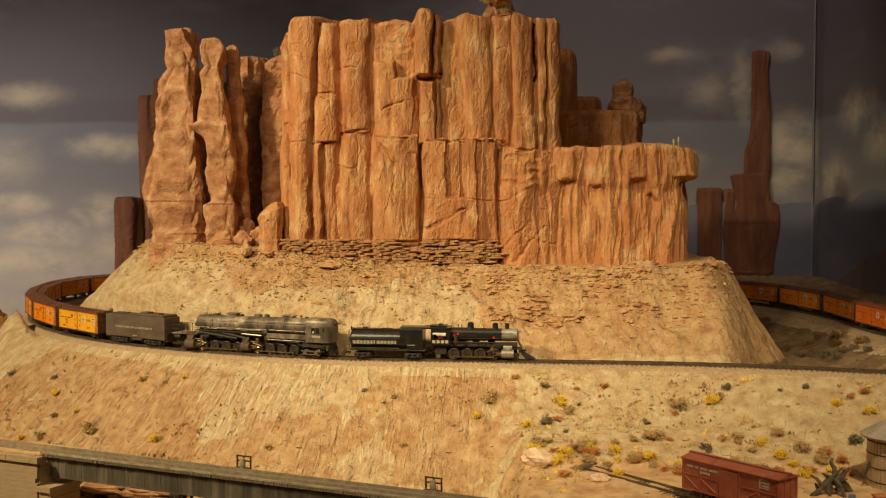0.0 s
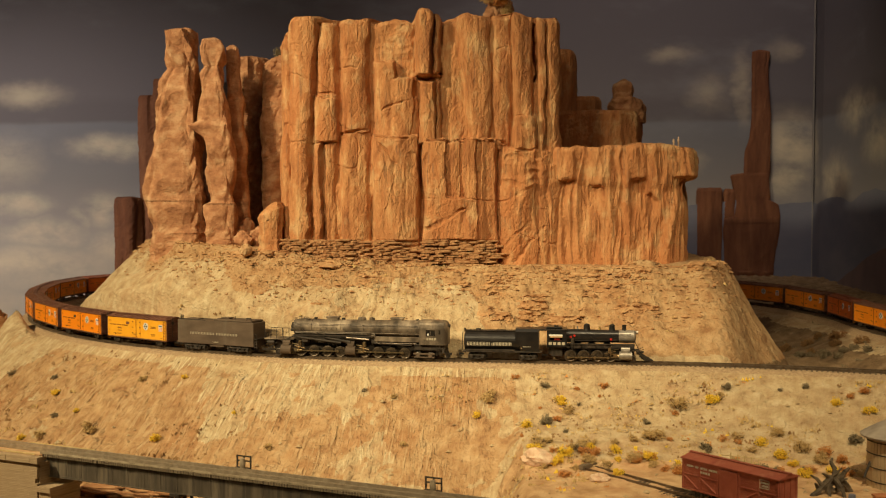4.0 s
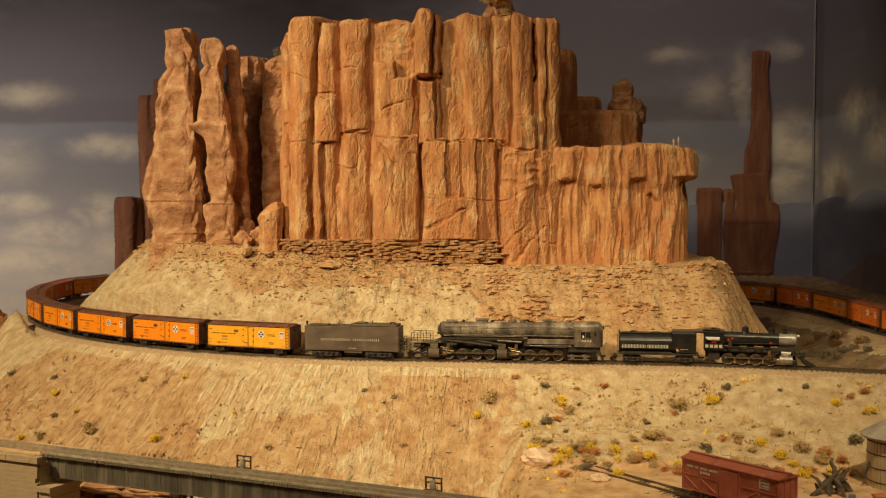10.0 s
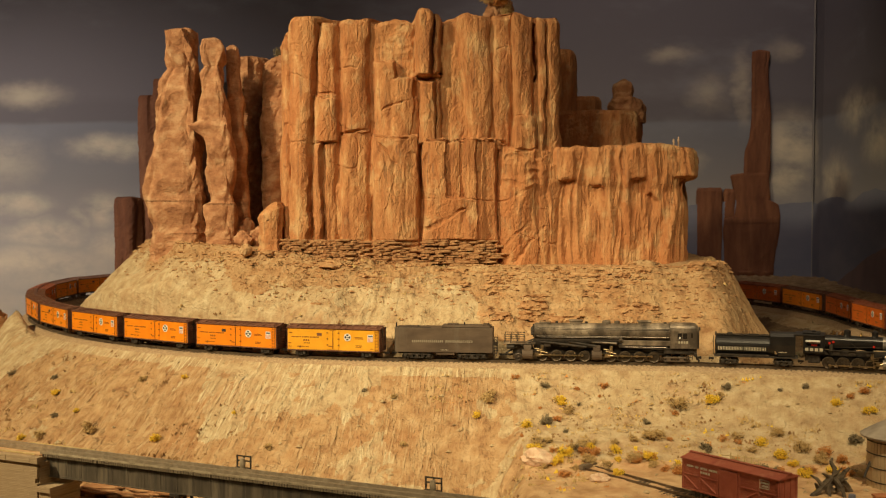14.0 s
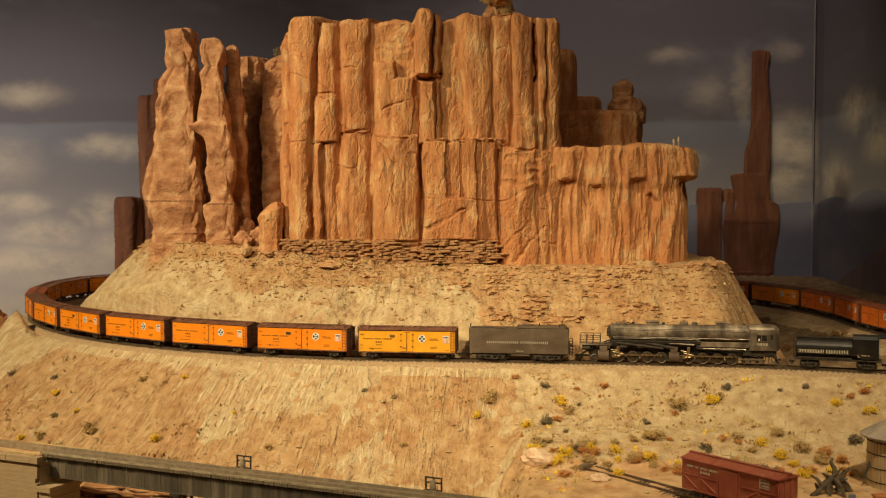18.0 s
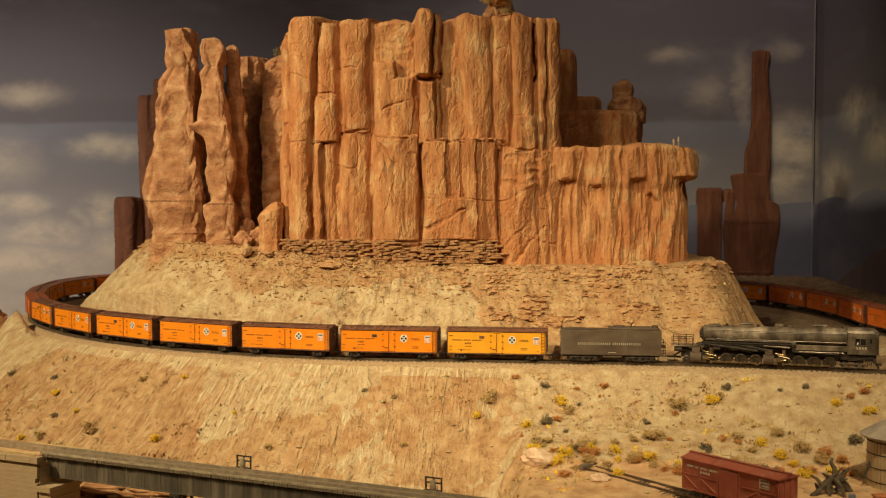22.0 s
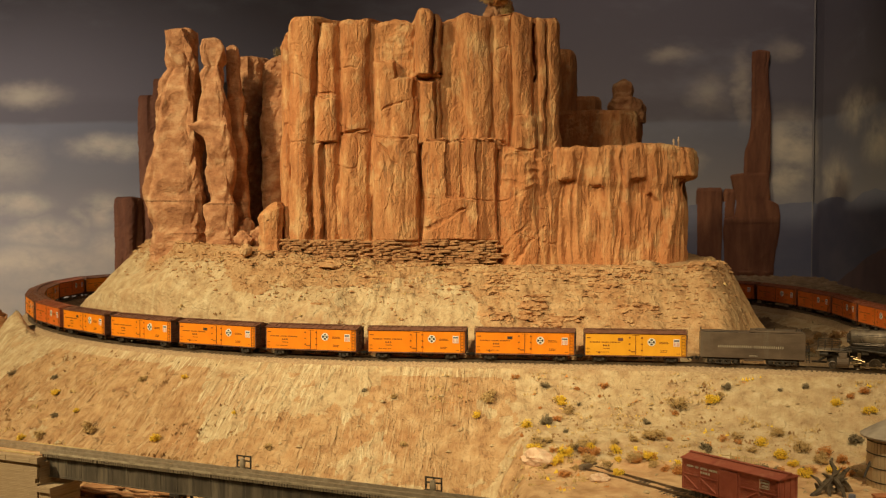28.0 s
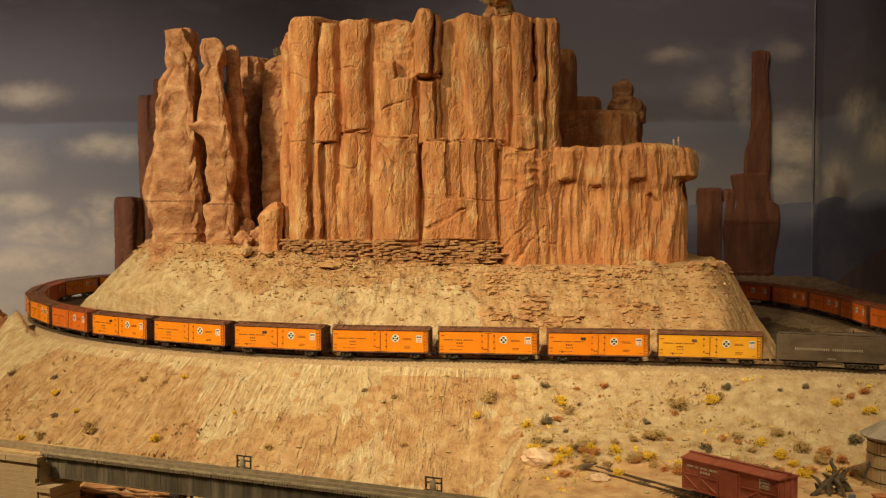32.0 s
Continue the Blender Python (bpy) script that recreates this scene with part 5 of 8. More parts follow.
    for d, turn in zip(twin("door", door, paint, car), (False, True)):
        def gear(b):
            box(b, -0.0003, 0.0005, -0.0179, -0.0170, 0.0125, 0.0405)
            box(b, -0.0065, 0.0002, -0.0180, -0.0170, 0.0163, 0.0173)
            box(b, -0.0045, 0.0055, -0.0176, -0.0170, 0.0398, 0.0403)
            for x in (-0.0085, 0.0090):
                for z in (0.0185, 0.0275, 0.0365):
                    box(b, x - 0.0012, x + 0.0012, -0.0178, -0.0166, z - 0.0009, z + 0.0009, 0.0002)
        bm = B()
        gear(bm)
        if turn:
            bmesh.ops.transform(bm, matrix=RZ180, verts=bm.verts[:])
        part("door_gear", bm, M_TEXT, d, "dark hinges and locking bar")
    # ladder at the leading end of each flank, grab irons at the other
    def ladder(b):
        for x in (0.0665, 0.0712):
            rod(b, (x, -0.0174, 0.0105), (x, -0.0174, 0.0425), 0.0003, 5)
        for i in range(7):
            rod(b, (0.0665, -0.0176, 0.0128 + i * 0.0045), (0.0712, -0.0176, 0.0128 + i * 0.0045), 0.00032, 5)
    twin("ladder", ladder, M_TEXT, car)
    def grabs(b):
        for z in (0.0155, 0.0205):
            rod(b, (-0.0712, -0.0175, z), (-0.0665, -0.0175, z), 0.0003, 5)
        rod(b, (-0.0712, -0.0174, 0.0065), (-0.0665, -0.0174, 0.0065), 0.0003, 5)
        rod(b, (-0.0712, -0.0174, 0.0065), (-0.0712, -0.0174, 0.0105), 0.0003, 5)
        rod(b, (-0.0665, -0.0174, 0.0065), (-0.0665, -0.0174, 0.0105), 0.0003, 5)
        box(b, -0.0705, -0.065, -0.0170, -0.0165, 0.0352, 0.0362)
    twin("grab_irons", grabs, M_TEXT, car)
    # markings as plain shapes
    def disc(b):
        lathe(b, [(-0.0170, 0.0058), (-0.0165, 0.0058)], "y", (0.0232, 0, 0.0305), 20)
    for ob, turn in zip(twin("round_emblem", disc, M_WHITE, car), (False, True)):
        bm = B()
        for w in range(4):
            m = Matrix.Translation((0.0232, 0, 0.0305)) @ Matrix.Rotation(w * math.pi / 2, 4, "Y")
            box(bm, -0.0016, 0.0016, -0.0172, -0.0168, 0.0020, 0.0044, 0, m)
        box(bm, 0.0202, 0.0262, -0.0172, -0.0168, 0.0302, 0.0309)
        if turn:
            bmesh.ops.transform(bm, matrix=RZ180, verts=bm.verts[:])
        part("emblem_ring", bm, M_INK, ob)
    def shield(b):
        box(b, 0.0546, 0.0634, -0.0170, -0.0165, 0.0245, 0.0352, 0.0002)
    for ob, turn in zip(twin("shield_emblem", shield, M_WHITE, car), (False, True)):
        bm = B()
        for i in range(4):
            x = 0.0556 + i * 0.0020
            box(bm, x, x + 0.0009, -0.0172, -0.0168, 0.0252, 0.0308)
        if turn:
            bmesh.ops.transform(bm, matrix=RZ180, verts=bm.verts[:])
        part("shield_stripes", bm, M_PINK, ob)
        bm = box(B(), 0.0554, 0.0626, -0.0172, -0.0168, 0.0316, 0.0340, 0.0002)
        if turn:
            bmesh.ops.transform(bm, matrix=RZ180, verts=bm.verts[:])
        part("shield_top", bm, M_BLUEGREY, ob)
    def words(b):
        bars(b, -0.0660, 0.0288, 0.0016, (7, 5, 7), 0.00215, -0.0169)
        bars(b, -0.0470, 0.0237, 0.0024, (3,), 0.0034, -0.0169)
        bars(b, -0.0465, 0.0200, 0.0012, (6,), 0.0017, -0.0169)
        bars(b, 0.0345, 0.0300, 0.0010, (9,), 0.0014, -0.0169)
        bars(b, 0.0345, 0.0282, 0.0010, (10,), 0.0014, -0.0169)
        bars(b, 0.0360, 0.0180, 0.0010, (8,), 0.0013, -0.0169)
        bars(b, 0.0360, 0.0160, 0.0010, (7,), 0.0013, -0.0169)
        bars(b, -0.0570, 0.0150, 0.0009, (4, 5, 4), 0.0013, -0.0169)
        box(b, 0.0590, 0.0640, -0.0169, -0.0165, 0.0138, 0.0143)
    for ob in twin("lettering", words, text_mat, car, "rows of small lettering bars"):
        ob["kind"] = "stuff"
    if square:
        def plate(b):
            box(b, -0.0255, -0.0180, -0.0170, -0.0165, 0.0318, 0.0358)
        twin("placard", plate, square, car, "dark square placard")
        def tack(b):
            lathe(b, [(-0.0172, 0.0016), (-0.0165, 0.0016)], "y", (-0.0525, 0, 0.0150), 8)
        twin("tack_plate", tack, M_TEXT, car)
    bm = box(B(), -0.070, 0.070, -0.0016, 0.0016, 0.0070, 0.0105)
    for x in (-0.03, -0.008, 0.018, 0.034):
        box(bm, x - 0.001, x + 0.001, -0.0150, 0.0150, 0.0082, 0.0105)
    lathe(bm, [(-0.012, 0.0026), (0.004, 0.0026)], "x", (0, -0.0085, 0.0068), 10)
    box(bm, 0.014, 0.024, -0.012, -0.006, 0.0050, 0.0095, 0.0006)
    rod(bm, (-0.04, -0.011, 0.0070), (0.04, -0.011, 0.0070), 0.0004, 5)
    part("underframe", bm, M_BLACK, car)
    for sx in (-1, 1):
        truck(car, sx * 0.0500)
    # true length and height of the bodies over their trucks
    for ob in car.children_recursive:
        name = ob.name.split(".")[0]
        if name in ("truck", "wheelset"):
            continue
        if name == "coupler":
            s = 1 if ob.data.vertices[0].co.x > 0 else -1
            ob.data.transform(Matrix.Translation((s * (0.0809 - 0.0809 * 1.5), 0, 0)) @ Matrix.Diagonal((1.5, 1, 1, 1)))
        else:
            ob.data.transform(Matrix.Translation((0, 0, 0.0105 * 0.02)) @ Matrix.Diagonal((0.957, 1, 0.98, 1)))
    return car


def driver(parent, x, r, crank=0.0036, side_offset=0.0):
    """A spoked driving wheel pair with counterweights."""
    bm = B()
    for s in (-1, 1):
        y = s * 0.0078
        lathe(bm, [(y, r * 0.80), (y, r * 1.06), (y + s * 0.0007, r * 1.06), (y + s * 0.0008, r), (y + s * 0.0030, r * 0.985), (y + s * 0.0032, r * 0.90), (y + s * 0.0028, r * 0.80)], "y", seg=24)
        lathe(bm, [(y, r * 0.26), (y + s * 0.0036, r * 0.24)], "y", seg=10)
        for i in range(12):
            m = Matrix.Rotation(i * math.pi / 6, 4, "Y")
            ya, yb = sorted((y + s * 0.0008, y + s * 0.0022))
            box(bm, -r * 0.05, r * 0.05, ya, yb, r * 0.2, r * 0.85, 0, m)
        ya, yb = sorted((y + s * 0.0005, y + s * 0.0028))
        box(bm, -r * 0.55, r * 0.55, ya, yb, r * 0.52, r * 0.82)
    rod(bm, (0, -0.008, 0), (0, 0.008, 0), r * 0.2, 8)
    ob = part("driving_wheelset", bm, M_DRIVER, parent, "spoked steel driving wheels")
    ob.location = (x, 0, r)
    ob["roll"] = r
    return ob


def side_rods(parent, xs, r, crank=0.0036):
    out = []
    for s in (-1, 1):
        bm = B()
        y0, y1 = sorted((s * 0.0124, s * 0.0136))
        box(bm, xs[0], xs[-1], y0, y1, -0.0008, 0.0008)
        for x in xs:
            lathe(bm, [(y0 - 0.0002, 0.0019), (y1 + 0.0002, 0.0019)], "y", (x, 0, 0), 10)
        ob = part("side_rod", bm, M_ROD, parent, "bright steel side rod")
        ob["crank"], ob["roll"] = crank, r
        ob.location = (0, 0, r - crank)
        out.append(ob)
    return out


def cylinder_block(parent, x, z=0.0098, r=0.0056, ln=0.016, mat=M_BLACK):
    bm = B()
    for s in (-1, 1):
        lathe(bm, [(-ln / 2 - 0.001, r * 0.7), (-ln / 2 - 0.001, r), (ln / 2 + 0.001, r), (ln / 2 + 0.001, r * 0.7)], "x", (x, s * 0.0125, z), 14)
        lathe(bm, [(-ln * 0.42, r * 0.62), (ln * 0.42, r * 0.62)], "x", (x, s * 0.0110, z + r * 1.45), 12)
        box(bm, x - ln * 0.4, x + ln * 0.4, min(s * 0.004, s * 0.0165), max(s * 0.004, s * 0.0165), z, z + r * 1.4, 0.0006)
    return part("cylinder_block", bm, mat, parent)


def crosshead(parent, x0, x1, z=0.0098):
    for s in (-1, 1):
        bm = B()
        for dz in (-0.0022, 0.0022):
            box(bm, x0, x1, min(s * 0.0128, s * 0.0148), max(s * 0.0128, s * 0.0148), z + dz - 0.0004, z + dz + 0.0004)
        rod(bm, ((x0 + x1) / 2, s * 0.0138, z), (x1 + 0.004, s * 0.0138, z), 0.0007, 6)
        box(bm, (x0 + x1) / 2 - 0.0022, (x0 + x1) / 2 + 0.0022, min(s * 0.0128, s * 0.0150), max(s * 0.0128, s * 0.0150), z - 0.0024, z + 0.0024)
        part("crosshead", bm, M_ROD, parent, "bright crosshead and guides")


def valve_gear(parent, x, z, ln, d=1):
    for s in (-1, 1):
        bm = B()
        y = s * 0.0150
        rod(bm, (x, y, z), (x + d * ln, y, z + 0.0035), 0.0006, 5)
        rod(bm, (x + d * ln * 0.55, y, z + 0.009), (x + d * ln * 0.6, y, z - 0.003), 0.0008, 5)
        rod(bm, (x + d * ln * 0.55, y, z + 0.005), (x + d * ln * 1.25, y, z + 0.0065), 0.0005, 5)
        box(bm, x + d * ln * 0.5 - 0.002, x + d * ln * 0.5 + 0.002, min(y, y - s * 0.006), max(y, y - s * 0.006), z + 0.003, z + 0.011, 0.0004)
        part("valve_gear", bm, M_ROD, parent)


def rail_posts(bm, pts, z0, z1, r=0.00035):
    for p in pts:
        rod(bm, (*p, z0), (*p, z1), r, 5)
    for a, b in zip(pts, pts[1:]):
        rod(bm, (*a, z1), (*b, z1), r, 5)
        rod(bm, (*a, (z0 + z1) / 2), (*b, (z0 + z1) / 2), r * 0.8, 5)


def small_engine():
    e = thing("steam_locomotive", "glossy black steam locomotive with a silver smokebox and red fittings", "locomotive")
    zc = 0.0356
    bm = lathe(B(), [(-0.044, 0.0098), (-0.020, 0.0098), (0.000, 0.0092), (0.033, 0.0090)], "x", (0, 0, zc), 24)
    for x in (-0.03, -0.012, 0.008, 0.024):
        lathe(bm, [(x - 0.0006, 0.0097), (x + 0.0006, 0.0097)], "x", (0, 0, zc), 24)
    part("boiler", bm, M_GLOSS, e, smooth=False)
    bm = lathe(B(), [(0.033, 0.0092), (0.0545, 0.0092), (0.0555, 0.0084), (0.0565, 0.0060), (0.0572, 0.0030)], "x", (0, 0, zc), 24)
    for i in range(10):
        w = i * math.pi / 5
        rod(bm, (0.0555, 0.0076 * math.cos(w), zc + 0.0076 * math.sin(w)), (0.0566, 0.0076 * math.cos(w), zc + 0.0076 * math.sin(w)), 0.0006, 5)
    for a in (-0.3, 0.2, 0.7):
        rod(bm, (0.043, -0.0091 * math.cos(a), zc + 0.0091 * math.sin(a)), (0.043, -0.0098 * math.cos(a), zc + 0.0098 * math.sin(a)), 0.0007, 5)
    part("smokebox", bm, M_SMOKEBOX, e, "silver graphite smokebox")
    part("headlight", lathe(B(), [(0.054, 0.0022), (0.060, 0.0022), (0.0602, 0.0016)], "x", (0, 0, 0.0415), 12), M_SMOKEBOX, e)
    part("smokestack", lathe(B(), [(0.043, 0.0036), (0.047, 0.0030), (0.0505, 0.0029), (0.0520, 0.0036), (0.0522, 0.0030)], "z", (0.0405, 0, 0), 14), M_GLOSS, e)
    for x, r, h in ((-0.012, 0.0048, 0.0535), (0.0235, 0.0042, 0.0530)):
        part("dome", lathe(B(), [(0.043, r * 1.15), (0.046, r), (h - 0.002, r * 0.95), (h - 0.0006, r * 0.6), (h, r * 0.2)], "z", (x, 0, 0), 16), M_GLOSS, e, smooth=False)
    part("bell", lathe(B(), [(0.045, 0.0019), (0.047, 0.0013), (0.049, 0.0009), (0.0498, 0.0003)], "z", (0.006, 0, 0), 10), M_BRASS, e, "small brass bell")
    part("whistle", rod(B(), (-0.030, 0, 0.045), (-0.030, 0, 0.0505), 0.0008, 6), M_BRASS, e)
    part("pop_valve", rod(B(), (-0.025, 0.001, 0.045), (-0.025, 0.001, 0.0495), 0.0009, 6), M_SMOKEBOX, e)
    for s in (-1, 1):
        y0, y1 = sorted((s * 0.0150, s * 0.0162))
        for x0, x1, z0, z1 in ((-0.068, -0.0405, 0.0215, 0.0305), (-0.068, -0.0640, 0.0305, 0.0385), (-0.0465, -0.0405, 0.0305, 0.0385), (-0.068, -0.0405, 0.0385, 0.0440)):
            part("cab_panel", box(B(), x0, x1, y0, y1, z0, z1), M_GLOSS, e)
    part("cab_front", box(B(), -0.0412, -0.0402, -0.0150, 0.0150, 0.0215, 0.0440), M_GLOSS, e)
    bm = box(B(), -0.080, -0.0400, -0.0175, 0.0175, 0.0440, 0.0465, 0.0009)
    box(bm, -0.070, -0.046, -0.0120, 0.0120, 0.0465, 0.0490, 0.0012)
    box(bm, -0.058, -0.052, -0.004, 0.004, 0.0490, 0.0505, 0.0006)
    part("cab_roof", bm, M_GLOSS, e)
    part("window_shade", box(B(), -0.0650, -0.0460, -0.0172, -0.0160, 0.0366, 0.0390), M_WHITE, e, "pale window shade")
    part("seat_box", box(B(), -0.058, -0.050, -0.0120, -0.0100, 0.0305, 0.0328), M_RED, e, "red cushion in the cab window")
    bm = B()
    bars(bm, -0.0655, 0.0240, 0.0042, (4,), 0.0062, -0.0167)
    part("lettering", bm, M_CREAM, e, "cream bars on the cab side")
    bm = box(B(), -0.066, 0.055, -0.0035, 0.0035, 0.0090, 0.0245)
    box(bm, -0.068, -0.036, -0.0140, 0.0140, 0.0195, 0.0215)
    box(bm, -0.062, -0.046, -0.0100, 0.0100, 0.0070, 0.0195, 0.001)
    box(bm, -0.036, 0.052, -0.0165, -0.0105, 0.0252, 0.0262)
    box(bm, -0.036, 0.052, 0.0105, 0.0165, 0.0252, 0.0262)
    for x in (-0.030, -0.01, 0.012):
        box(bm, x, x + 0.010, -0.0150, -0.0110, 0.0195, 0.0252, 0.0008)
        box(bm, x, x + 0.010, 0.0110, 0.0150, 0.0195, 0.0252, 0.0008)
    part("frame", bm, M_BLACK, e)
    part("air_pump", rod(B(), (-0.032, -0.0125, 0.022), (-0.032, -0.0125, 0.034), 0.0026, 10), M_BLACK, e)
    bm = B()
    for s in (-1, 1):
        rod(bm, (-0.040, s * 0.0112, 0.0395), (0.050, s * 0.0108, 0.0395), 0.0004, 5)
        for x in (-0.03, -0.01, 0.01, 0.03, 0.045):
            rod(bm, (x, s * 0.0085, 0.0392), (x, s * 0.0112, 0.0395), 0.0004, 5)
        rod(bm, (-0.030, s * 0.0105, 0.030), (0.03, s * 0.0108, 0.0315), 0.0005, 5)
        rod(bm, (-0.012, s * 0.0100, 0.0395), (0.004, s * 0.0112, 0.0280), 0.0004, 5)
    part("piping", bm, M_BLACK, e)
    for x, z in ((-0.0345, 0.0352), (0.022, 0.0325), (-0.0295, 0.0370)):
        part("valve_wheel", lathe(B(), [(-0.0118, 0.0017), (-0.0108, 0.0017)], "y", (x, 0, z), 8), M_RED, e, "red valve wheel")
    r = 0.0083
    xs = (-0.035, -0.0163, 0.0024, 0.0211)
    for x in xs:
        driver(e, x, r)
    side_rods(e, xs, r)
    wheelset(e, 0.052, 0.0048)
    cylinder_block(e, 0.042, 0.0100, 0.0058, 0.015, M_SMOKEBOX)
    crosshead(e, 0.0215, 0.0335)
    valve_gear(e, 0.012, 0.0125, 0.016)
    # pilot: slanted bars under a beam
    bm = box(B(), 0.0575, 0.0600, -0.0155, 0.0155, 0.0120, 0.0160, 0.0004)
    for i in range(9):
        y = -0.0140 + i * 0.0035
        rod(bm, (0.0600, y, 0.0135), (0.0800 - abs(y) * 0.75, y * 0.82, 0.0022), 0.0010, 5)
    rod(bm, (0.0680, -0.0112, 0.0020), (0.0810, 0, 0.0020), 0.0008, 5)
    rod(bm, (0.0680, 0.0112, 0.0020), (0.0810, 0, 0.0020), 0.0008, 5)
    box(bm, 0.0600, 0.0680, -0.0010, 0.0010, 0.0120, 0.0150)
    part("pilot", bm, M_BLACK, e, "black slatted cowcatcher")
    bm = B()
    for s in (-1, 1):
        rod(bm, (0.0545, s * 0.0050, 0.0300), (0.0620, s * 0.0080, 0.0160), 0.0006, 5)
        rod(bm, (0.0600, s * 0.0120, 0.0160), (0.0680, s * 0.0090, 0.0190), 0.0004, 5)
    box(bm, 0.0500, 0.0620, -0.0120, 0.0120, 0.0160, 0.0168)
    part("pilot_deck", bm, M_BLACK, e)
    coupler(e, 0.0620, 1)
    coupler(e, -0.068, -1)
    return e


def vanderbilt_tender():
    e = thing("tender", "glossy black cylindrical tender with cream lettering bars", "tender")
    bm = lathe(B(), [(-0.0550, 0.0110), (-0.0540, 0.0132), (-0.0530, 0.0140), (0.0250, 0.0140)], "x", (0, 0, 0.0270), 28)
    for x in (-0.036, -0.016, 0.004):
        lathe(bm, [(x - 0.0004, 0.01425), (x + 0.0004, 0.01425)], "x", (0, 0, 0.0270), 28)
    part("tank", bm, M_GLOSS, e)
    bm = B()
    pr = [(-0.0155, 0.0300), (-0.0155, 0.0420), (-0.0120, 0.0462), (0.0120, 0.0462), (0.0155, 0.0420), (0.0155, 0.0300), (0.0135, 0.0150), (-0.0135, 0.0150)]
    a = [bm.verts.new((0.0190 + (0.0 if z > 0.028 else 0.012), y, z)) for y, z in pr]
    b = [bm.verts.new((0.0520, y, z)) for y, z in pr]
    for i in range(len(pr)):
        j = (i + 1) % len(pr)
        bm.faces.new((a[i], a[j], b[j], b[i]))
    bm.faces.new(a[::-1])
    bm.faces.new(b)
    part("fuel_bunker", bm, M_GLOSS, e)
    part("deck", box(B(), -0.0560, 0.0560, -0.0145, 0.0145, 0.0118, 0.0138, 0.0004), M_BLACK, e)
    bm = B()
    for s in (-1, 1):
        box(bm, -0.052, 0.018, min(s * 0.0125, s * 0.0150), max(s * 0.0125, s * 0.0150), 0.0138, 0.0162, 0.0003)
    part("running_board", bm, M_BLACK, e)
    part("walkway", box(B(), -0.0540, 0.0200, -0.0050, 0.0050, 0.0405, 0.0418, 0.0003), M_BLACK, e)
    bm = B()
    rail_posts(bm, [(-0.054, -0.006), (-0.03, -0.006), (0.0, -0.006), (0.02, -0.006)], 0.0405, 0.0435)
    part("railing", bm, M_BLACK, e)
    part("hatch", lathe(B(), [(0.0410, 0.0040), (0.0440, 0.0038), (0.0445, 0.0030)], "z", (-0.035, 0, 0), 12), M_BLACK, e)
    part("vent_box", box(B(), -0.010, 0.004, -0.0030, 0.0030, 0.0415, 0.0432, 0.0004), M_BLACK, e)
    part("marker_lamp", rod(B(), (-0.0540, -0.005, 0.040), (-0.0540, -0.005, 0.0455), 0.0012, 8), M_BLACK, e)
    bm = B()
    bars(bm, -0.0500, 0.0215, 0.0048, (16, 14), 0.00208, -0.0147, 0.36)
    part("lettering", bm, M_LETTER, e, "cream lettering bars")
    bm = B()
    bars(bm, 0.0300, 0.0200, 0.0010, (7,), 0.0016, -0.0153)
    part("lettering", bm, M_CREAM, e)
    truck(e, -0.0360, 0.0160, 2)
    truck(e, 0.0370, 0.0160, 2)
    coupler(e, -0.0560, -1)
    part("drawbar", box(B(), 0.0560, 0.0640, -0.0015, 0.0015, 0.0065, 0.0085), M_BLACK, e)
    part("rear_ladder", (lambda b: (rail_posts(b, [(-0.0568, -0.011), (-0.0568, -0.006)], 0.014, 0.040), b)[1])(B()), M_BLACK, e)
    return e


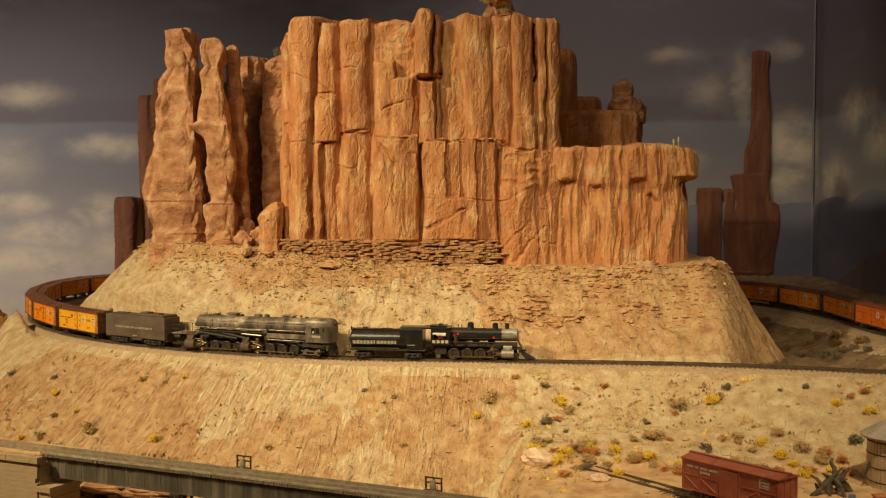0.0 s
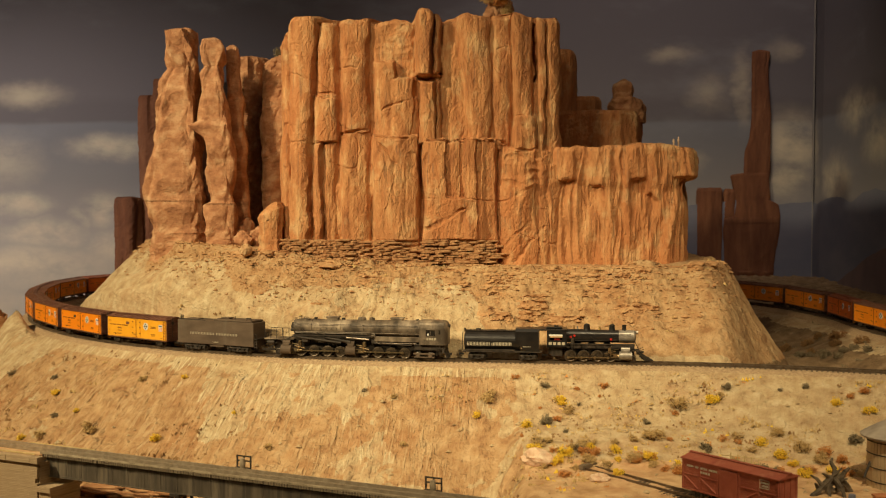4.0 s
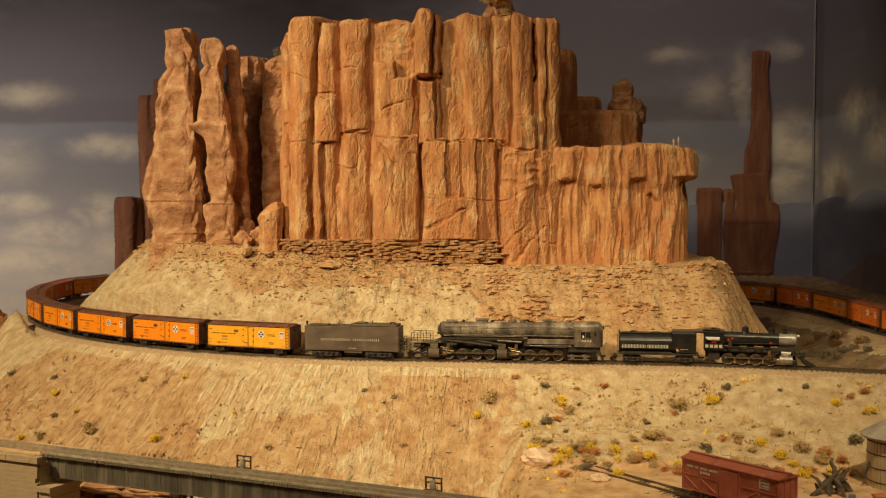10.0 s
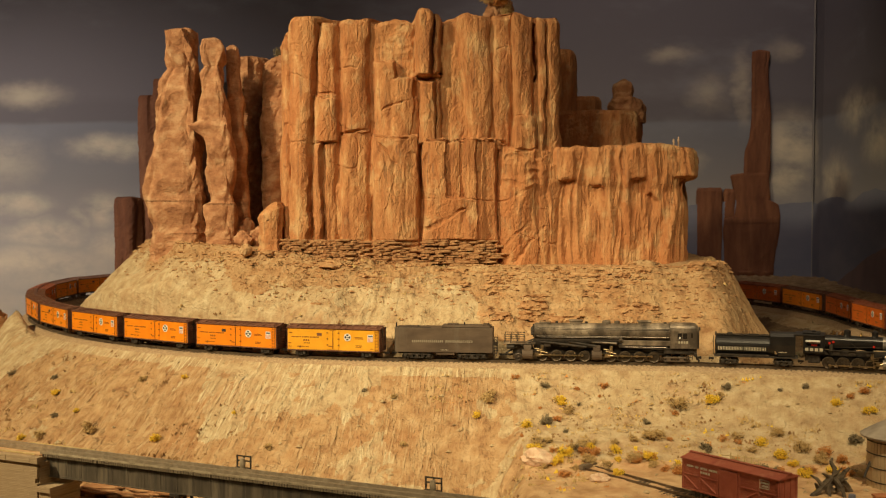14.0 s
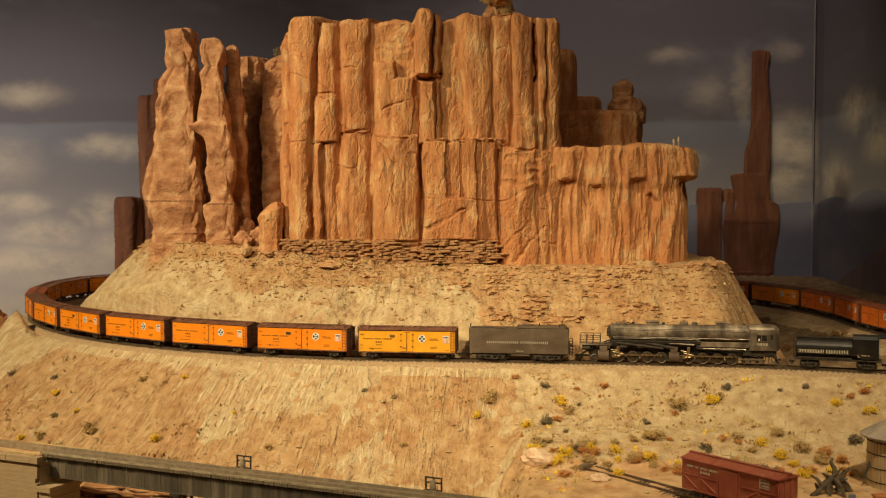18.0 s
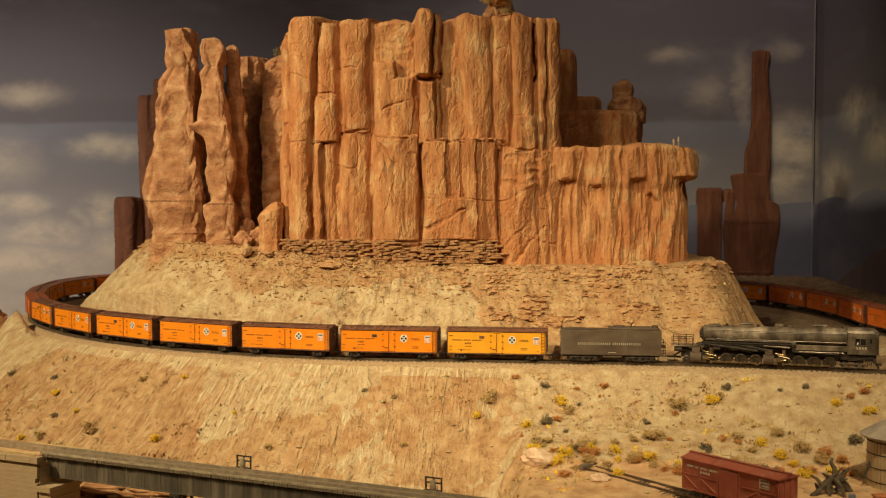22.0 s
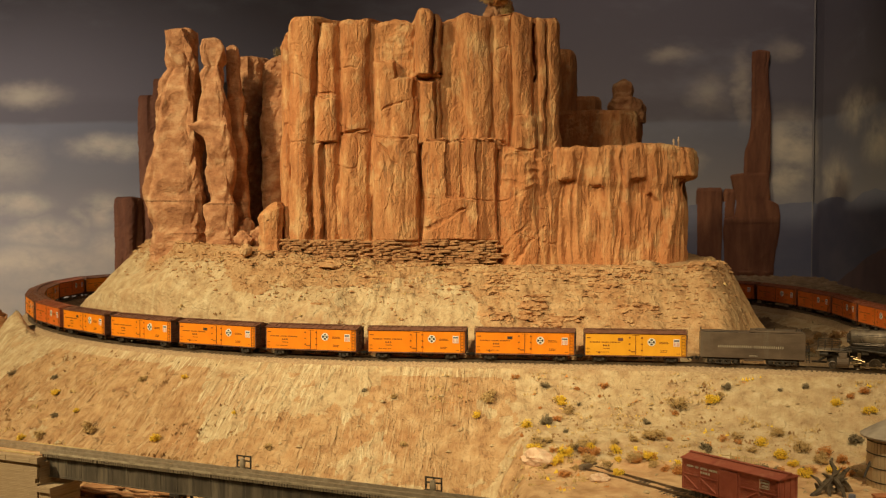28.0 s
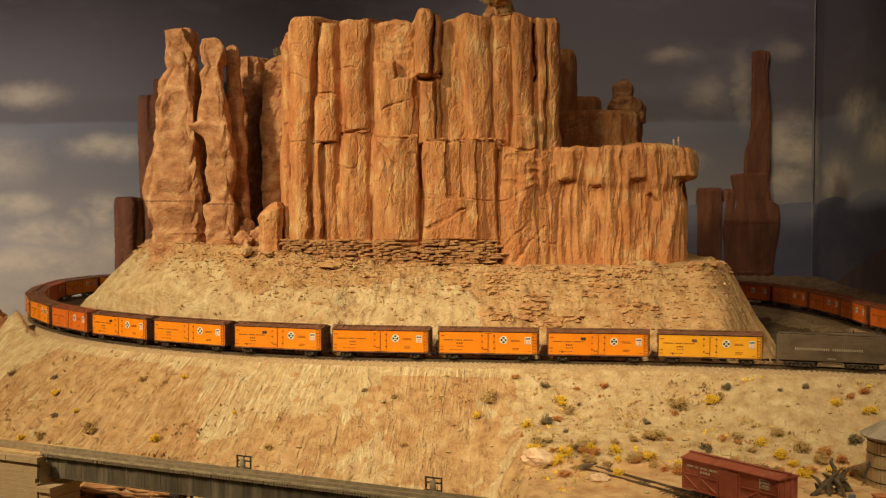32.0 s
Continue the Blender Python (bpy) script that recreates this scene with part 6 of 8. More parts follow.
def cab_forward():
    e = thing("steam_locomotive", "long weathered grey articulated steam locomotive with its cab in front", "locomotive")
    zc = 0.0425
    bm = lathe(B(), [(-0.0940, 0.0100), (-0.0930, 0.0112), (-0.060, 0.0114), (0.0, 0.0116), (0.040, 0.0118), (0.060, 0.0125), (0.0990, 0.0128)], "x", (0, 0, zc), 28)
    for x in (-0.066, -0.058, -0.022, 0.012, 0.040, 0.058, 0.080):
        lathe(bm, [(x - 0.0005, 0.0121 if x < 0.05 else 0.0131), (x + 0.0005, 0.0121 if x < 0.05 else 0.0131)], "x", (0, 0, zc), 28)
    part("boiler", bm, M_BOILER, e)
    bm = lathe(B(), [(-0.0990, 0.0035), (-0.0975, 0.0060), (-0.0950, 0.0078), (-0.0938, 0.0100)], "x", (0, 0, zc), 20)
    for i in range(8):
        w = i * math.pi / 4
        rod(bm, (-0.0960, 0.0085 * math.cos(w), zc + 0.0085 * math.sin(w)), (-0.0940, 0.0085 * math.cos(w), zc + 0.0085 * math.sin(w)), 0.0009, 5)
    rod(bm, (-0.0985, -0.006, zc - 0.004), (-0.0940, -0.006, zc - 0.004), 0.0022, 8)
    part("smokebox_front", bm, M_BLACK, e)
    bm = B()
    for s in (-1, 1):
        box(bm, 0.0300, 0.0980, min(s * 0.0120, s * 0.0145), max(s * 0.0120, s * 0.0145), 0.0245, 0.0318, 0.0006)
        box(bm, 0.0250, 0.0310, min(s * 0.0120, s * 0.0148), max(s * 0.0120, s * 0.0148), 0.0290, 0.0335, 0.0005)
    part("firebox_side", bm, M_BOILER, e)
    bm = B()
    for s in (-1, 1):
        box(bm, -0.0930, 0.0300, min(s * 0.0110, s * 0.0168), max(s * 0.0110, s * 0.0168), 0.0312, 0.0322)
        rod(bm, (-0.0900, s * 0.0125, 0.0480), (0.095, s * 0.0138, 0.0480), 0.0004, 5)
        for i in range(10):
            rod(bm, (-0.085 + i * 0.0195, s * 0.0110, 0.0470), (-0.085 + i * 0.0195, s * 0.0130, 0.0480), 0.0004, 5)
        for x in (-0.035, 0.006, 0.061):
            for k in (-1, 0, 1):
                rod(bm, (x + k * 0.003, s * 0.0060, 0.0525), (x + k * 0.008, s * 0.0127, 0.0400), 0.0004, 5)
    part("walkway", bm, M_BLACK, e)
    bm = B()
    for s in (-1, 1):
        rod(bm, (-0.0900, s * 0.0118, 0.0362), (0.0950, s * 0.0136, 0.0362), 0.0005, 6)
        rod(bm, (-0.0900, s * 0.0121, 0.0345), (0.0300, s * 0.0124, 0.0345), 0.0004, 6)
        for x in (-0.080, -0.052, -0.018, 0.026, 0.046, 0.084):
            rod(bm, (x, s * 0.0124, 0.0420), (x + 0.004, s * 0.0127, 0.0345), 0.0004, 5)
        rod(bm, (-0.012, s * 0.0138, 0.0290), (0.022, s * 0.0142, 0.0272), 0.0016, 8)
        rod(bm, (0.034, s * 0.0150, 0.0225), (0.092, s * 0.0150, 0.0225), 0.0006, 6)
    part("boiler_piping", bm, M_WHEEL, e, "thin worn steel pipes along the boiler")
    for x in (-0.035, 0.061):
        bm = box(B(), x - 0.0085, x + 0.0085, -0.0058, 0.0058, 0.0490, 0.0572, 0.0012)
        box(bm, x - 0.0100, x + 0.0100, -0.0066, 0.0066, 0.0565, 0.0586, 0.0007)
        part("sand_dome", bm, M_BOILER, e)
    part("steam_dome", lathe(B(), [(0.0520, 0.0064), (0.0566, 0.0062), (0.0582, 0.0048), (0.0586, 0.0012)], "z", (0.008, 0, 0), 14), M_BOILER, e)
    part("relief_valve", lathe(B(), [(0.0530, 0.0042), (0.0572, 0.0040), (0.0580, 0.0016)], "z", (0.023, 0, 0), 12), M_BOILER, e)
    bm = box(B(), -0.0870, -0.0700, -0.0055, 0.0055, 0.0520, 0.0545, 0.001)
    rail_posts(bm, [(-0.086, -0.0052), (-0.078, -0.0052), (-0.071, -0.0052)], 0.0545, 0.0570)
    part("smokestack_hood", bm, M_BOILER, e)
    for x in (-0.062, -0.02, 0.09):
        part("blow_cock", box(B(), x - 0.002, x + 0.002, -0.0030, 0.0030, 0.0535, 0.0565, 0.0005), M_BLACK, e)
    # cab with rounded front
    bm = B()
    n = 6
    outline = [(0.0960, -0.0160), (0.1290, -0.0160)] + [(0.1290 + 0.0075 * math.sin(k * math.pi / 2 / n), -0.0085 - 0.0075 * math.cos(k * math.pi / 2 / n)) for k in range(1, n + 1)]
    outline += [(x, -y) for x, y in outline[::-1]]
    levels = [(0.0215, 1.0), (0.0300, 1.0), (0.0455, 1.0), (0.0500, 0.95), (0.0532, 0.84), (0.0552, 0.66), (0.0560, 0.40)]
    rings = []
    for z, f in levels:
        rings.append([bm.verts.new((0.0960 + (x - 0.0960) * (0.62 + 0.38 * f) if x > 0.1 else x, y * f, z)) for x, y in outline])
    for r0, r1 in zip(rings, rings[1:]):
        for i in range(len(outline)):
            j = (i + 1) % len(outline)
            bm.faces.new((r0[i], r0[j], r1[j], r1[i]))
    bm.faces.new(rings[0][::-1])
    bm.faces.new(rings[-1])
    cab = part("cab", bm, M_BOILER, e, "grey cab with a rounded front")
    for s in (-1, 1):
        part("cab_window", box(B(), 0.1060, 0.1190, min(s * 0.0155, s * 0.0163), max(s * 0.0155, s * 0.0163), 0.0345, 0.0432), M_GLASS_DARK, cab, "dark cab window")
        bm = box(B(), 0.1120, 0.1127, min(s * 0.0160, s * 0.0166), max(s * 0.0160, s * 0.0166), 0.0345, 0.0432)
        box(bm, 0.1055, 0.1195, min(s * 0.0160, s * 0.0170), max(s * 0.0160, s * 0.0170), 0.0430, 0.0438)
        box(bm, 0.1055, 0.1195, min(s * 0.0160, s * 0.0170), max(s * 0.0160, s * 0.0170), 0.0337, 0.0346)
        part("window_frame", bm, M_BOILER, cab)
        part("cab_window", box(B(), 0.1245, 0.1270, min(s * 0.0155, s * 0.0163), max(s * 0.0155, s * 0.0163), 0.0370, 0.0430), M_GLASS_DARK, cab)
    part("driver_sleeve", box(B(), 0.1080, 0.1100, -0.0166, -0.0162, 0.0350, 0.0380), M_WHITE, cab, "pale patch in the window")
    bm = B()
    bars(bm, 0.1070, 0.0285, 0.0034, (4,), 0.0036, -0.0164)
    part("lettering", bm, M_CREAM, cab, "cream bars under the window")
    part("headlight", lathe(B(), [(0.1345, 0.0025), (0.1385, 0.0025), (0.1387, 0.0018)], "x", (0, 0, 0.0480), 12), M_BLACK, e)
    bm = box(B(), -0.0950, 0.0980, -0.0040, 0.0040, 0.0100, 0.0315)
    box(bm, 0.0880, 0.1330, -0.0120, 0.0120, 0.0130, 0.0215, 0.0008)
    for x in (-0.075, -0.05, -0.025, 0.03, 0.055):
        box(bm, x - 0.005, x + 0.005, -0.0140, 0.0140, 0.0210, 0.0270, 0.0008)
    for s in (-1, 1):
        rod(bm, (-0.0850, s * 0.0140, 0.0285), (-0.020, s * 0.0140, 0.0215), 0.0018, 8)
        rod(bm, (-0.0450, s * 0.0130, 0.0290), (-0.006, s * 0.0135, 0.0225), 0.0020, 8)
        rod(bm, (0.0300, s * 0.0145, 0.0220), (0.0850, s * 0.0145, 0.0200), 0.0008, 6)
    part("frame", bm, M_BLACK, e)
    # pump deck over the trailing end with its railing
    bm = box(B(), -0.1370, -0.0920, -0.0140, 0.0140, 0.0240, 0.0256, 0.0003)
    part("pump_deck", bm, M_BOILER, e)
    for s in (-1, 1):
        bm = B()
        rail_posts(bm, [(-0.1360, s * 0.0135), (-0.1270, s * 0.0135), (-0.1180, s * 0.0135), (-0.1080, s * 0.0135)], 0.0256, 0.0380, 0.0005)
        part("railing", bm, M_BLACK, e)
    bm = box(B(), -0.1240, -0.0960, -0.0060, 0.0060, 0.0090, 0.0240)
    for s in (-1, 1):
        rod(bm, (-0.1330, s * 0.0100, 0.0200), (-0.1220, s * 0.0100, 0.0200), 0.0034, 10)
        rod(bm, (-0.1360, s * 0.0060, 0.0080), (-0.1180, s * 0.0100, 0.0200), 0.0008, 6)
        rod(bm, (-0.1120, s * 0.0120, 0.0220), (-0.0940, s * 0.0120, 0.0290), 0.0012, 6)
    part("pump_gear", bm, M_BLACK, e)
    r = 0.0080
    sets = [(-0.0820, -0.0620, -0.0420, -0.0225), (0.0140, 0.0340, 0.0540, 0.0740)]
    for xs in sets:
        for x in xs:
            driver(e, x, r)
        side_rods(e, xs, r)
    cylinder_block(e, -0.1030, 0.0100, 0.0068, 0.0130, M_TENDER)
    cylinder_block(e, -0.0055, 0.0100, 0.0068, 0.0120, M_TENDER)
    for x0 in (-0.0950, 0.0020):
        crosshead(e, x0, x0 + 0.0115)
        valve_gear(e, x0 + 0.020, 0.0125, 0.015, -1)
    wheelset(e, -0.1160, 0.0052)
    wheelset(e, 0.0940, 0.0050)
    wheelset(e, 0.1120, 0.0050)
    for s in (-1, 1):
        bm = B()
        y0, y1 = sorted((s * 0.0120, s * 0.0145))
        box(bm, 0.0870, 0.1190, y0, y1, 0.0070, 0.0092, 0.0005)
        box(bm, 0.0880, 0.1180, y0, y1, 0.0026, 0.0042, 0.0004)
        for x in (0.0940, 0.1120):
            box(bm, x - 0.003, x + 0.003, y0, y1 + 0.0003, 0.0030, 0.0085, 0.0005)
        part("trailing_frame", bm, M_TENDER, e)
    for s in (-1, 1):
        bm = B()
        rail_posts(bm, [(0.1215, s * 0.0155), (0.1265, s * 0.0155)], 0.0060, 0.0300, 0.0005)
        for z in (0.009, 0.013, 0.017):
            rod(bm, (0.1215, s * 0.0155, z), (0.1265, s * 0.0155, z), 0.0005, 5)
        part("cab_ladder", bm, M_BLACK, e)
    bm = box(B(), 0.1290, 0.1330, -0.0150, 0.0150, 0.0100, 0.0150, 0.0005)
    for i in range(7):
        y = -0.012 + i * 0.004
        rod(bm, (0.1325, y, 0.0120), (0.1380 - abs(y) * 0.2, y, 0.0025), 0.0009, 5)
    part("pilot", bm, M_BLACK, e)
    coupler(e, 0.1330, 1)
    part("drawbar", box(B(), -0.1440, -0.1240, -0.0016, 0.0016, 0.0065, 0.0088), M_BLACK, e)
    return e


def box_tender():
    e = thing("tender", "long weathered dark grey tender with cream lettering bars", "tender")
    part("tank", box(B(), -0.0740, 0.0735, -0.0158, 0.0158, 0.0105, 0.0460, 0.0006), M_TENDER, e)
    bm = box(B(), -0.0040, 0.0700, -0.0145, 0.0145, 0.0460, 0.0492, 0.0008)
    box(bm, 0.004, 0.020, -0.006, 0.006, 0.0492, 0.0512, 0.0006)
    box(bm, -0.062, -0.040, -0.007, 0.007, 0.0460, 0.0475, 0.0005)
    part("top_deck", bm, M_TENDER, e)
    bm = B()
    rail_posts(bm, [(-0.0735, -0.0080), (-0.0735, -0.0030)], 0.0460, 0.0512, 0.0008)
    part("rear_railing", bm, M_BLACK, e)
    bm = B()
    rail_posts(bm, [(0.0600, -0.0140), (0.0680, -0.0140)], 0.0492, 0.0530, 0.0006)
    part("front_railing", bm, M_BLACK, e)
    part("whistle_pipe", rod(B(), (0.030, -0.004, 0.0490), (0.030, -0.004, 0.0535), 0.0008, 6), M_BLACK, e)
    part("hand_rail", rod(B(), (-0.02, -0.0145, 0.0466), (-0.07, -0.0145, 0.0466), 0.0006, 5), M_BLACK, e)
    bm = B()
    bars(bm, -0.0480, 0.0250, 0.0034, (16, 14), 0.0030, -0.0163, 0.36)
    part("lettering", bm, M_CREAM, e, "cream lettering bars")
    bm = B()
    bars(bm, -0.0040, 0.0140, 0.0010, (8,), 0.0014, -0.0163)
    part("lettering", bm, M_CREAM, e)
    bm = box(B(), -0.0720, 0.0720, -0.0060, 0.0060, 0.0075, 0.0105)
    box(bm, -0.012, 0.016, -0.0145, 0.0145, 0.0070, 0.0105, 0.0006)
    part("underframe", bm, M_TENDER, e)
    truck(e, -0.0410, 0.0170, 3)
    truck(e, 0.0420, 0.0170, 3)
    bm = B()
    for s in (-1, 1):
        rail_posts(bm, [(0.0745, s * 0.0150), (0.0790, s * 0.0150)], 0.0070, 0.0300, 0.0005)
        for z in (0.010, 0.014, 0.018, 0.022):
            box(bm, 0.0740, 0.0800, min(s * 0.0120, s * 0.0155), max(s * 0.0120, s * 0.0155), z, z + 0.0007)
    box(bm, 0.0735, 0.0800, -0.0140, 0.0140, 0.0215, 0.0230)
    part("front_steps", bm, M_BLACK, e)
    part("rear_ladder", (lambda b: (rail_posts(b, [(-0.0748, -0.013), (-0.0748, -0.008)], 0.010, 0.046), b)[1])(B()), M_BLACK, e)
    coupler(e, -0.0740, -1)
    for ob in e.children_recursive:
        if ob.name.split(".")[0] not in ("truck", "wheelset"):
            ob.data.transform(Matrix.Diagonal((0.95, 1, 1, 1)))
        elif ob.parent == e:
            ob.location.x *= 0.95
    return e


# length along the track of the first car's emblem, at each time
TRAIN_S = [(0, 2.4649), (1, 2.4239), (2, 2.3796), (3, 2.3395), (3.5, 2.3193), (5.5, 2.2402), (6, 2.2207), (7, 2.1857), (8, 2.1525), (9, 2.1169), (10, 2.0802), (11, 2.0421), (12, 2.0061), (12.5, 1.9888), (13, 1.9734), (13.5, 1.9592), (14, 1.9467), (14.5, 1.9352), (16.5, 1.8862), (17, 1.8724), (17.5, 1.8562), (18, 1.8392), (19, 1.8043), (20, 1.7711), (21, 1.7394), (22, 1.7102), (23, 1.6792), (24, 1.6476), (25, 1.6176), (25.5, 1.6011), (27.5, 1.5294), (28, 1.5152), (28.5, 1.5019), (29, 1.4901), (29.5, 1.4792), (30, 1.4675), (31, 1.4402), (32, 1.4123)]
MOVERS = []


def on_track(s, half):
    a, b = line_at(s - half), line_at(s + half)
    c, t = (a + b) / 2, a - b
    return Matrix.Translation((c[0], c[1], 0)) @ Matrix.Rotation(math.atan2(t[1], t[0]), 4, "Z")


plain = reefer(M_ORANGE, "orange model refrigerator car with brown roof and ends", None)
marked = reefer(M_ORANGE, "orange model refrigerator car with a dark square placard", M_INK)
yellow = reefer(M_YELLOW, "bright yellow model refrigerator car with brown roof", M_BROWN)
ruddy = reefer(M_REDDISH, "faded red-orange model refrigerator car with brown roof", None)
M_REDROOF = material("faded_red_roof_paint", [(0.35, (0.20, 0.058, 0.028)), (0.65, (0.32, 0.10, 0.05))], scale=(80, 80, 80), rough=0.75, spots=((0.34, 0.18, 0.11), 60, 0.58, 0.5))
for ob in ruddy.children_recursive:
    if ob.name.split(".")[0] in ("roof", "running_board", "ice_hatch", "end_panel"):
        ob.data.materials[0] = M_REDROOF
ruddy["label"] = "faded red-orange model refrigerator car with reddish roof"
longer = reefer(M_ORANGE, "longer orange model refrigerator car with brown roof", None)
for ob in longer.children_recursive:
    kind_name = ob.name.split(".")[0]
    if kind_name == "truck":
        ob.location.x *= 1.26
    elif kind_name != "wheelset":
        ob.data.transform(Matrix.Diagonal((1.21, 1, 1, 1)))
PLAN = [yellow, marked, plain, plain, marked, plain, marked, ruddy, plain, marked, plain, ruddy, plain, marked, ruddy, plain, plain, plain, longer, longer, ruddy, longer, ruddy, ruddy, ruddy, ruddy, ruddy, ruddy, ruddy, ruddy, ruddy]
used = set()
along = 0.020
for k, kind_of in enumerate(PLAN):
    extra = 0.032 if kind_of is longer else 0.0
    along += extra / 2
    c = kind_of if kind_of.name not in used else copy_thing(kind_of, Matrix())
    used.add(kind_of.name)
    MOVERS.append((c, along, 0.052 + extra / 2))
    along += 0.155 + extra / 2
MOVERS += [(box_tender(), -0.1410, 0.040), (cab_forward(), -0.3633, 0.075), (vanderbilt_tender(), -0.577, 0.037), (small_engine(), -0.7083, 0.035)]

# ---------------------------------------------------------------- loose rock: slabs, boulders, pebbles
M_SLAB = material("brown_layered_rock", [(0.36, (0.27, 0.125, 0.055)), (0.5, (0.41, 0.215, 0.10)), (0.64, (0.52, 0.32, 0.165))], scale=(2.0, 2.0, 1.0), rough=0.95)
M_LEDGE = material("tan_ledge_rock", [(0.32, (0.321, 0.159, 0.067)), (0.5, (0.457, 0.260, 0.124)), (0.68, (0.558, 0.363, 0.186))], scale=(45, 45, 60), rough=0.95, bump=0.0015, bump_scale=300)
M_LEDGE_SLAB = material("tan_ledge_slab", [(0.36, (0.338, 0.171, 0.073)), (0.5, (0.474, 0.272, 0.130)), (0.64, (0.567, 0.370, 0.193))], scale=(2.0, 2.0, 1.0), rough=0.95)
M_PALE = material("pale_pink_stone", [(0.32, (0.55, 0.30, 0.18)), (0.5, (0.72, 0.52, 0.36)), (0.68, (0.82, 0.68, 0.50))], scale=(60, 60, 90), rough=0.9, bump=0.002, bump_scale=250, streak=((0.50, 0.20, 0.10), (60, 60, 160), 0.55, 0.7))
rng = random.Random(7)


def slab_mesh(name, seed, jag=0.35):
    """A broken flat stone about one unit long, with an uneven edge and two layers of thickness."""
    r = random.Random(seed)
    bm = B()
    n = 11
    base = [(math.cos(2 * math.pi * i / n) * (0.5 + jag * (r.random() - 0.6) * 0.5), math.sin(2 * math.pi * i / n) * (0.36 + jag * (r.random() - 0.6) * 0.4)) for i in range(n)]
    rings = []
    for z, f in ((-0.5, 0.86), (-0.32, 1.0), (0.28, 0.98 + 0.05 * r.random()), (0.5, 0.84)):
        rings.append([bm.verts.new((x * f + 0.03 * (r.random() - 0.5), y * f + 0.03 * (r.random() - 0.5), z + 0.12 * (r.random() - 0.5))) for x, y in base])
    for r0, r1 in zip(rings, rings[1:]):
        for i in range(n):
            bm.faces.new((r0[i], r0[(i + 1) % n], r1[(i + 1) % n], r1[i]))
    bm.faces.new(rings[0][::-1])
    bm.faces.new(rings[-1])
    bmesh.ops.recalc_face_normals(bm, faces=bm.faces[:])
    me = bpy.data.meshes.new(name)
    bm.to_mesh(me)
    bm.free()
    return me


SLABS = [slab_mesh("slab", i) for i in range(7)]
LEDGES = [slab_mesh("slab", 20 + i, 0.6) for i in range(7)]
for me in SLABS:
    me.materials.append(M_SLAB)
for me in LEDGES:
    me.materials.append(M_LEDGE_SLAB)


def put_slab(meshes, parent, x, y, z, size, thick, turn, tilt=0.0, deep=1.0):
    ob = new("slab", rng.choice(meshes))
    ob.parent = parent
    ob.location, ob.rotation_euler, ob.scale = (x, y, z), (tilt, tilt * 0.5 * rng.uniform(-1, 1), turn), (size, size * deep, thick)
    return ob


# layered bed at the foot of the cliff
bed = thing("layered_rock_bed", "thin dark brown rock layers along the foot of the cliff", "rock layers")
for k in range(12):
    z = 0.1285 + k * 0.0031
    x = -0.268 + rng.uniform(0, 0.008)
    while x < 0.080 - 0.010 * (k > 8):
        w = rng.choice((rng.uniform(0.007, 0.016), rng.uniform(0.014, 0.030)))
        gap = abs(x + w / 2 + 0.118) < 0.003 or abs(x + w / 2 + 0.0385) < 0.003
        if rng.random() > 0.03 and not gap:
            y = 1.8350 - 0.011 * float(sstep(-0.040, -0.030, x + w / 2) * sstep(0.064, 0.054, x + w / 2)) - 0.006 * float(sstep(-0.115, -0.105, x + w / 2) * sstep(-0.042, -0.050, x + w / 2)) + 0.6 * max(0, -0.245 - x) - 0.004 * math.sin((x + 0.118) * 80) + 0.0016 * rng.uniform(-1, 1) - 0.0004 * (11 - k)
            put_slab(SLABS, bed, x + w / 2, y, z + rng.uniform(-0.0008, 0.0008), w * 1.08, rng.uniform(0.0026, 0.0040), rng.uniform(-0.10, 0.10), rng.uniform(-0.07, 0.07), 0.015 / w)
        x += w * rng.uniform(0.80, 1.0)
# ledges that break out of the talus
outcrop = thing("rock_ledges", "broken tan rock ledges jutting from the talus slope", "rock ledges")
LX = np.array([rng.uniform(-0.40, 0.32) for _ in range(900)])
LE = np.array([rng.uniform(-0.008, 0.085) for _ in range(900)])
FRONT = np.array([(-0.53, 2.04), (-0.42, 1.89), (-0.2, 1.80), (0.1, 1.775), (0.40, 1.77), (0.455, 1.83)])
LY = np.interp(LX, FRONT[:, 0], FRONT[:, 1]) - LE
LMASK = 1.3 * fbm(LX * 6, LE * 26, 4, 3) + 0.50 * sstep(0.0, 0.15, LX) - 10 * np.maximum(LE - 0.016, 0) + 0.02
LZ = ground_height(LX, LY)
made = 0
for x, y, z, keep in zip(LX, LY, LZ, LMASK):
    if keep < 0.1 or made >= 170:
        continue
    made += 1
    w = rng.choice((rng.uniform(0.006, 0.014), rng.uniform(0.012, 0.030)))
    slope_turn = -0.25 if x < -0.2 else 0.0
    put_slab(LEDGES, outcrop, float(x), float(y) + 0.004, float(z) - rng.uniform(0.0, 0.0016), w, rng.uniform(0.0024, 0.0052), slope_turn + rng.uniform(-0.5, 0.5), rng.uniform(-0.20, 0.05), rng.uniform(0.55, 0.9))


def ledge_push(x, y, z):
    w = z + 0.004 * fbm(x * 30, y * 30, 0, 2)
    return 0.005 * (ridged(x * 6, y * 6, w * 190, 2) - 0.5) + 0.007 * cells(x + 0.006 * fbm(x * 60, y * 60, z * 60, 2), w * 2.0, 0.016, 0.010, 71) + 0.003 * cells(x, w * 2.0, 0.006, 0.005, 75)


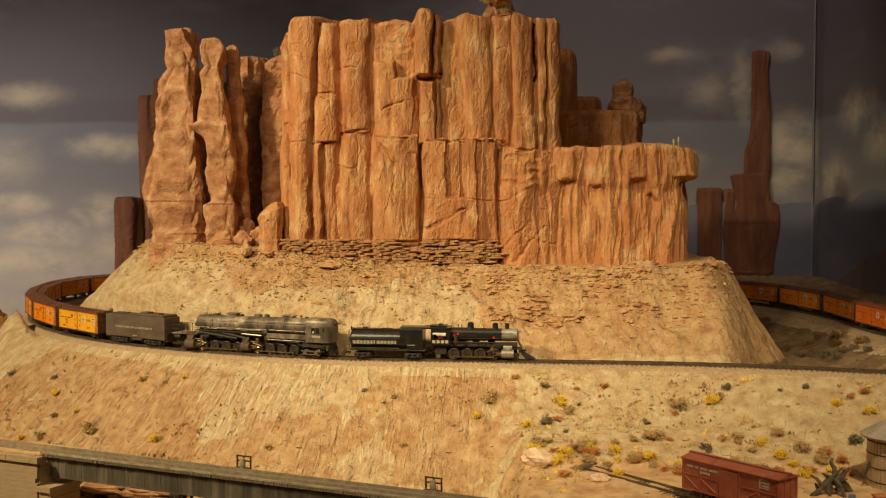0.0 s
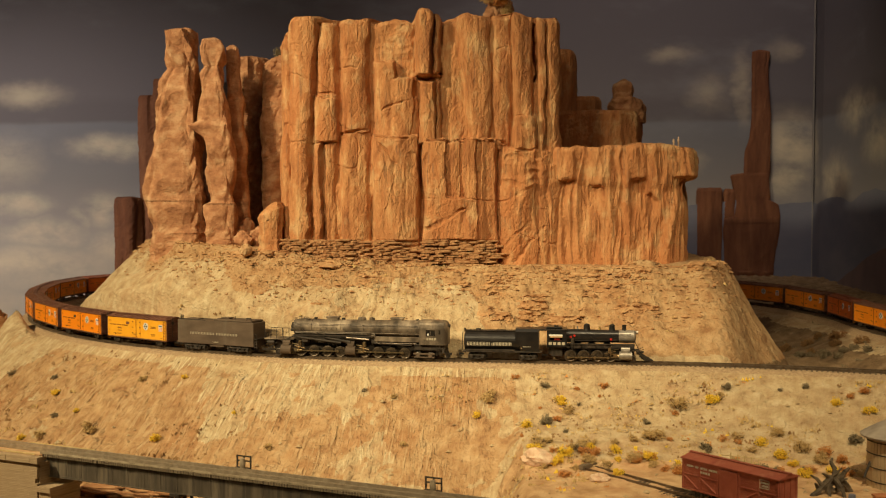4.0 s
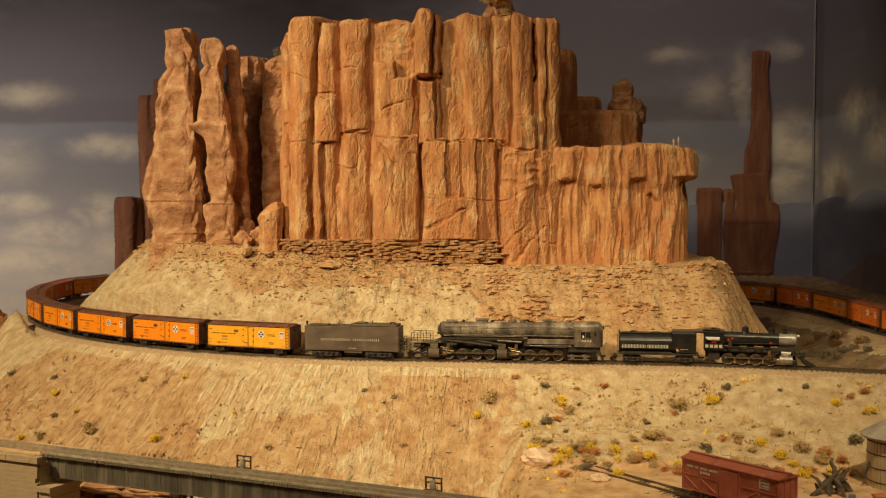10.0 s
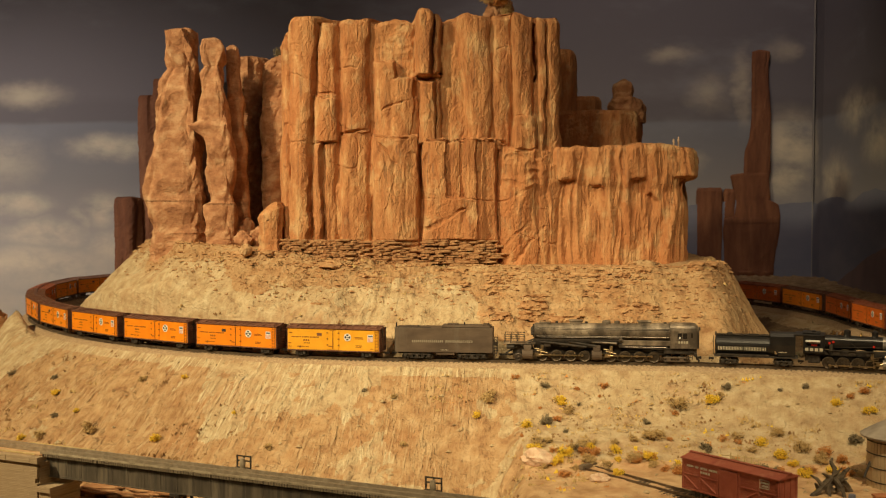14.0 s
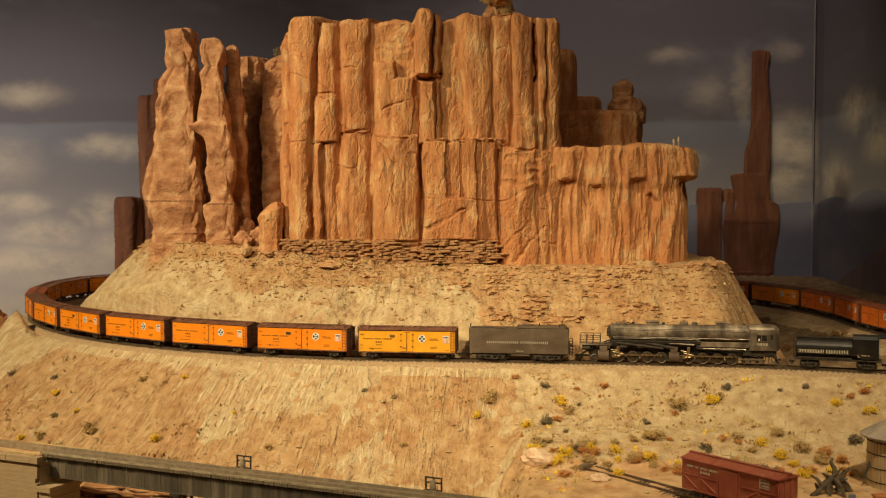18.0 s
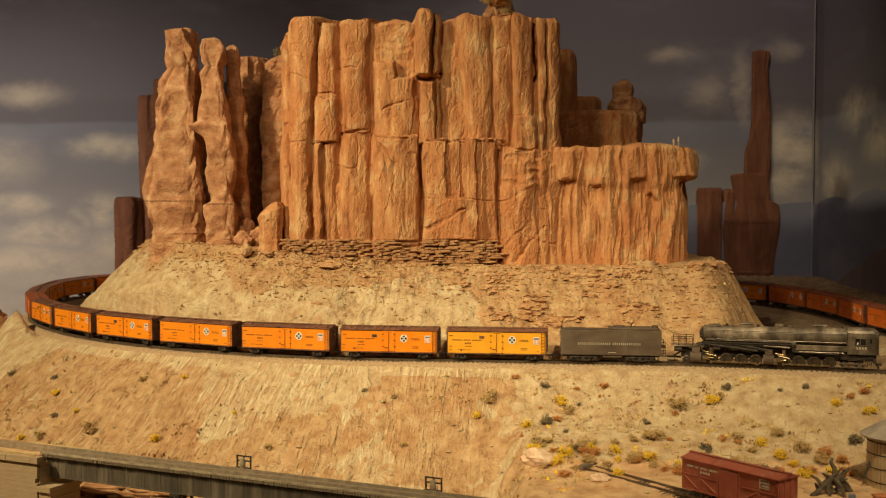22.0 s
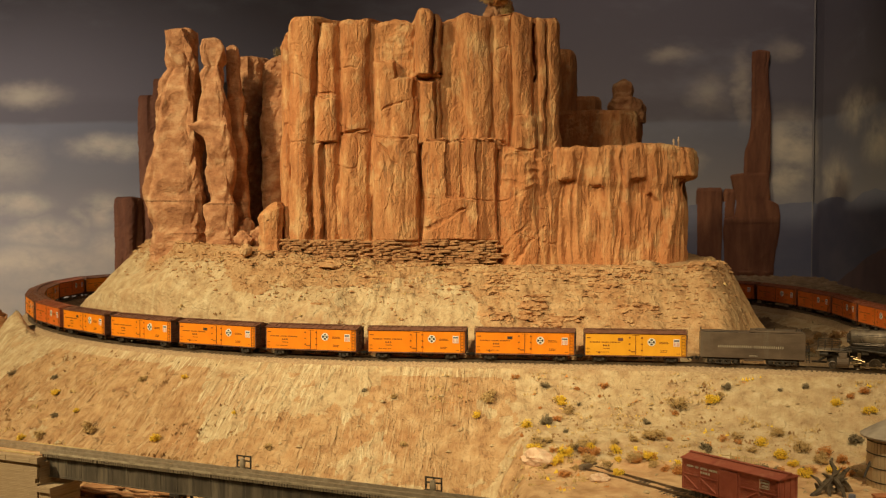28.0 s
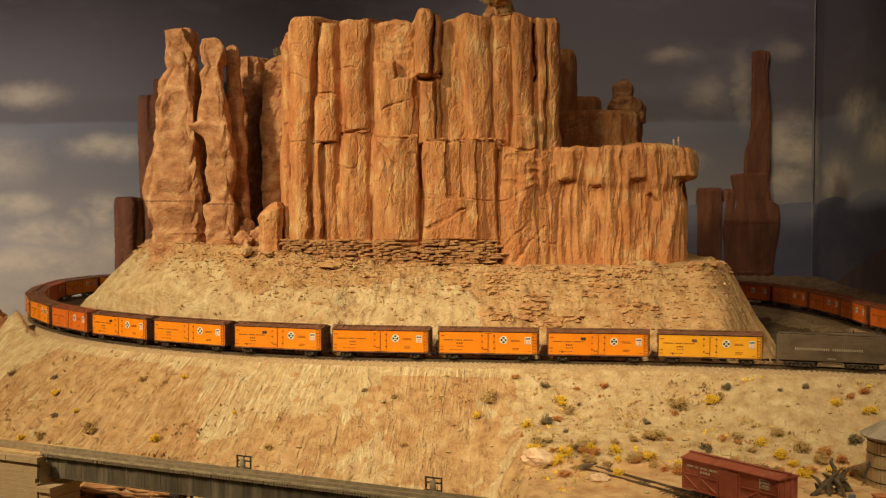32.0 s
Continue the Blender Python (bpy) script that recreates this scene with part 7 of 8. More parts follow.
beds_rng = random.Random(44)
LEDGE_SPOTS = [(beds_rng.uniform(-0.26, 0.42), beds_rng.uniform(-0.006, 0.024), beds_rng.uniform(0.025, 0.075)) for _ in range(30)]
LEDGE_SPOTS += [(beds_rng.uniform(0.06, 0.31), beds_rng.uniform(0.02, 0.090), beds_rng.uniform(0.022, 0.080)) for _ in range(30)]
LEDGE_SPOTS += [(beds_rng.uniform(-0.16, 0.06), beds_rng.uniform(0.015, 0.045), beds_rng.uniform(0.020, 0.050)) for _ in range(8)]
for lx, le, ln in LEDGE_SPOTS:
    ly = float(np.interp(lx, FRONT[:, 0], FRONT[:, 1])) - le
    lz = float(ground_height(np.array([lx]), np.array([ly]))[0])
    turn = (-0.30 if lx < -0.18 else -0.05) + beds_rng.uniform(-0.12, 0.12)
    deep = beds_rng.uniform(0.009, 0.015)
    pts = []
    for i in range(9):
        a = 2 * math.pi * i / 9
        r = beds_rng.uniform(0.72, 1.1)
        u = -math.cos(a) * r
        pts.append((lx + u * ln / 2, ly + 0.008 - math.sin(a) * r * deep + turn * u * ln / 2))
    pts = pts if sum(p[0] * q[1] - q[0] * p[1] for p, q in zip(pts, pts[1:] + pts[:1])) > 0 else pts[::-1]
    child("ledge", rock_mesh("ledge", pts, lz - 0.012, lz + beds_rng.uniform(0.0015, 0.0050), 0.0018, ledge_push, rounds=1, dome=0.0015), M_LEDGE, outcrop)

canyon = thing("layered_rock_bed", "brown layered rock in the gully under the bridge", "rock layers")
for k in range(16):
    x = -0.54 + rng.uniform(0, 0.02)
    while x < -0.33 - 0.01 * abs(k - 8) * 0.5:
        w = rng.uniform(0.02, 0.06)
        y = 1.528 - 0.10 * (x + 0.47) - 0.0040 * k
        put_slab(SLABS, canyon, x + w / 2, y + rng.uniform(-0.004, 0.004), float(ground_height(np.array([x + w / 2]), np.array([y]))[0]) + rng.uniform(-0.001, 0.003), w * 1.1, rng.uniform(0.0022, 0.0040), rng.uniform(-0.4, 0.1), rng.uniform(-0.1, 0.1), 0.026 / w)
        x += w * rng.uniform(0.9, 1.3)


def boulder(name, x, y, z, size, mat, label, seed, flat=1.0):
    bm = B()
    bmesh.ops.create_icosphere(bm, subdivisions=3, radius=1.0)
    co = np.array([v.co[:] for v in bm.verts])
    k = 1 + 0.32 * cells(co[:, 0] + co[:, 1] * 0.6, co[:, 2] + co[:, 1] * 0.4, 0.9, 0.8, seed) + 0.12 * cells(co[:, 0] - co[:, 1], co[:, 2], 0.35, 0.3, seed + 3) + 0.12 * fbm(co[:, 0] * 2 + seed, co[:, 1] * 2, co[:, 2] * 2, 3)
    for v, f in zip(bm.verts, k):
        v.co = v.co * float(f)
    bmesh.ops.transform(bm, matrix=Matrix.Diagonal((size[0], size[1], size[2] * flat, 1)), verts=bm.verts[:])
    ob = part(name, bm, mat, None)
    ob.location, ob.rotation_euler = (x, y, z), (0.1 * math.sin(seed), 0.1 * math.cos(seed), seed)
    return tagged(ob, label, "rock")


boulder("boulder", -0.3164, 1.828, 0.147, (0.0098, 0.009, 0.0105), M_SOIL, "rounded tan boulder on the talus rim", 1)
boulder("boulder", -0.283, 1.832, 0.143, (0.016, 0.010, 0.0055), M_LEDGE, "flat tan boulder on the talus rim", 2)
boulder("boulder", 0.119, 1.402, -0.093, (0.019, 0.014, 0.011), M_PALE, "pale pink angular rock at the foot of the slope", 3)
boulder("boulder", 0.185, 1.330, -0.0995, (0.015, 0.010, 0.006), M_PALE, "pale flat rock beside the siding", 4)
boulder("boulder", 0.148, 1.362, -0.1015, (0.009, 0.008, 0.005), M_SLAB, "small reddish rock at the slope foot", 5)
boulder("boulder", -0.338, 1.925, 0.160, (0.016, 0.014, 0.016), M_SPIRE, "angular tan rock between the spires and the cliff", 21)
boulder("boulder", -0.312, 1.945, 0.158, (0.018, 0.016, 0.024), M_SPIRE, "angular tan rock between the spires and the cliff", 23)
boulder("boulder", -0.345, 1.975, 0.162, (0.018, 0.018, 0.036), M_SPIRE, "tall tan rock between the spires and the cliff", 25)
boulder("boulder", -0.866, 2.200, -0.022, (0.026, 0.022, 0.036), M_SLAB, "weathered brown outcrop beside the curve", 14)
child("fallen_block", rock_mesh("fallen_block", [(-0.300, 1.90), (-0.303, 1.852), (-0.285, 1.838), (-0.262, 1.84), (-0.262, 1.90)], 0.12, lambda x: 0.205 + 0.5 * (x + 0.3), 0.0025, rough_push(0.0035, 0.03, 1.5, 81), rounds=1), M_CLIFF, mesa)


def pebbles(name, xs, ys, zs, sizes, mat, label):
    """Many small stones in one mesh."""
    oct_v = np.array([(1, 0, 0), (-1, 0, 0), (0, 1, 0), (0, -1, 0), (0, 0, 0.8), (0, 0, -0.6)], float)
    oct_f = np.array([(0, 2, 4), (2, 1, 4), (1, 3, 4), (3, 0, 4), (2, 0, 5), (1, 2, 5), (3, 1, 5), (0, 3, 5)])
    r = np.random.RandomState(5)
    vv, ff = [], []
    for i, (x, y, z, s) in enumerate(zip(xs, ys, zs, sizes)):
        a = r.rand() * 6.28
        p = oct_v * (0.65 + 0.7 * r.rand(6, 1)) * s * np.array([1.3, 1.0, 0.8])
        c, sn = math.cos(a), math.sin(a)
        vv.append(np.stack([p[:, 0] * c - p[:, 1] * sn + x, p[:, 0] * sn + p[:, 1] * c + y, p[:, 2] + z], -1))
        ff.append(oct_f + 6 * i)
    ob = child(name, array_mesh(name, np.vstack(vv), np.vstack(ff), False), mat, None)
    return tagged(ob, label, "pebbles", kind="stuff")


rs = np.random.RandomState(3)
n = 4200
px_, pe = rs.uniform(-0.56, 0.47, n), rs.beta(1.2, 3.0, n) * 0.13 - 0.02
py_ = np.interp(px_, FRONT[:, 0], FRONT[:, 1]) - pe
pz_ = ground_height(px_, py_)
pebbles("talus_pebbles", px_, py_, pz_ + 0.0005, rs.gamma(2.0, 0.0006, n) + 0.0004, M_LEDGE, "loose tan rubble on the talus slope")
n = 1500
px_, py_ = rs.uniform(-0.75, 0.62, n), rs.uniform(1.25, 1.95, n)
d_, _ = off_track(px_, py_)
ok = d_ < -0.03
pz_ = ground_height(px_[ok], py_[ok])
pebbles("slope_pebbles", px_[ok], py_[ok], pz_ + 0.0004, rs.gamma(1.6, 0.0007, ok.sum()) + 0.0004, M_SAND, "small stones on the sandy slope")
n = 90
pebbles("ledge_rubble", rs.uniform(-0.03, 0.10, n), rs.uniform(1.822, 1.838, n), np.full(n, 0.3235) + rs.uniform(0, 0.003, n), rs.gamma(2.0, 0.0009, n) + 0.0007, M_CLIFF, "rubble lying on the cliff ledge")

# ---------------------------------------------------------------- desert scrub
M_YELLOW_LEAF = material("yellow_foam_foliage", [(0.35, (0.74, 0.48, 0.03)), (0.65, (0.90, 0.66, 0.08))], scale=(200, 200, 200), rough=0.9)
M_OLIVE_LEAF = material("olive_foam_foliage", [(0.35, (0.42, 0.28, 0.11)), (0.65, (0.62, 0.45, 0.21))], scale=(200, 200, 200), rough=0.9)
M_DARK_LEAF = material("dark_grey_foliage", [(0.35, (0.16, 0.125, 0.075)), (0.65, (0.29, 0.235, 0.145))], scale=(200, 200, 200), rough=0.9)
M_RUST_LEAF = material("rust_foam_foliage", [(0.35, (0.46, 0.19, 0.06)), (0.65, (0.66, 0.33, 0.10))], scale=(200, 200, 200), rough=0.9)
M_TUFT = material("dark_brown_tuft", [(0.35, (0.22, 0.12, 0.05)), (0.65, (0.37, 0.22, 0.095))], scale=(200, 200, 200), rough=0.9)
M_TWIG = material("brown_twig", [(0.35, (0.10, 0.065, 0.035)), (0.65, (0.19, 0.125, 0.07))], scale=(200, 200, 200), rough=0.9)


def foliage_mesh(name, seed, mat, leaves=560):
    """A low clump of small crumbs, one unit in radius, denser in a few lobes."""
    r = np.random.RandomState(seed)
    lobes = [(r.uniform(-0.6, 0.6), r.uniform(-0.5, 0.5), r.uniform(0.1, 0.75), r.uniform(0.25, 0.5)) for _ in range(8)]
    vv, ff = [], []
    base = np.array([(1, 0, -0.5), (-0.5, 0.87, -0.5), (-0.5, -0.87, -0.5), (0, 0, 0.9)])
    tet = np.array([(0, 2, 1), (0, 1, 3), (1, 2, 3), (2, 0, 3)])
    for i in range(leaves):
        lx, ly, lz, lr = lobes[i % 8]
        v = r.normal(size=3)
        v /= np.linalg.norm(v)
        p = np.array([lx, ly, lz]) + v * lr * r.uniform(0.4, 1.25)
        p[2] = abs(p[2])
        a, b = r.uniform(0, 6.28, 2)
        m = np.array([[math.cos(a), -math.sin(a), 0], [math.sin(a), math.cos(a), 0], [0, 0, 1]]) @ np.array([[1, 0, 0], [0, math.cos(b), -math.sin(b)], [0, math.sin(b), math.cos(b)]])
        vv.append(base * r.uniform(0.035, 0.105) @ m.T + p)
        ff.append(tet + 4 * i)
    me = array_mesh(name, np.vstack(vv), np.vstack(ff), False)
    me.materials.append(mat)
    return me


def twig_mesh(seed):
    r = random.Random(seed)
    bm = B()
    for i in range(9):
        a = r.uniform(0, 6.28)
        e = (0.7 * math.cos(a), 0.7 * math.sin(a), r.uniform(0.4, 0.9))
        rod(bm, (0, 0, -0.15), e, 0.04, 4, 0.015, False)
    me = bpy.data.meshes.new("twigs")
    bm.to_mesh(me)
    bm.free()
    me.materials.append(M_TWIG)
    return me


TWIGS = [twig_mesh(i) for i in range(3)]


def scrub(spots, mat, colour, seed):
    meshes = [foliage_mesh("foliage", seed + i, mat) for i in range(4)]
    xs, ys = np.array([s[0] for s in spots]), np.array([s[1] for s in spots])
    zs = ground_height(xs, ys)
    for i, ((x, y, r), z) in enumerate(zip(spots, zs)):
        ob = thing("desert_bush", ("small " if r < 0.006 else "") + colour + " desert bush on the sandy slope", "bush", Matrix.Translation((x, y, float(z) - 0.0008)) @ Matrix.Rotation(i * 1.9, 4, "Z"), "desert scrub")
        for me, name in ((meshes[i % 4], "foliage"), (TWIGS[i % 3], "stem")):
            c = new(name, me)
            c.parent = ob
            c.scale = (r * 1.3, r * 1.3, r * 1.2)


scrub([(0.362, 1.515, 0.0090), (0.047, 1.532, 0.0068), (0.160, 1.537, 0.0099), (0.111, 1.494, 0.0082), (0.114, 1.425, 0.0085), (0.153, 1.414, 0.0098), (0.188, 1.425, 0.0064), (0.217, 1.401, 0.0056), (0.254, 1.401, 0.0090), (0.402, 1.430, 0.0085), (0.422, 1.406, 0.0098), (0.514, 1.476, 0.0088), (0.548, 1.447, 0.0086), (0.432, 1.343, 0.0093), (-0.404, 1.577, 0.0086), (-0.626, 1.675, 0.0075), (-0.597, 1.746, 0.0069), (-0.381, 1.670, 0.0050), (-0.548, 1.684, 0.0050), (-0.292, 1.579, 0.0039), (0.211, 1.355, 0.0067)], M_YELLOW_LEAF, "bright yellow", 100)
scrub([(0.065, 1.554, 0.0116), (0.314, 1.510, 0.0120), (0.169, 1.526, 0.0091), (0.265, 1.444, 0.0100), (0.242, 1.440, 0.0064), (0.218, 1.433, 0.0057), (0.274, 1.446, 0.0093), (0.236, 1.400, 0.0097), (0.179, 1.396, 0.0090), (0.451, 1.414, 0.0105), (0.373, 1.518, 0.0075), (0.428, 1.444, 0.0086), (0.134, 1.438, 0.0071), (0.377, 1.444, 0.0072), (-0.512, 1.638, 0.0122), (-0.592, 1.656, 0.0082), (-0.450, 1.700, 0.0068), (-0.235, 1.516, 0.0060), (-0.067, 1.568, 0.0047), (-0.052, 1.496, 0.0052), (0.469, 1.394, 0.0097), (0.388, 1.416, 0.0063), (0.320, 1.400, 0.0063)], M_OLIVE_LEAF, "olive brown", 110)
scrub([(0.139, 1.504, 0.0090), (0.269, 1.491, 0.0052), (0.172, 1.421, 0.0078), (0.384, 1.529, 0.0068), (0.332, 1.421, 0.0078), (0.141, 1.563, 0.0062), (0.185, 1.530, 0.0046), (0.484, 1.510, 0.0053), (0.517, 1.416, 0.0091), (-0.721, 1.889, 0.0075), (-0.617, 1.798, 0.0054), (-0.585, 1.697, 0.0059), (0.451, 1.513, 0.0038), (-0.110, 1.582, 0.0039), (0.159, 1.466, 0.0044)], M_DARK_LEAF, "dark grey", 120)
scrub([(0.101, 1.581, 0.0055), (0.152, 1.508, 0.0060), (0.176, 1.416, 0.0070), (0.357, 1.438, 0.0064), (0.289, 1.438, 0.0043), (0.478, 1.405, 0.0098), (0.493, 1.389, 0.0083), (0.103, 1.459, 0.0036), (0.146, 1.350, 0.0067), (0.140, 1.421, 0.0056), (0.222, 1.555, 0.0062), (0.554, 1.484, 0.0066), (0.534, 1.480, 0.0051), (0.309, 1.502, 0.0052), (0.213, 1.540, 0.0031), (0.131, 1.527, 0.0030), (0.184, 1.555, 0.0039), (0.374, 1.431, 0.0050)], M_RUST_LEAF, "rust brown", 130)


scrub([(0.600, 1.900, 0.010), (0.622, 1.915, 0.008), (0.645, 1.905, 0.011), (0.668, 1.890, 0.009), (0.690, 1.900, 0.010), (0.655, 1.870, 0.008), (0.630, 1.880, 0.007), (0.700, 1.862, 0.009)], M_DARK_LEAF, "dark grey", 180)
scrub([(0.615, 2.040, 0.013), (0.660, 2.060, 0.012), (0.700, 2.010, 0.014), (0.690, 2.080, 0.010), (0.640, 1.960, 0.009), (0.715, 1.930, 0.012), (0.680, 1.965, 0.011), (0.580, 1.960, 0.008)], M_TUFT, "dry brown", 190)
foot = random.Random(21)
for mat_, colour, seed_, count in ((M_OLIVE_LEAF, "olive brown", 140, 22), (M_RUST_LEAF, "rust brown", 150, 12), (M_YELLOW_LEAF, "bright yellow", 160, 8), (M_DARK_LEAF, "dark grey", 170, 7)):
    spots_ = []
    for _ in range(count):
        x = foot.uniform(0.11, 0.54)
        spots_.append((x, 1.420 - 0.18 * (x - 0.11) + foot.gauss(0, 0.014), foot.uniform(0.004, 0.0095)))
    scrub(spots_, mat_, colour, seed_)


def tufts(name, n, region, mat, label, seed, keep):
    r = np.random.RandomState(seed)
    xs, ys = r.uniform(region[0], region[1], n), r.uniform(region[2], region[3], n)
    d, _ = off_track(xs, ys)
    ok = (np.abs(d) > 0.03) & keep(xs, ys)
    xs, ys = xs[ok], ys[ok]
    zs = ground_height(xs, ys)
    base = np.array([(1, 0, -0.4), (-0.5, 0.87, -0.4), (-0.5, -0.87, -0.4), (0, 0, 1.0)])
    tet = np.array([(0, 2, 1), (0, 1, 3), (1, 2, 3), (2, 0, 3)])
    vv, ff, k = [], [], 0
    for x, y, z in zip(xs, ys, zs):
        s = 0.0012 + 0.0045 * r.uniform(0, 1) ** 1.8
        for _ in range(r.randint(3, 9)):
            a = r.uniform(0, 6.28)
            m = np.array([[math.cos(a), -math.sin(a), 0], [math.sin(a), math.cos(a), 0], [0, 0, 1]])
            vv.append(base * s * r.uniform(0.3, 0.6) @ m.T + np.array([x, y, z]) + r.normal(size=3) * s * np.array([0.9, 0.6, 0.25]))
            ff.append(tet + 4 * k)
            k += 1
    return tagged(child(name, array_mesh(name, np.vstack(vv), np.vstack(ff), False), mat, None), label, "scrub", kind="stuff")


right_side = lambda x, y: (x > 0.02 + 0.1 * fbm(x * 12, y * 12, 2, 2)) & (fbm(x * 14, y * 14, 8, 2) > -0.15)
tufts("brown_tufts", 1300, (-0.05, 0.62, 1.30, 1.60), M_OLIVE_LEAF, "small brown tufts scattered on the slope", 1, right_side)
tufts("dark_tufts", 420, (-0.05, 0.62, 1.30, 1.60), M_TUFT, "small dark brown tufts scattered on the slope", 12, right_side)
tufts("rust_tufts", 130, (0.0, 0.62, 1.28, 1.60), M_RUST_LEAF, "small rust tufts scattered on the slope", 2, right_side)
tufts("yellow_tufts", 70, (0.0, 0.62, 1.27, 1.55), M_YELLOW_LEAF, "small yellow tufts scattered on the slope", 3, right_side)
tufts("dry_tufts", 1300, (-0.78, -0.1, 1.45, 1.95), M_TUFT, "small dry tufts on the bare slope", 4, lambda x, y: fbm(x * 9, y * 9, 8, 3) > 0.10 + 0.35 * sstep(-0.55, -0.20, x))
tufts("dry_rust_tufts", 500, (-0.78, -0.2, 1.45, 1.95), M_OLIVE_LEAF, "small brown tufts on the bare slope", 14, lambda x, y: fbm(x * 9, y * 9, 3, 3) > 0.10 + 0.35 * sstep(-0.55, -0.20, x))
tufts("talus_tufts", 420, (-0.55, 0.45, 1.66, 2.0), M_OLIVE_LEAF, "sparse tufts on the talus", 5, lambda x, y: (rim_distance(x, y) > -0.02) & (fbm(x * 10, y * 10, 6, 2) > 0.05))
tufts("talus_scrub", 260, (-0.55, 0.10, 1.66, 2.0), M_TUFT, "dark dry tufts on the talus", 15, lambda x, y: (rim_distance(x, y) > -0.02) & (fbm(x * 12, y * 12, 2, 2) > 0.12))

tufts("valley_tufts", 260, (0.42, 0.78, 1.68, 2.25), M_DARK_LEAF, "dark scrub on the valley floor behind the track", 6, lambda x, y: (rim_distance(x, y) > 0.09) & (fbm(x * 9, y * 9, 3, 2) > -0.1))

# ---------------------------------------------------------------- foreground: girder bridge on a masonry abutment
M_STONE = material("pale_cut_stone", [(0.32, (0.40, 0.32, 0.22)), (0.5, (0.53, 0.44, 0.31)), (0.68, (0.63, 0.54, 0.40))], scale=(50, 50, 90), rough=0.9, bump=0.0012, bump_scale=260)
M_BLOCK = material("pale_tan_stone_block", [(0.32, (0.33, 0.23, 0.135)), (0.5, (0.41, 0.30, 0.18)), (0.68, (0.49, 0.375, 0.24))], scale=(1.2, 1.2, 6), rough=0.9, bump=0.0006, bump_scale=12)
M_GIRDER = material("weathered_grey_girder", [(0.32, (0.045, 0.036, 0.027)), (0.5, (0.095, 0.077, 0.055)), (0.68, (0.17, 0.138, 0.098))], scale=(60, 60, 8), rough=0.85, streak=((0.05, 0.042, 0.034), (190, 190, 8), 0.52, 0.8))
M_DECK = material("weathered_grey_timber", [(0.32, (0.19, 0.15, 0.10)), (0.5, (0.31, 0.25, 0.17)), (0.68, (0.43, 0.355, 0.25))], scale=(90, 90, 90), rough=0.9)
M_FRESHWOOD = material("pale_yellow_timber", [(0.35, (0.45, 0.33, 0.15)), (0.65, (0.58, 0.44, 0.22))], scale=(60, 60, 60), rough=0.8)
M_WORN_RAIL = material("worn_tan_rail", [(0.35, (0.27, 0.215, 0.15)), (0.65, (0.42, 0.345, 0.25))], scale=(120, 120, 120), rough=0.4, metal=0.3)
LINE_B = Matrix.Translation((-0.571, 1.4665, -0.085)) @ Matrix.Rotation(math.atan2(-0.42, 0.9076), 4, "Z")

bridge = thing("railway_bridge", "weathered grey plate girder railway bridge with timber ties", "bridge", LINE_B)
for s in (-1, 1):
    bm = box(B(), 0.085, 0.80, s * 0.0115 - 0.0008, s * 0.0115 + 0.0008, -0.0325, -0.0080)
    girder = part("girder", bm, M_GIRDER, bridge)
    for z in (-0.0079, -0.0325):
        part("flange", box(B(), 0.085, 0.80, s * 0.0115 - 0.0030, s * 0.0115 + 0.0030, z - 0.0012, z), M_GIRDER, girder)
stiff = box(B(), -0.0004, 0.0004, -0.0008, 0.0008, -0.0325, -0.0092)
me = bpy.data.meshes.new("stiffener")
stiff.to_mesh(me)
stiff.free()
me.materials.append(M_GIRDER)
for i in range(29):
    ob = new("stiffener", me)
    ob.parent, ob.location = bridge, (0.092 + i * 0.0244, -0.0118, 0)
tie = box(B(), -0.0010, 0.0010, -0.0185, 0.0185, -0.0080, -0.0046, 0.0002)
me = bpy.data.meshes.new("tie")
tie.to_mesh(me)
tie.free()
me.materials.append(M_DECK)
for i in range(200):
    ob = new("tie", me)
    ob.parent, ob.location, ob.rotation_euler = bridge, (0.080 + i * 0.0036, rng.uniform(-0.0006, 0.0006), rng.uniform(-0.0002, 0.0002)), (0, 0, rng.uniform(-0.02, 0.02))
for y in (-0.0083, 0.0083):
    part("rail", box(B(), -0.45, 0.80, y - 0.0007, y + 0.0007, -0.0046, 0.0, 0), M_WORN_RAIL, bridge)
for y in (-0.0160, 0.0160):
    part("guard_timber", box(B(), 0.078, 0.80, y - 0.0012, y + 0.0012, -0.0046, -0.0024, 0.0002), M_DECK, bridge)
for y in (-0.0030, 0.0030):
    part("guard_rail", box(B(), 0.078, 0.80, y - 0.0005, y + 0.0005, -0.0046, -0.0026), M_WORN_RAIL, bridge, "worn inner guard rail")
for a in (0.355, 0.605):
    bm = box(B(), a - 0.010, a + 0.010, 0.0185, 0.0285, -0.0055, -0.0040)
    for x in (a - 0.0095, a, a + 0.0095):
        box(bm, x - 0.0008, x + 0.0008, 0.0270, 0.0286, -0.0040, 0.0100)
    for z in (0.0035, 0.0090):
        box(bm, a - 0.0100, a + 0.0100, 0.0272, 0.0284, z - 0.0006, z + 0.0010)
    plat = part("refuge_platform", bm, M_BLACK, bridge, "dark railed refuge platform")
    part("barrel", lathe(B(), [(-0.0040, 0.0030), (0.000, 0.0036), (0.0040, 0.0036), (0.0075, 0.0030)], "z", (a + 0.001, 0.0235, 0), 12), M_DECK, plat, "grey water barrel")
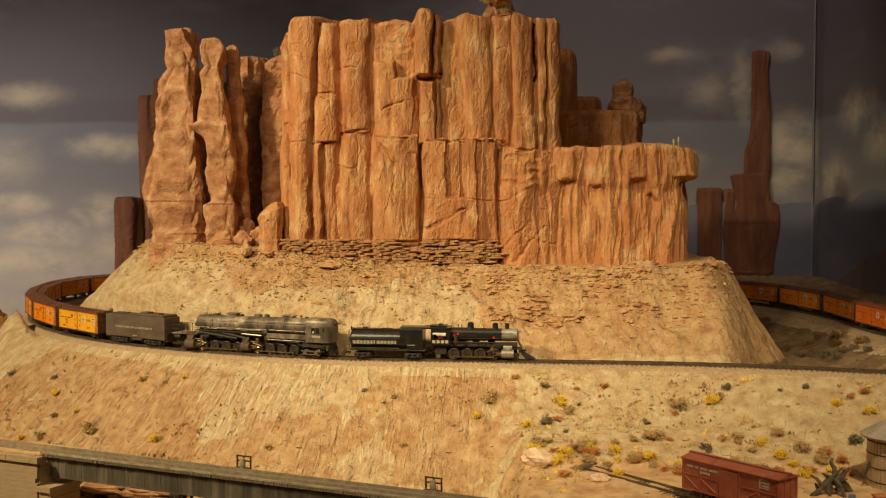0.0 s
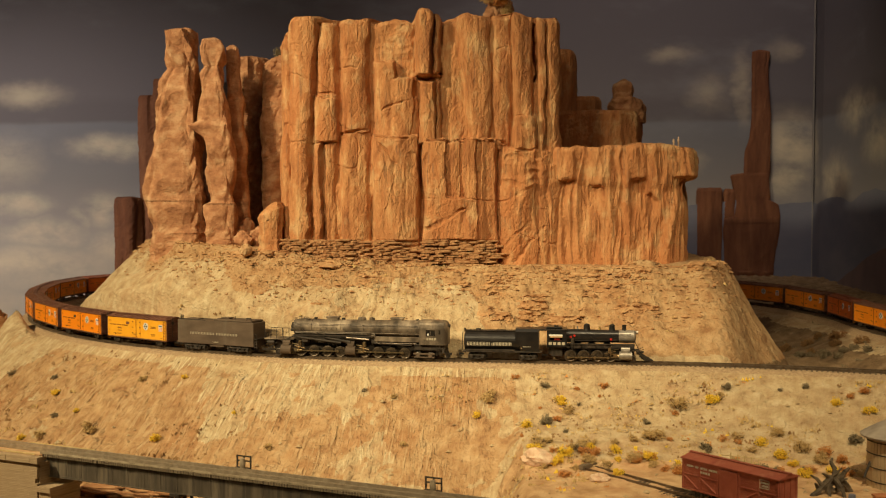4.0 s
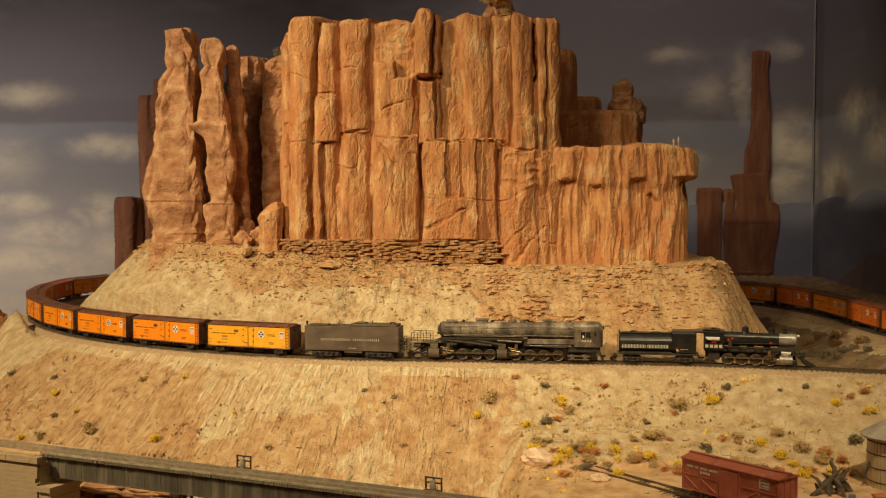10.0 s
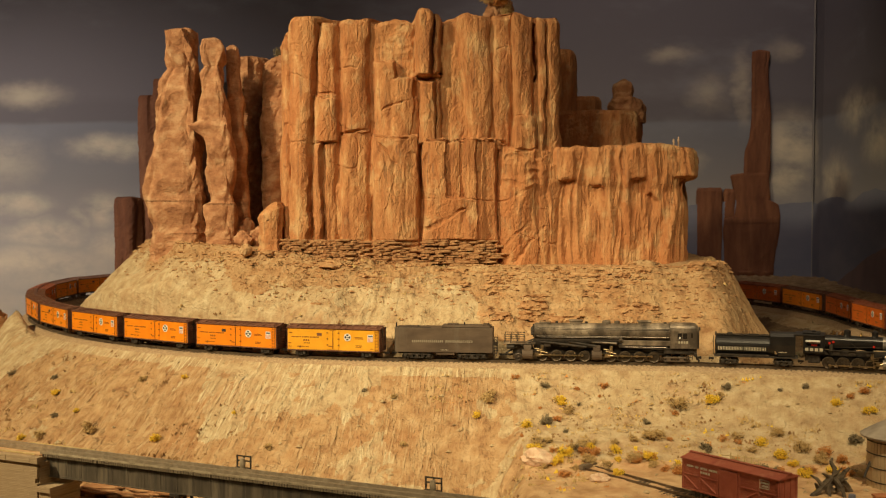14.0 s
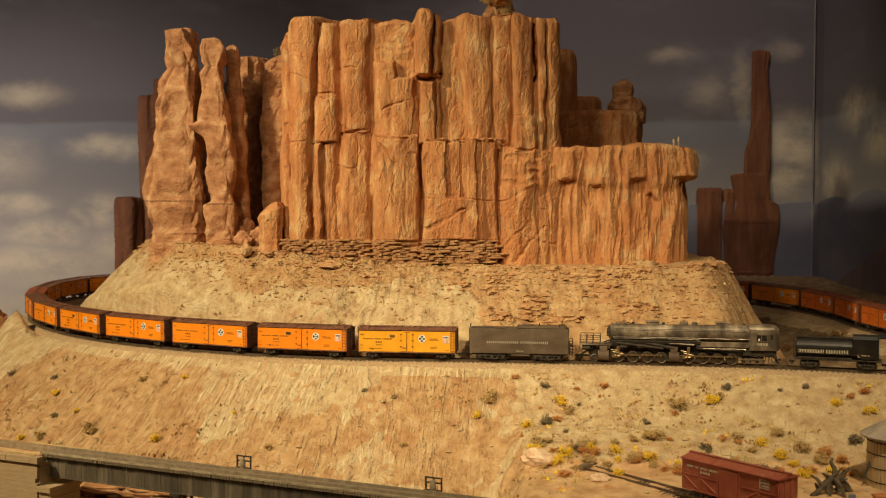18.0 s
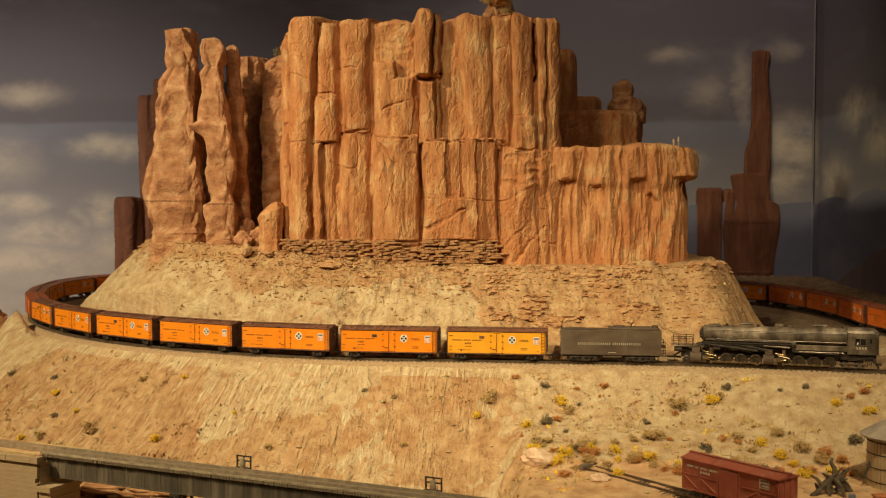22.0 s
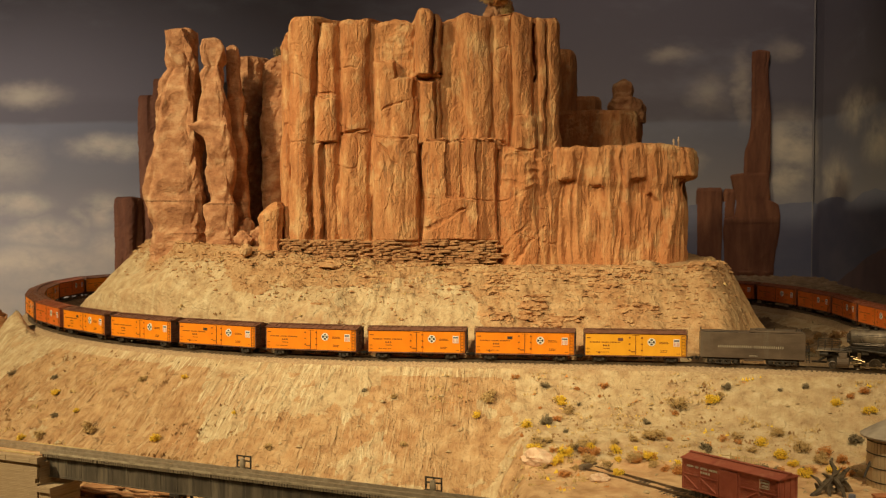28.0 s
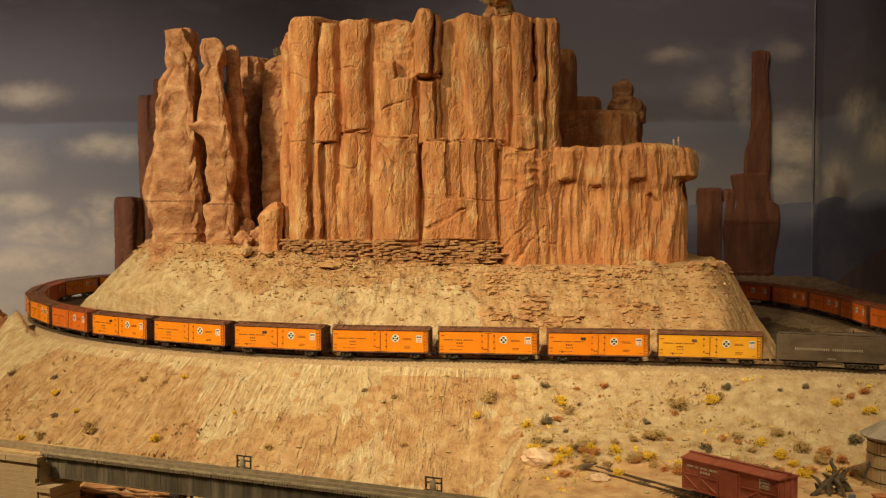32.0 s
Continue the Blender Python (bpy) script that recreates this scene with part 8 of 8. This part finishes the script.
for a in (0.285, 0.52):
    bm = box(B(), a - 0.007, a + 0.007, -0.0150, 0.0150, -0.0385, -0.0337, 0.0005)
    for s in (-1, 1):
        for x in (-0.005, 0.005):
            rod(bm, (a + x, s * 0.0115, -0.038), (a + x * 2.4, s * 0.020, -0.20), 0.0022, 6)
        rod(bm, (a - 0.006, s * 0.0125, -0.05), (a + 0.010, s * 0.0180, -0.12), 0.0010, 5)
        rod(bm, (a + 0.006, s * 0.0125, -0.05), (a - 0.010, s * 0.0180, -0.12), 0.0010, 5)
    rod(bm, (a, -0.014, -0.05), (a, 0.018, -0.12), 0.0012, 5)
    part("steel_bent", bm, M_BLACK, bridge, "black steel support tower")

abut = thing("masonry_abutment", "pale cut-stone abutment with a projecting cap", "abutment", LINE_B)
part("core", box(B(), -0.44, 0.0860, -0.0300, 0.0300, -0.20, -0.0125), M_STONE, abut)
part("fill", box(B(), -0.44, 0.0840, -0.0270, 0.0270, -0.0125, -0.0052), M_SOIL, abut, "red-brown soil under the track")
stone = box(B(), -0.5, 0.5, -0.5, 0.5, -0.5, 0.5, 0.012)
me = bpy.data.meshes.new("stone")
stone.to_mesh(me)
stone.free()
me.materials.append(M_BLOCK)


def block(parent, x0, x1, y0, y1, z0, z1):
    ob = new("stone", me_stone)
    ob.parent, ob.location, ob.scale = parent, ((x0 + x1) / 2, (y0 + y1) / 2, (z0 + z1) / 2), (x1 - x0, y1 - y0, z1 - z0)
    return ob


me_stone = me
for row in range(14):
    z1 = -0.0135 - row * 0.0062
    x = -0.105 + (row % 2) * 0.006
    while x < 0.0860:
        w = rng.uniform(0.022, 0.050)
        xe = min(x + w, 0.0885)
        if xe - x > 0.003:
            block(abut, x, xe, -0.0330 + rng.uniform(-0.0003, 0.0003), -0.0290, z1 - 0.0061, z1)
        x += w
    block(abut, 0.0850, 0.0895 + rng.uniform(-0.0003, 0.0003), -0.0290, 0.0300, z1 - 0.0061, z1)
x = -0.44
while x < 0.0900:
    w = rng.uniform(0.030, 0.045)
    ob = block(abut, x, min(x + w, 0.0930) - 0.0006, -0.0365, -0.0250, -0.0130, -0.0052)
    ob.name = "cap_stone"
    x += w
for row in range(8):
    block(abut, 0.0895, 0.1080 + rng.uniform(-0.001, 0.001), -0.0310, 0.020, -0.0480 - row * 0.0080 - 0.0079, -0.0480 - row * 0.0080)
ob = block(abut, 0.0890, 0.1110, -0.0350, 0.022, -0.0480, -0.0415)
ob.name = "cap_stone"
part("timber_edge", box(B(), -0.42, 0.0780, -0.0256, -0.0242, -0.0052, -0.0030, 0.0002), M_FRESHWOOD, abut, "pale yellow timber edging")
part("timber_edge", box(B(), 0.02, 0.1300, 0.0250, 0.0264, -0.0060, -0.0036, 0.0002), M_FRESHWOOD, abut)

# ---------------------------------------------------------------- foreground: siding, box car, water tank, scrub fence
SIDE = Matrix.Translation((0.316, 1.207, -0.0985)) @ Matrix.Rotation(math.atan2(-0.797, 0.603), 4, "Z")
siding = thing("siding_track", "short siding half buried in red-brown soil", "railway track", SIDE, kind="structure")
for y in (-0.0083, 0.0083):
    part("rail", box(B(), -0.225, 0.40, y - 0.0007, y + 0.0007, -0.0030, 0.0), M_RAIL, siding)
bm = B()
for i in range(90):
    box(bm, -0.222 + i * 0.0068, -0.222 + i * 0.0068 + 0.0026, -0.0142, 0.0142, -0.0060, -0.0030)
part("ties", bm, M_TIE, siding)["kind"] = "stuff"
part("bumper", box(B(), -0.230, -0.224, -0.0130, 0.0130, -0.0030, 0.0030, 0.0004), M_TIE, siding, "dark timber stop across the rails")


M_BOXRED = material("oxide_red_boxcar_paint", [(0.35, (0.25, 0.062, 0.038)), (0.65, (0.35, 0.105, 0.063))], scale=(50, 50, 50), rough=0.7, spots=((0.42, 0.19, 0.12), 40, 0.55, 0.5), bump=0.00015, bump_scale=700, bump_stretch=(0.03, 0.03, 1))
bc = thing("boxcar", "oxide red wooden boxcar with cream lettering bars on the siding", "railway car", SIDE)
part("body", box(B(), -0.0625, 0.0625, -0.0150, 0.0150, 0.0090, 0.0420), M_BOXRED, bc)
for s in (-1, 1):
    y0, y1 = sorted((s * 0.0148, s * 0.0162))
    for z0, z1 in ((0.0090, 0.0108), (0.0255, 0.0268), (0.0405, 0.0422)):
        part("side_rail", box(B(), -0.0635, 0.0635, y0, y1, z0, z1, 0.0002), M_BOXRED, bc)
    for i, x in enumerate((-0.0625, -0.0390, -0.0140, 0.0140, 0.0390, 0.0625)):
        part("side_post", box(B(), x - 0.0011, x + 0.0011, y0, y1, 0.0108, 0.0405, 0.0002), M_BOXRED, bc)
    for x0, x1 in ((-0.0600, -0.0410), (-0.0370, -0.0160), (0.0370, 0.0160), (0.0600, 0.0410)):
        ym = (y0 + y1) / 2
        part("diagonal_brace", rod(B(), (x0, ym, 0.0240), (x1, ym, 0.0120), 0.0010, 4), M_BOXRED, bc)
    part("door", box(B(), -0.0120, 0.0120, min(s * 0.0150, s * 0.0168), max(s * 0.0150, s * 0.0168), 0.0110, 0.0395, 0.0003), M_BOXRED, bc)
    for k in range(9):
        part("board", box(B(), -0.0620, 0.0620, min(s * 0.0150, s * 0.0153), max(s * 0.0150, s * 0.0153), 0.0112 + k * 0.0033, 0.0112 + k * 0.0033 + 0.0028), M_BOXRED, bc)
    end = part("end", box(B(), min(s * 0.0625, s * 0.0634), max(s * 0.0625, s * 0.0634), -0.0150, 0.0150, 0.0090, 0.0440), M_BOXRED, bc)
    for y in (-0.0140, -0.005, 0.005, 0.0140):
        part("end_post", box(B(), min(s * 0.0630, s * 0.0645), max(s * 0.0630, s * 0.0645), y - 0.0010, y + 0.0010, 0.0090, 0.0430), M_BOXRED, bc)
    truck(bc, s * 0.0430)
    coupler(bc, s * 0.0634, s)
bm = B()
pr = [(-0.0172, 0.0424), (-0.0172, 0.0432), (0.0, 0.0472), (0.0172, 0.0432), (0.0172, 0.0424)]
a_ = [bm.verts.new((-0.0655, y, z)) for y, z in pr]
b_ = [bm.verts.new((0.0655, y, z)) for y, z in pr]
for i in range(len(pr)):
    j = (i + 1) % len(pr)
    bm.faces.new((a_[i], a_[j], b_[j], b_[i]))
bm.faces.new(a_[::-1])
bm.faces.new(b_)
roof = part("roof", bm, M_BOXRED, bc)
part("running_board", box(B(), -0.0665, 0.0665, -0.0026, 0.0026, 0.0474, 0.0482), M_BOXRED, roof)
bm = B()
bars(bm, -0.0570, 0.0345, 0.0022, (4, 7, 8), 0.0024, -0.0158)
bars(bm, -0.0380, 0.0300, 0.0022, (4,), 0.0034, -0.0158)
part("lettering", bm, M_CREAM, bc, "cream lettering bars")
bm = box(B(), 0.0400, 0.0520, -0.0158, -0.0154, 0.0300, 0.0308)
box(bm, 0.0400, 0.0520, -0.0158, -0.0154, 0.0385, 0.0392)
box(bm, 0.0400, 0.0407, -0.0158, -0.0154, 0.0300, 0.0392)
box(bm, 0.0513, 0.0520, -0.0158, -0.0154, 0.0300, 0.0392)
bars(bm, 0.0415, 0.0350, 0.0020, (5,), 0.0019, -0.0158)
bars(bm, 0.0430, 0.0318, 0.0020, (4,), 0.0019, -0.0158)
part("herald_frame", bm, M_CREAM, bc, "cream framed panel")
part("underframe", box(B(), -0.060, 0.060, -0.0020, 0.0020, 0.0060, 0.0090), M_BLACK, bc)

M_STAVE = material("weathered_tan_staves", [(0.32, (0.360, 0.252, 0.144)), (0.5, (0.540, 0.408, 0.240)), (0.68, (0.696, 0.552, 0.348))], scale=(60, 60, 12), rough=0.9)
M_ROOFGREY = material("grey_tar_paper_roof", [(0.32, (0.263, 0.226, 0.183)), (0.68, (0.425, 0.366, 0.295))], scale=(40, 40, 40), rough=0.9)
tank = thing("water_tank", "tan wooden stave water tank with a grey conical roof", "water tank", Matrix.Translation((0.532, 1.312, -0.1045)))
lathe_tub = lathe(B(), [(0.0, 0.0355), (0.060, 0.0345)], "z", seg=36)
part("tub", lathe_tub, M_STAVE, tank)
stv = box(B(), -0.0020, 0.0020, -0.0008, 0.0008, 0.0, 0.0600, 0.0002)
me = bpy.data.meshes.new("stave")
stv.to_mesh(me)
stv.free()
me.materials.append(M_STAVE)
for i in range(48):
    w = 2 * math.pi * i / 48
    ob = new("stave", me)
    ob.parent, ob.location, ob.rotation_euler = tank, (0.0358 * math.cos(w), 0.0358 * math.sin(w), 0), (0, 0, w + math.pi / 2)
for z in (0.008, 0.024, 0.040, 0.054):
    part("hoop", lathe(B(), [(z, 0.0362), (z, 0.0372), (z + 0.0012, 0.0372), (z + 0.0012, 0.0362)], "z", seg=36), M_BLACK, tank)
part("roof", lathe(B(), [(0.0590, 0.0440), (0.0610, 0.0445), (0.0700, 0.0300), (0.0830, 0.0060), (0.0850, 0.0015)], "z", seg=28), M_ROOFGREY, tank, "grey conical roof")
part("spout", rod(B(), (-0.036, -0.004, 0.030), (-0.046, -0.012, 0.014), 0.0014, 8), M_BLACK, tank)

fence = thing("pole_fence", "thin pale pole fence among the scrub", "fence")
for i in range(5):
    x, y = 0.355 + i * 0.0075, 1.392 - i * 0.004
    z = float(ground_height(np.array([x]), np.array([y]))[0])
    part("post", rod(B(), (x, y, z - 0.003), (x + 0.0004, y, z + 0.0145), 0.0008, 6), M_FRESHWOOD, fence)
part("pole", rod(B(), (0.345, 1.397, -0.0865), (0.392, 1.373, -0.0868), 0.0006, 6), M_FRESHWOOD, fence)

M_DEADWOOD = material("grey_dead_wood", [(0.32, (0.055, 0.042, 0.03)), (0.5, (0.10, 0.077, 0.052)), (0.68, (0.17, 0.13, 0.085))], scale=(120, 120, 120), rough=0.9, bump=0.0006, bump_scale=500)
dead = thing("dead_tree", "fallen grey dead tree with arching limbs", "dead tree", Matrix.Translation((0.437, 1.272, -0.1045)))


def limb(pts, r0, r1, name="limb"):
    bm = B()
    k = len(pts) - 1
    for i in range(k):
        rod(bm, pts[i], pts[i + 1], r0 + (r1 - r0) * i / k, 7, r0 + (r1 - r0) * (i + 1) / k)
    return part(name, bm, M_DEADWOOD, dead)


limb([(-0.024, -0.010, 0.001), (-0.016, -0.008, 0.006), (-0.006, -0.004, 0.015), (0.002, 0, 0.020), (0.010, 0.004, 0.018), (0.020, 0.008, 0.010), (0.026, 0.010, 0.001)], 0.0030, 0.0048, "trunk")
limb([(-0.002, -0.002, 0.018), (-0.004, -0.006, 0.010), (-0.003, -0.010, 0.0)], 0.0032, 0.0022)
limb([(0.006, 0.002, 0.019), (0.008, 0.006, 0.028), (0.004, 0.010, 0.036), (0.007, 0.012, 0.040)], 0.0036, 0.0012)
limb([(0.012, 0.004, 0.017), (0.018, 0.004, 0.026), (0.024, 0.006, 0.030)], 0.0036, 0.0014)
limb([(-0.010, -0.006, 0.012), (-0.016, -0.004, 0.020), (-0.022, 0.0, 0.023)], 0.0028, 0.0010)
limb([(0.004, -0.002, 0.020), (0.010, -0.010, 0.012), (0.012, -0.016, 0.0)], 0.0030, 0.0020)
limb_rng = random.Random(17)
for _ in range(16):
    a, b = limb_rng.uniform(-0.016, 0.020), limb_rng.uniform(-2.6, 2.6)
    lift, reach = limb_rng.uniform(-0.012, 0.014), limb_rng.uniform(0.008, 0.018)
    z = 0.018 - 0.45 * abs(a - 0.003)
    limb([(a, 0.3 * a, z), (a + 0.6 * reach * math.sin(b), 0.3 * a - 0.5 * reach * math.cos(b), max(0.001, z + 0.7 * lift)), (a + reach * math.sin(b), 0.3 * a - reach * math.cos(b), max(0.0, z + lift))], 0.0024, 0.0008)

M_ORANGEWALL = material("orange_brick_wall", [(0.35, (0.36, 0.13, 0.05)), (0.65, (0.48, 0.20, 0.085))], scale=(80, 80, 80), rough=0.9)
low = thing("low_wall", "low orange brick wall heaped with dark scrap", "wall", Matrix.Translation((0.520, 1.200, -0.106)))
part("wall", box(B(), -0.060, 0.08, -0.005, 0.005, 0.0, 0.0190, 0.0006), M_ORANGEWALL, low)
part("coping", box(B(), -0.061, 0.081, -0.006, 0.006, 0.0190, 0.0215, 0.0005), M_ORANGEWALL, low)
boulder("scrap_heap", 0.502, 1.225, -0.094, (0.016, 0.012, 0.018), M_BLACK, "dark heap behind the low wall", 9)
part_barrel = part("barrel", lathe(B(), [(0.0, 0.0036), (0.003, 0.0042), (0.008, 0.0042), (0.011, 0.0036)], "z", seg=14), M_BLUEGREY, None)
part_barrel.location = (0.449, 1.235, -0.1045)
tagged(part_barrel, "small blue-grey barrel on the ground", "barrel")

# two tiny painted pegs and a few shrubs on the mesa
M_PEG = material("pale_peg_paint", [(0.35, (0.60, 0.42, 0.28)), (0.65, (0.72, 0.55, 0.40))], scale=(200, 200, 200), rough=0.7)
for x, y, h in ((0.381, 1.885, 0.013), (0.390, 1.890, 0.016)):
    bm = lathe(B(), [(0.0, 0.0012), (h * 0.5, 0.0016), (h * 0.72, 0.0018), (h * 0.80, 0.0008), (h * 0.86, 0.0013), (h, 0.0008)], "z", seg=8)
    ob = part("figurine", bm, M_PEG, None)
    ob.location = (x, y, 0.3165)
    tagged(ob, "tiny pale peg figurine on the cliff edge", "figurine")
for x, y, z, r in ((-0.300, 2.10, 0.487, 0.012), (-0.288, 2.08, 0.487, 0.009)):
    ob = thing("desert_bush", "dark shrub on top of the rear rock", "bush", Matrix.Translation((x, y, z)), "desert scrub")
    c = new("foliage", foliage_mesh("foliage", int(x * -1000), M_DARK_LEAF))
    c.parent, c.scale = ob, (r, r, r * 1.6)
for i, (x, y, z, r, m_) in enumerate(((0.078, 2.03, 0.575, 0.016, M_OLIVE_LEAF), (0.100, 2.02, 0.570, 0.018, M_RUST_LEAF), (0.115, 2.03, 0.555, 0.015, M_OLIVE_LEAF))):
    ob = thing("desert_bush", "olive and rust shrub on the cap rock", "bush", Matrix.Translation((x, y, z)), "desert scrub")
    c = new("foliage", foliage_mesh("foliage", 300 + i, m_))
    c.parent, c.scale = ob, (r, r, r * 1.3)


def motions():
    """The train along its track, its wheels rolling and the side rods following the cranks."""
    t_all, s_all = [t for t, _ in TRAIN_S], [s for _, s in TRAIN_S]
    for ob, off, half in MOVERS:
        walk(ob, [(t, on_track(s + off, half)) for t, s in TRAIN_S])
        for w in ob.children_recursive:
            if "roll" not in w:
                continue
            r = w["roll"]
            total = s_all[0] - s_all[-1]
            n = int(total / (r * 1.25)) + 1
            rows = []
            home = w.location.copy()
            for i in range(n + 1):
                s = s_all[0] - total * i / n
                t = float(np.interp(-s, [-v for v in s_all], t_all))
                a = total * i / n / r
                if "crank" in w:
                    k = w["crank"]
                    rows.append((t, Matrix.Translation((home.x - k * math.sin(a), home.y, r - k * math.cos(a)))))
                else:
                    rows.append((t, Matrix.Translation(home) @ Matrix.Rotation(a, 4, "Y")))
            walk(w, rows)


motions()
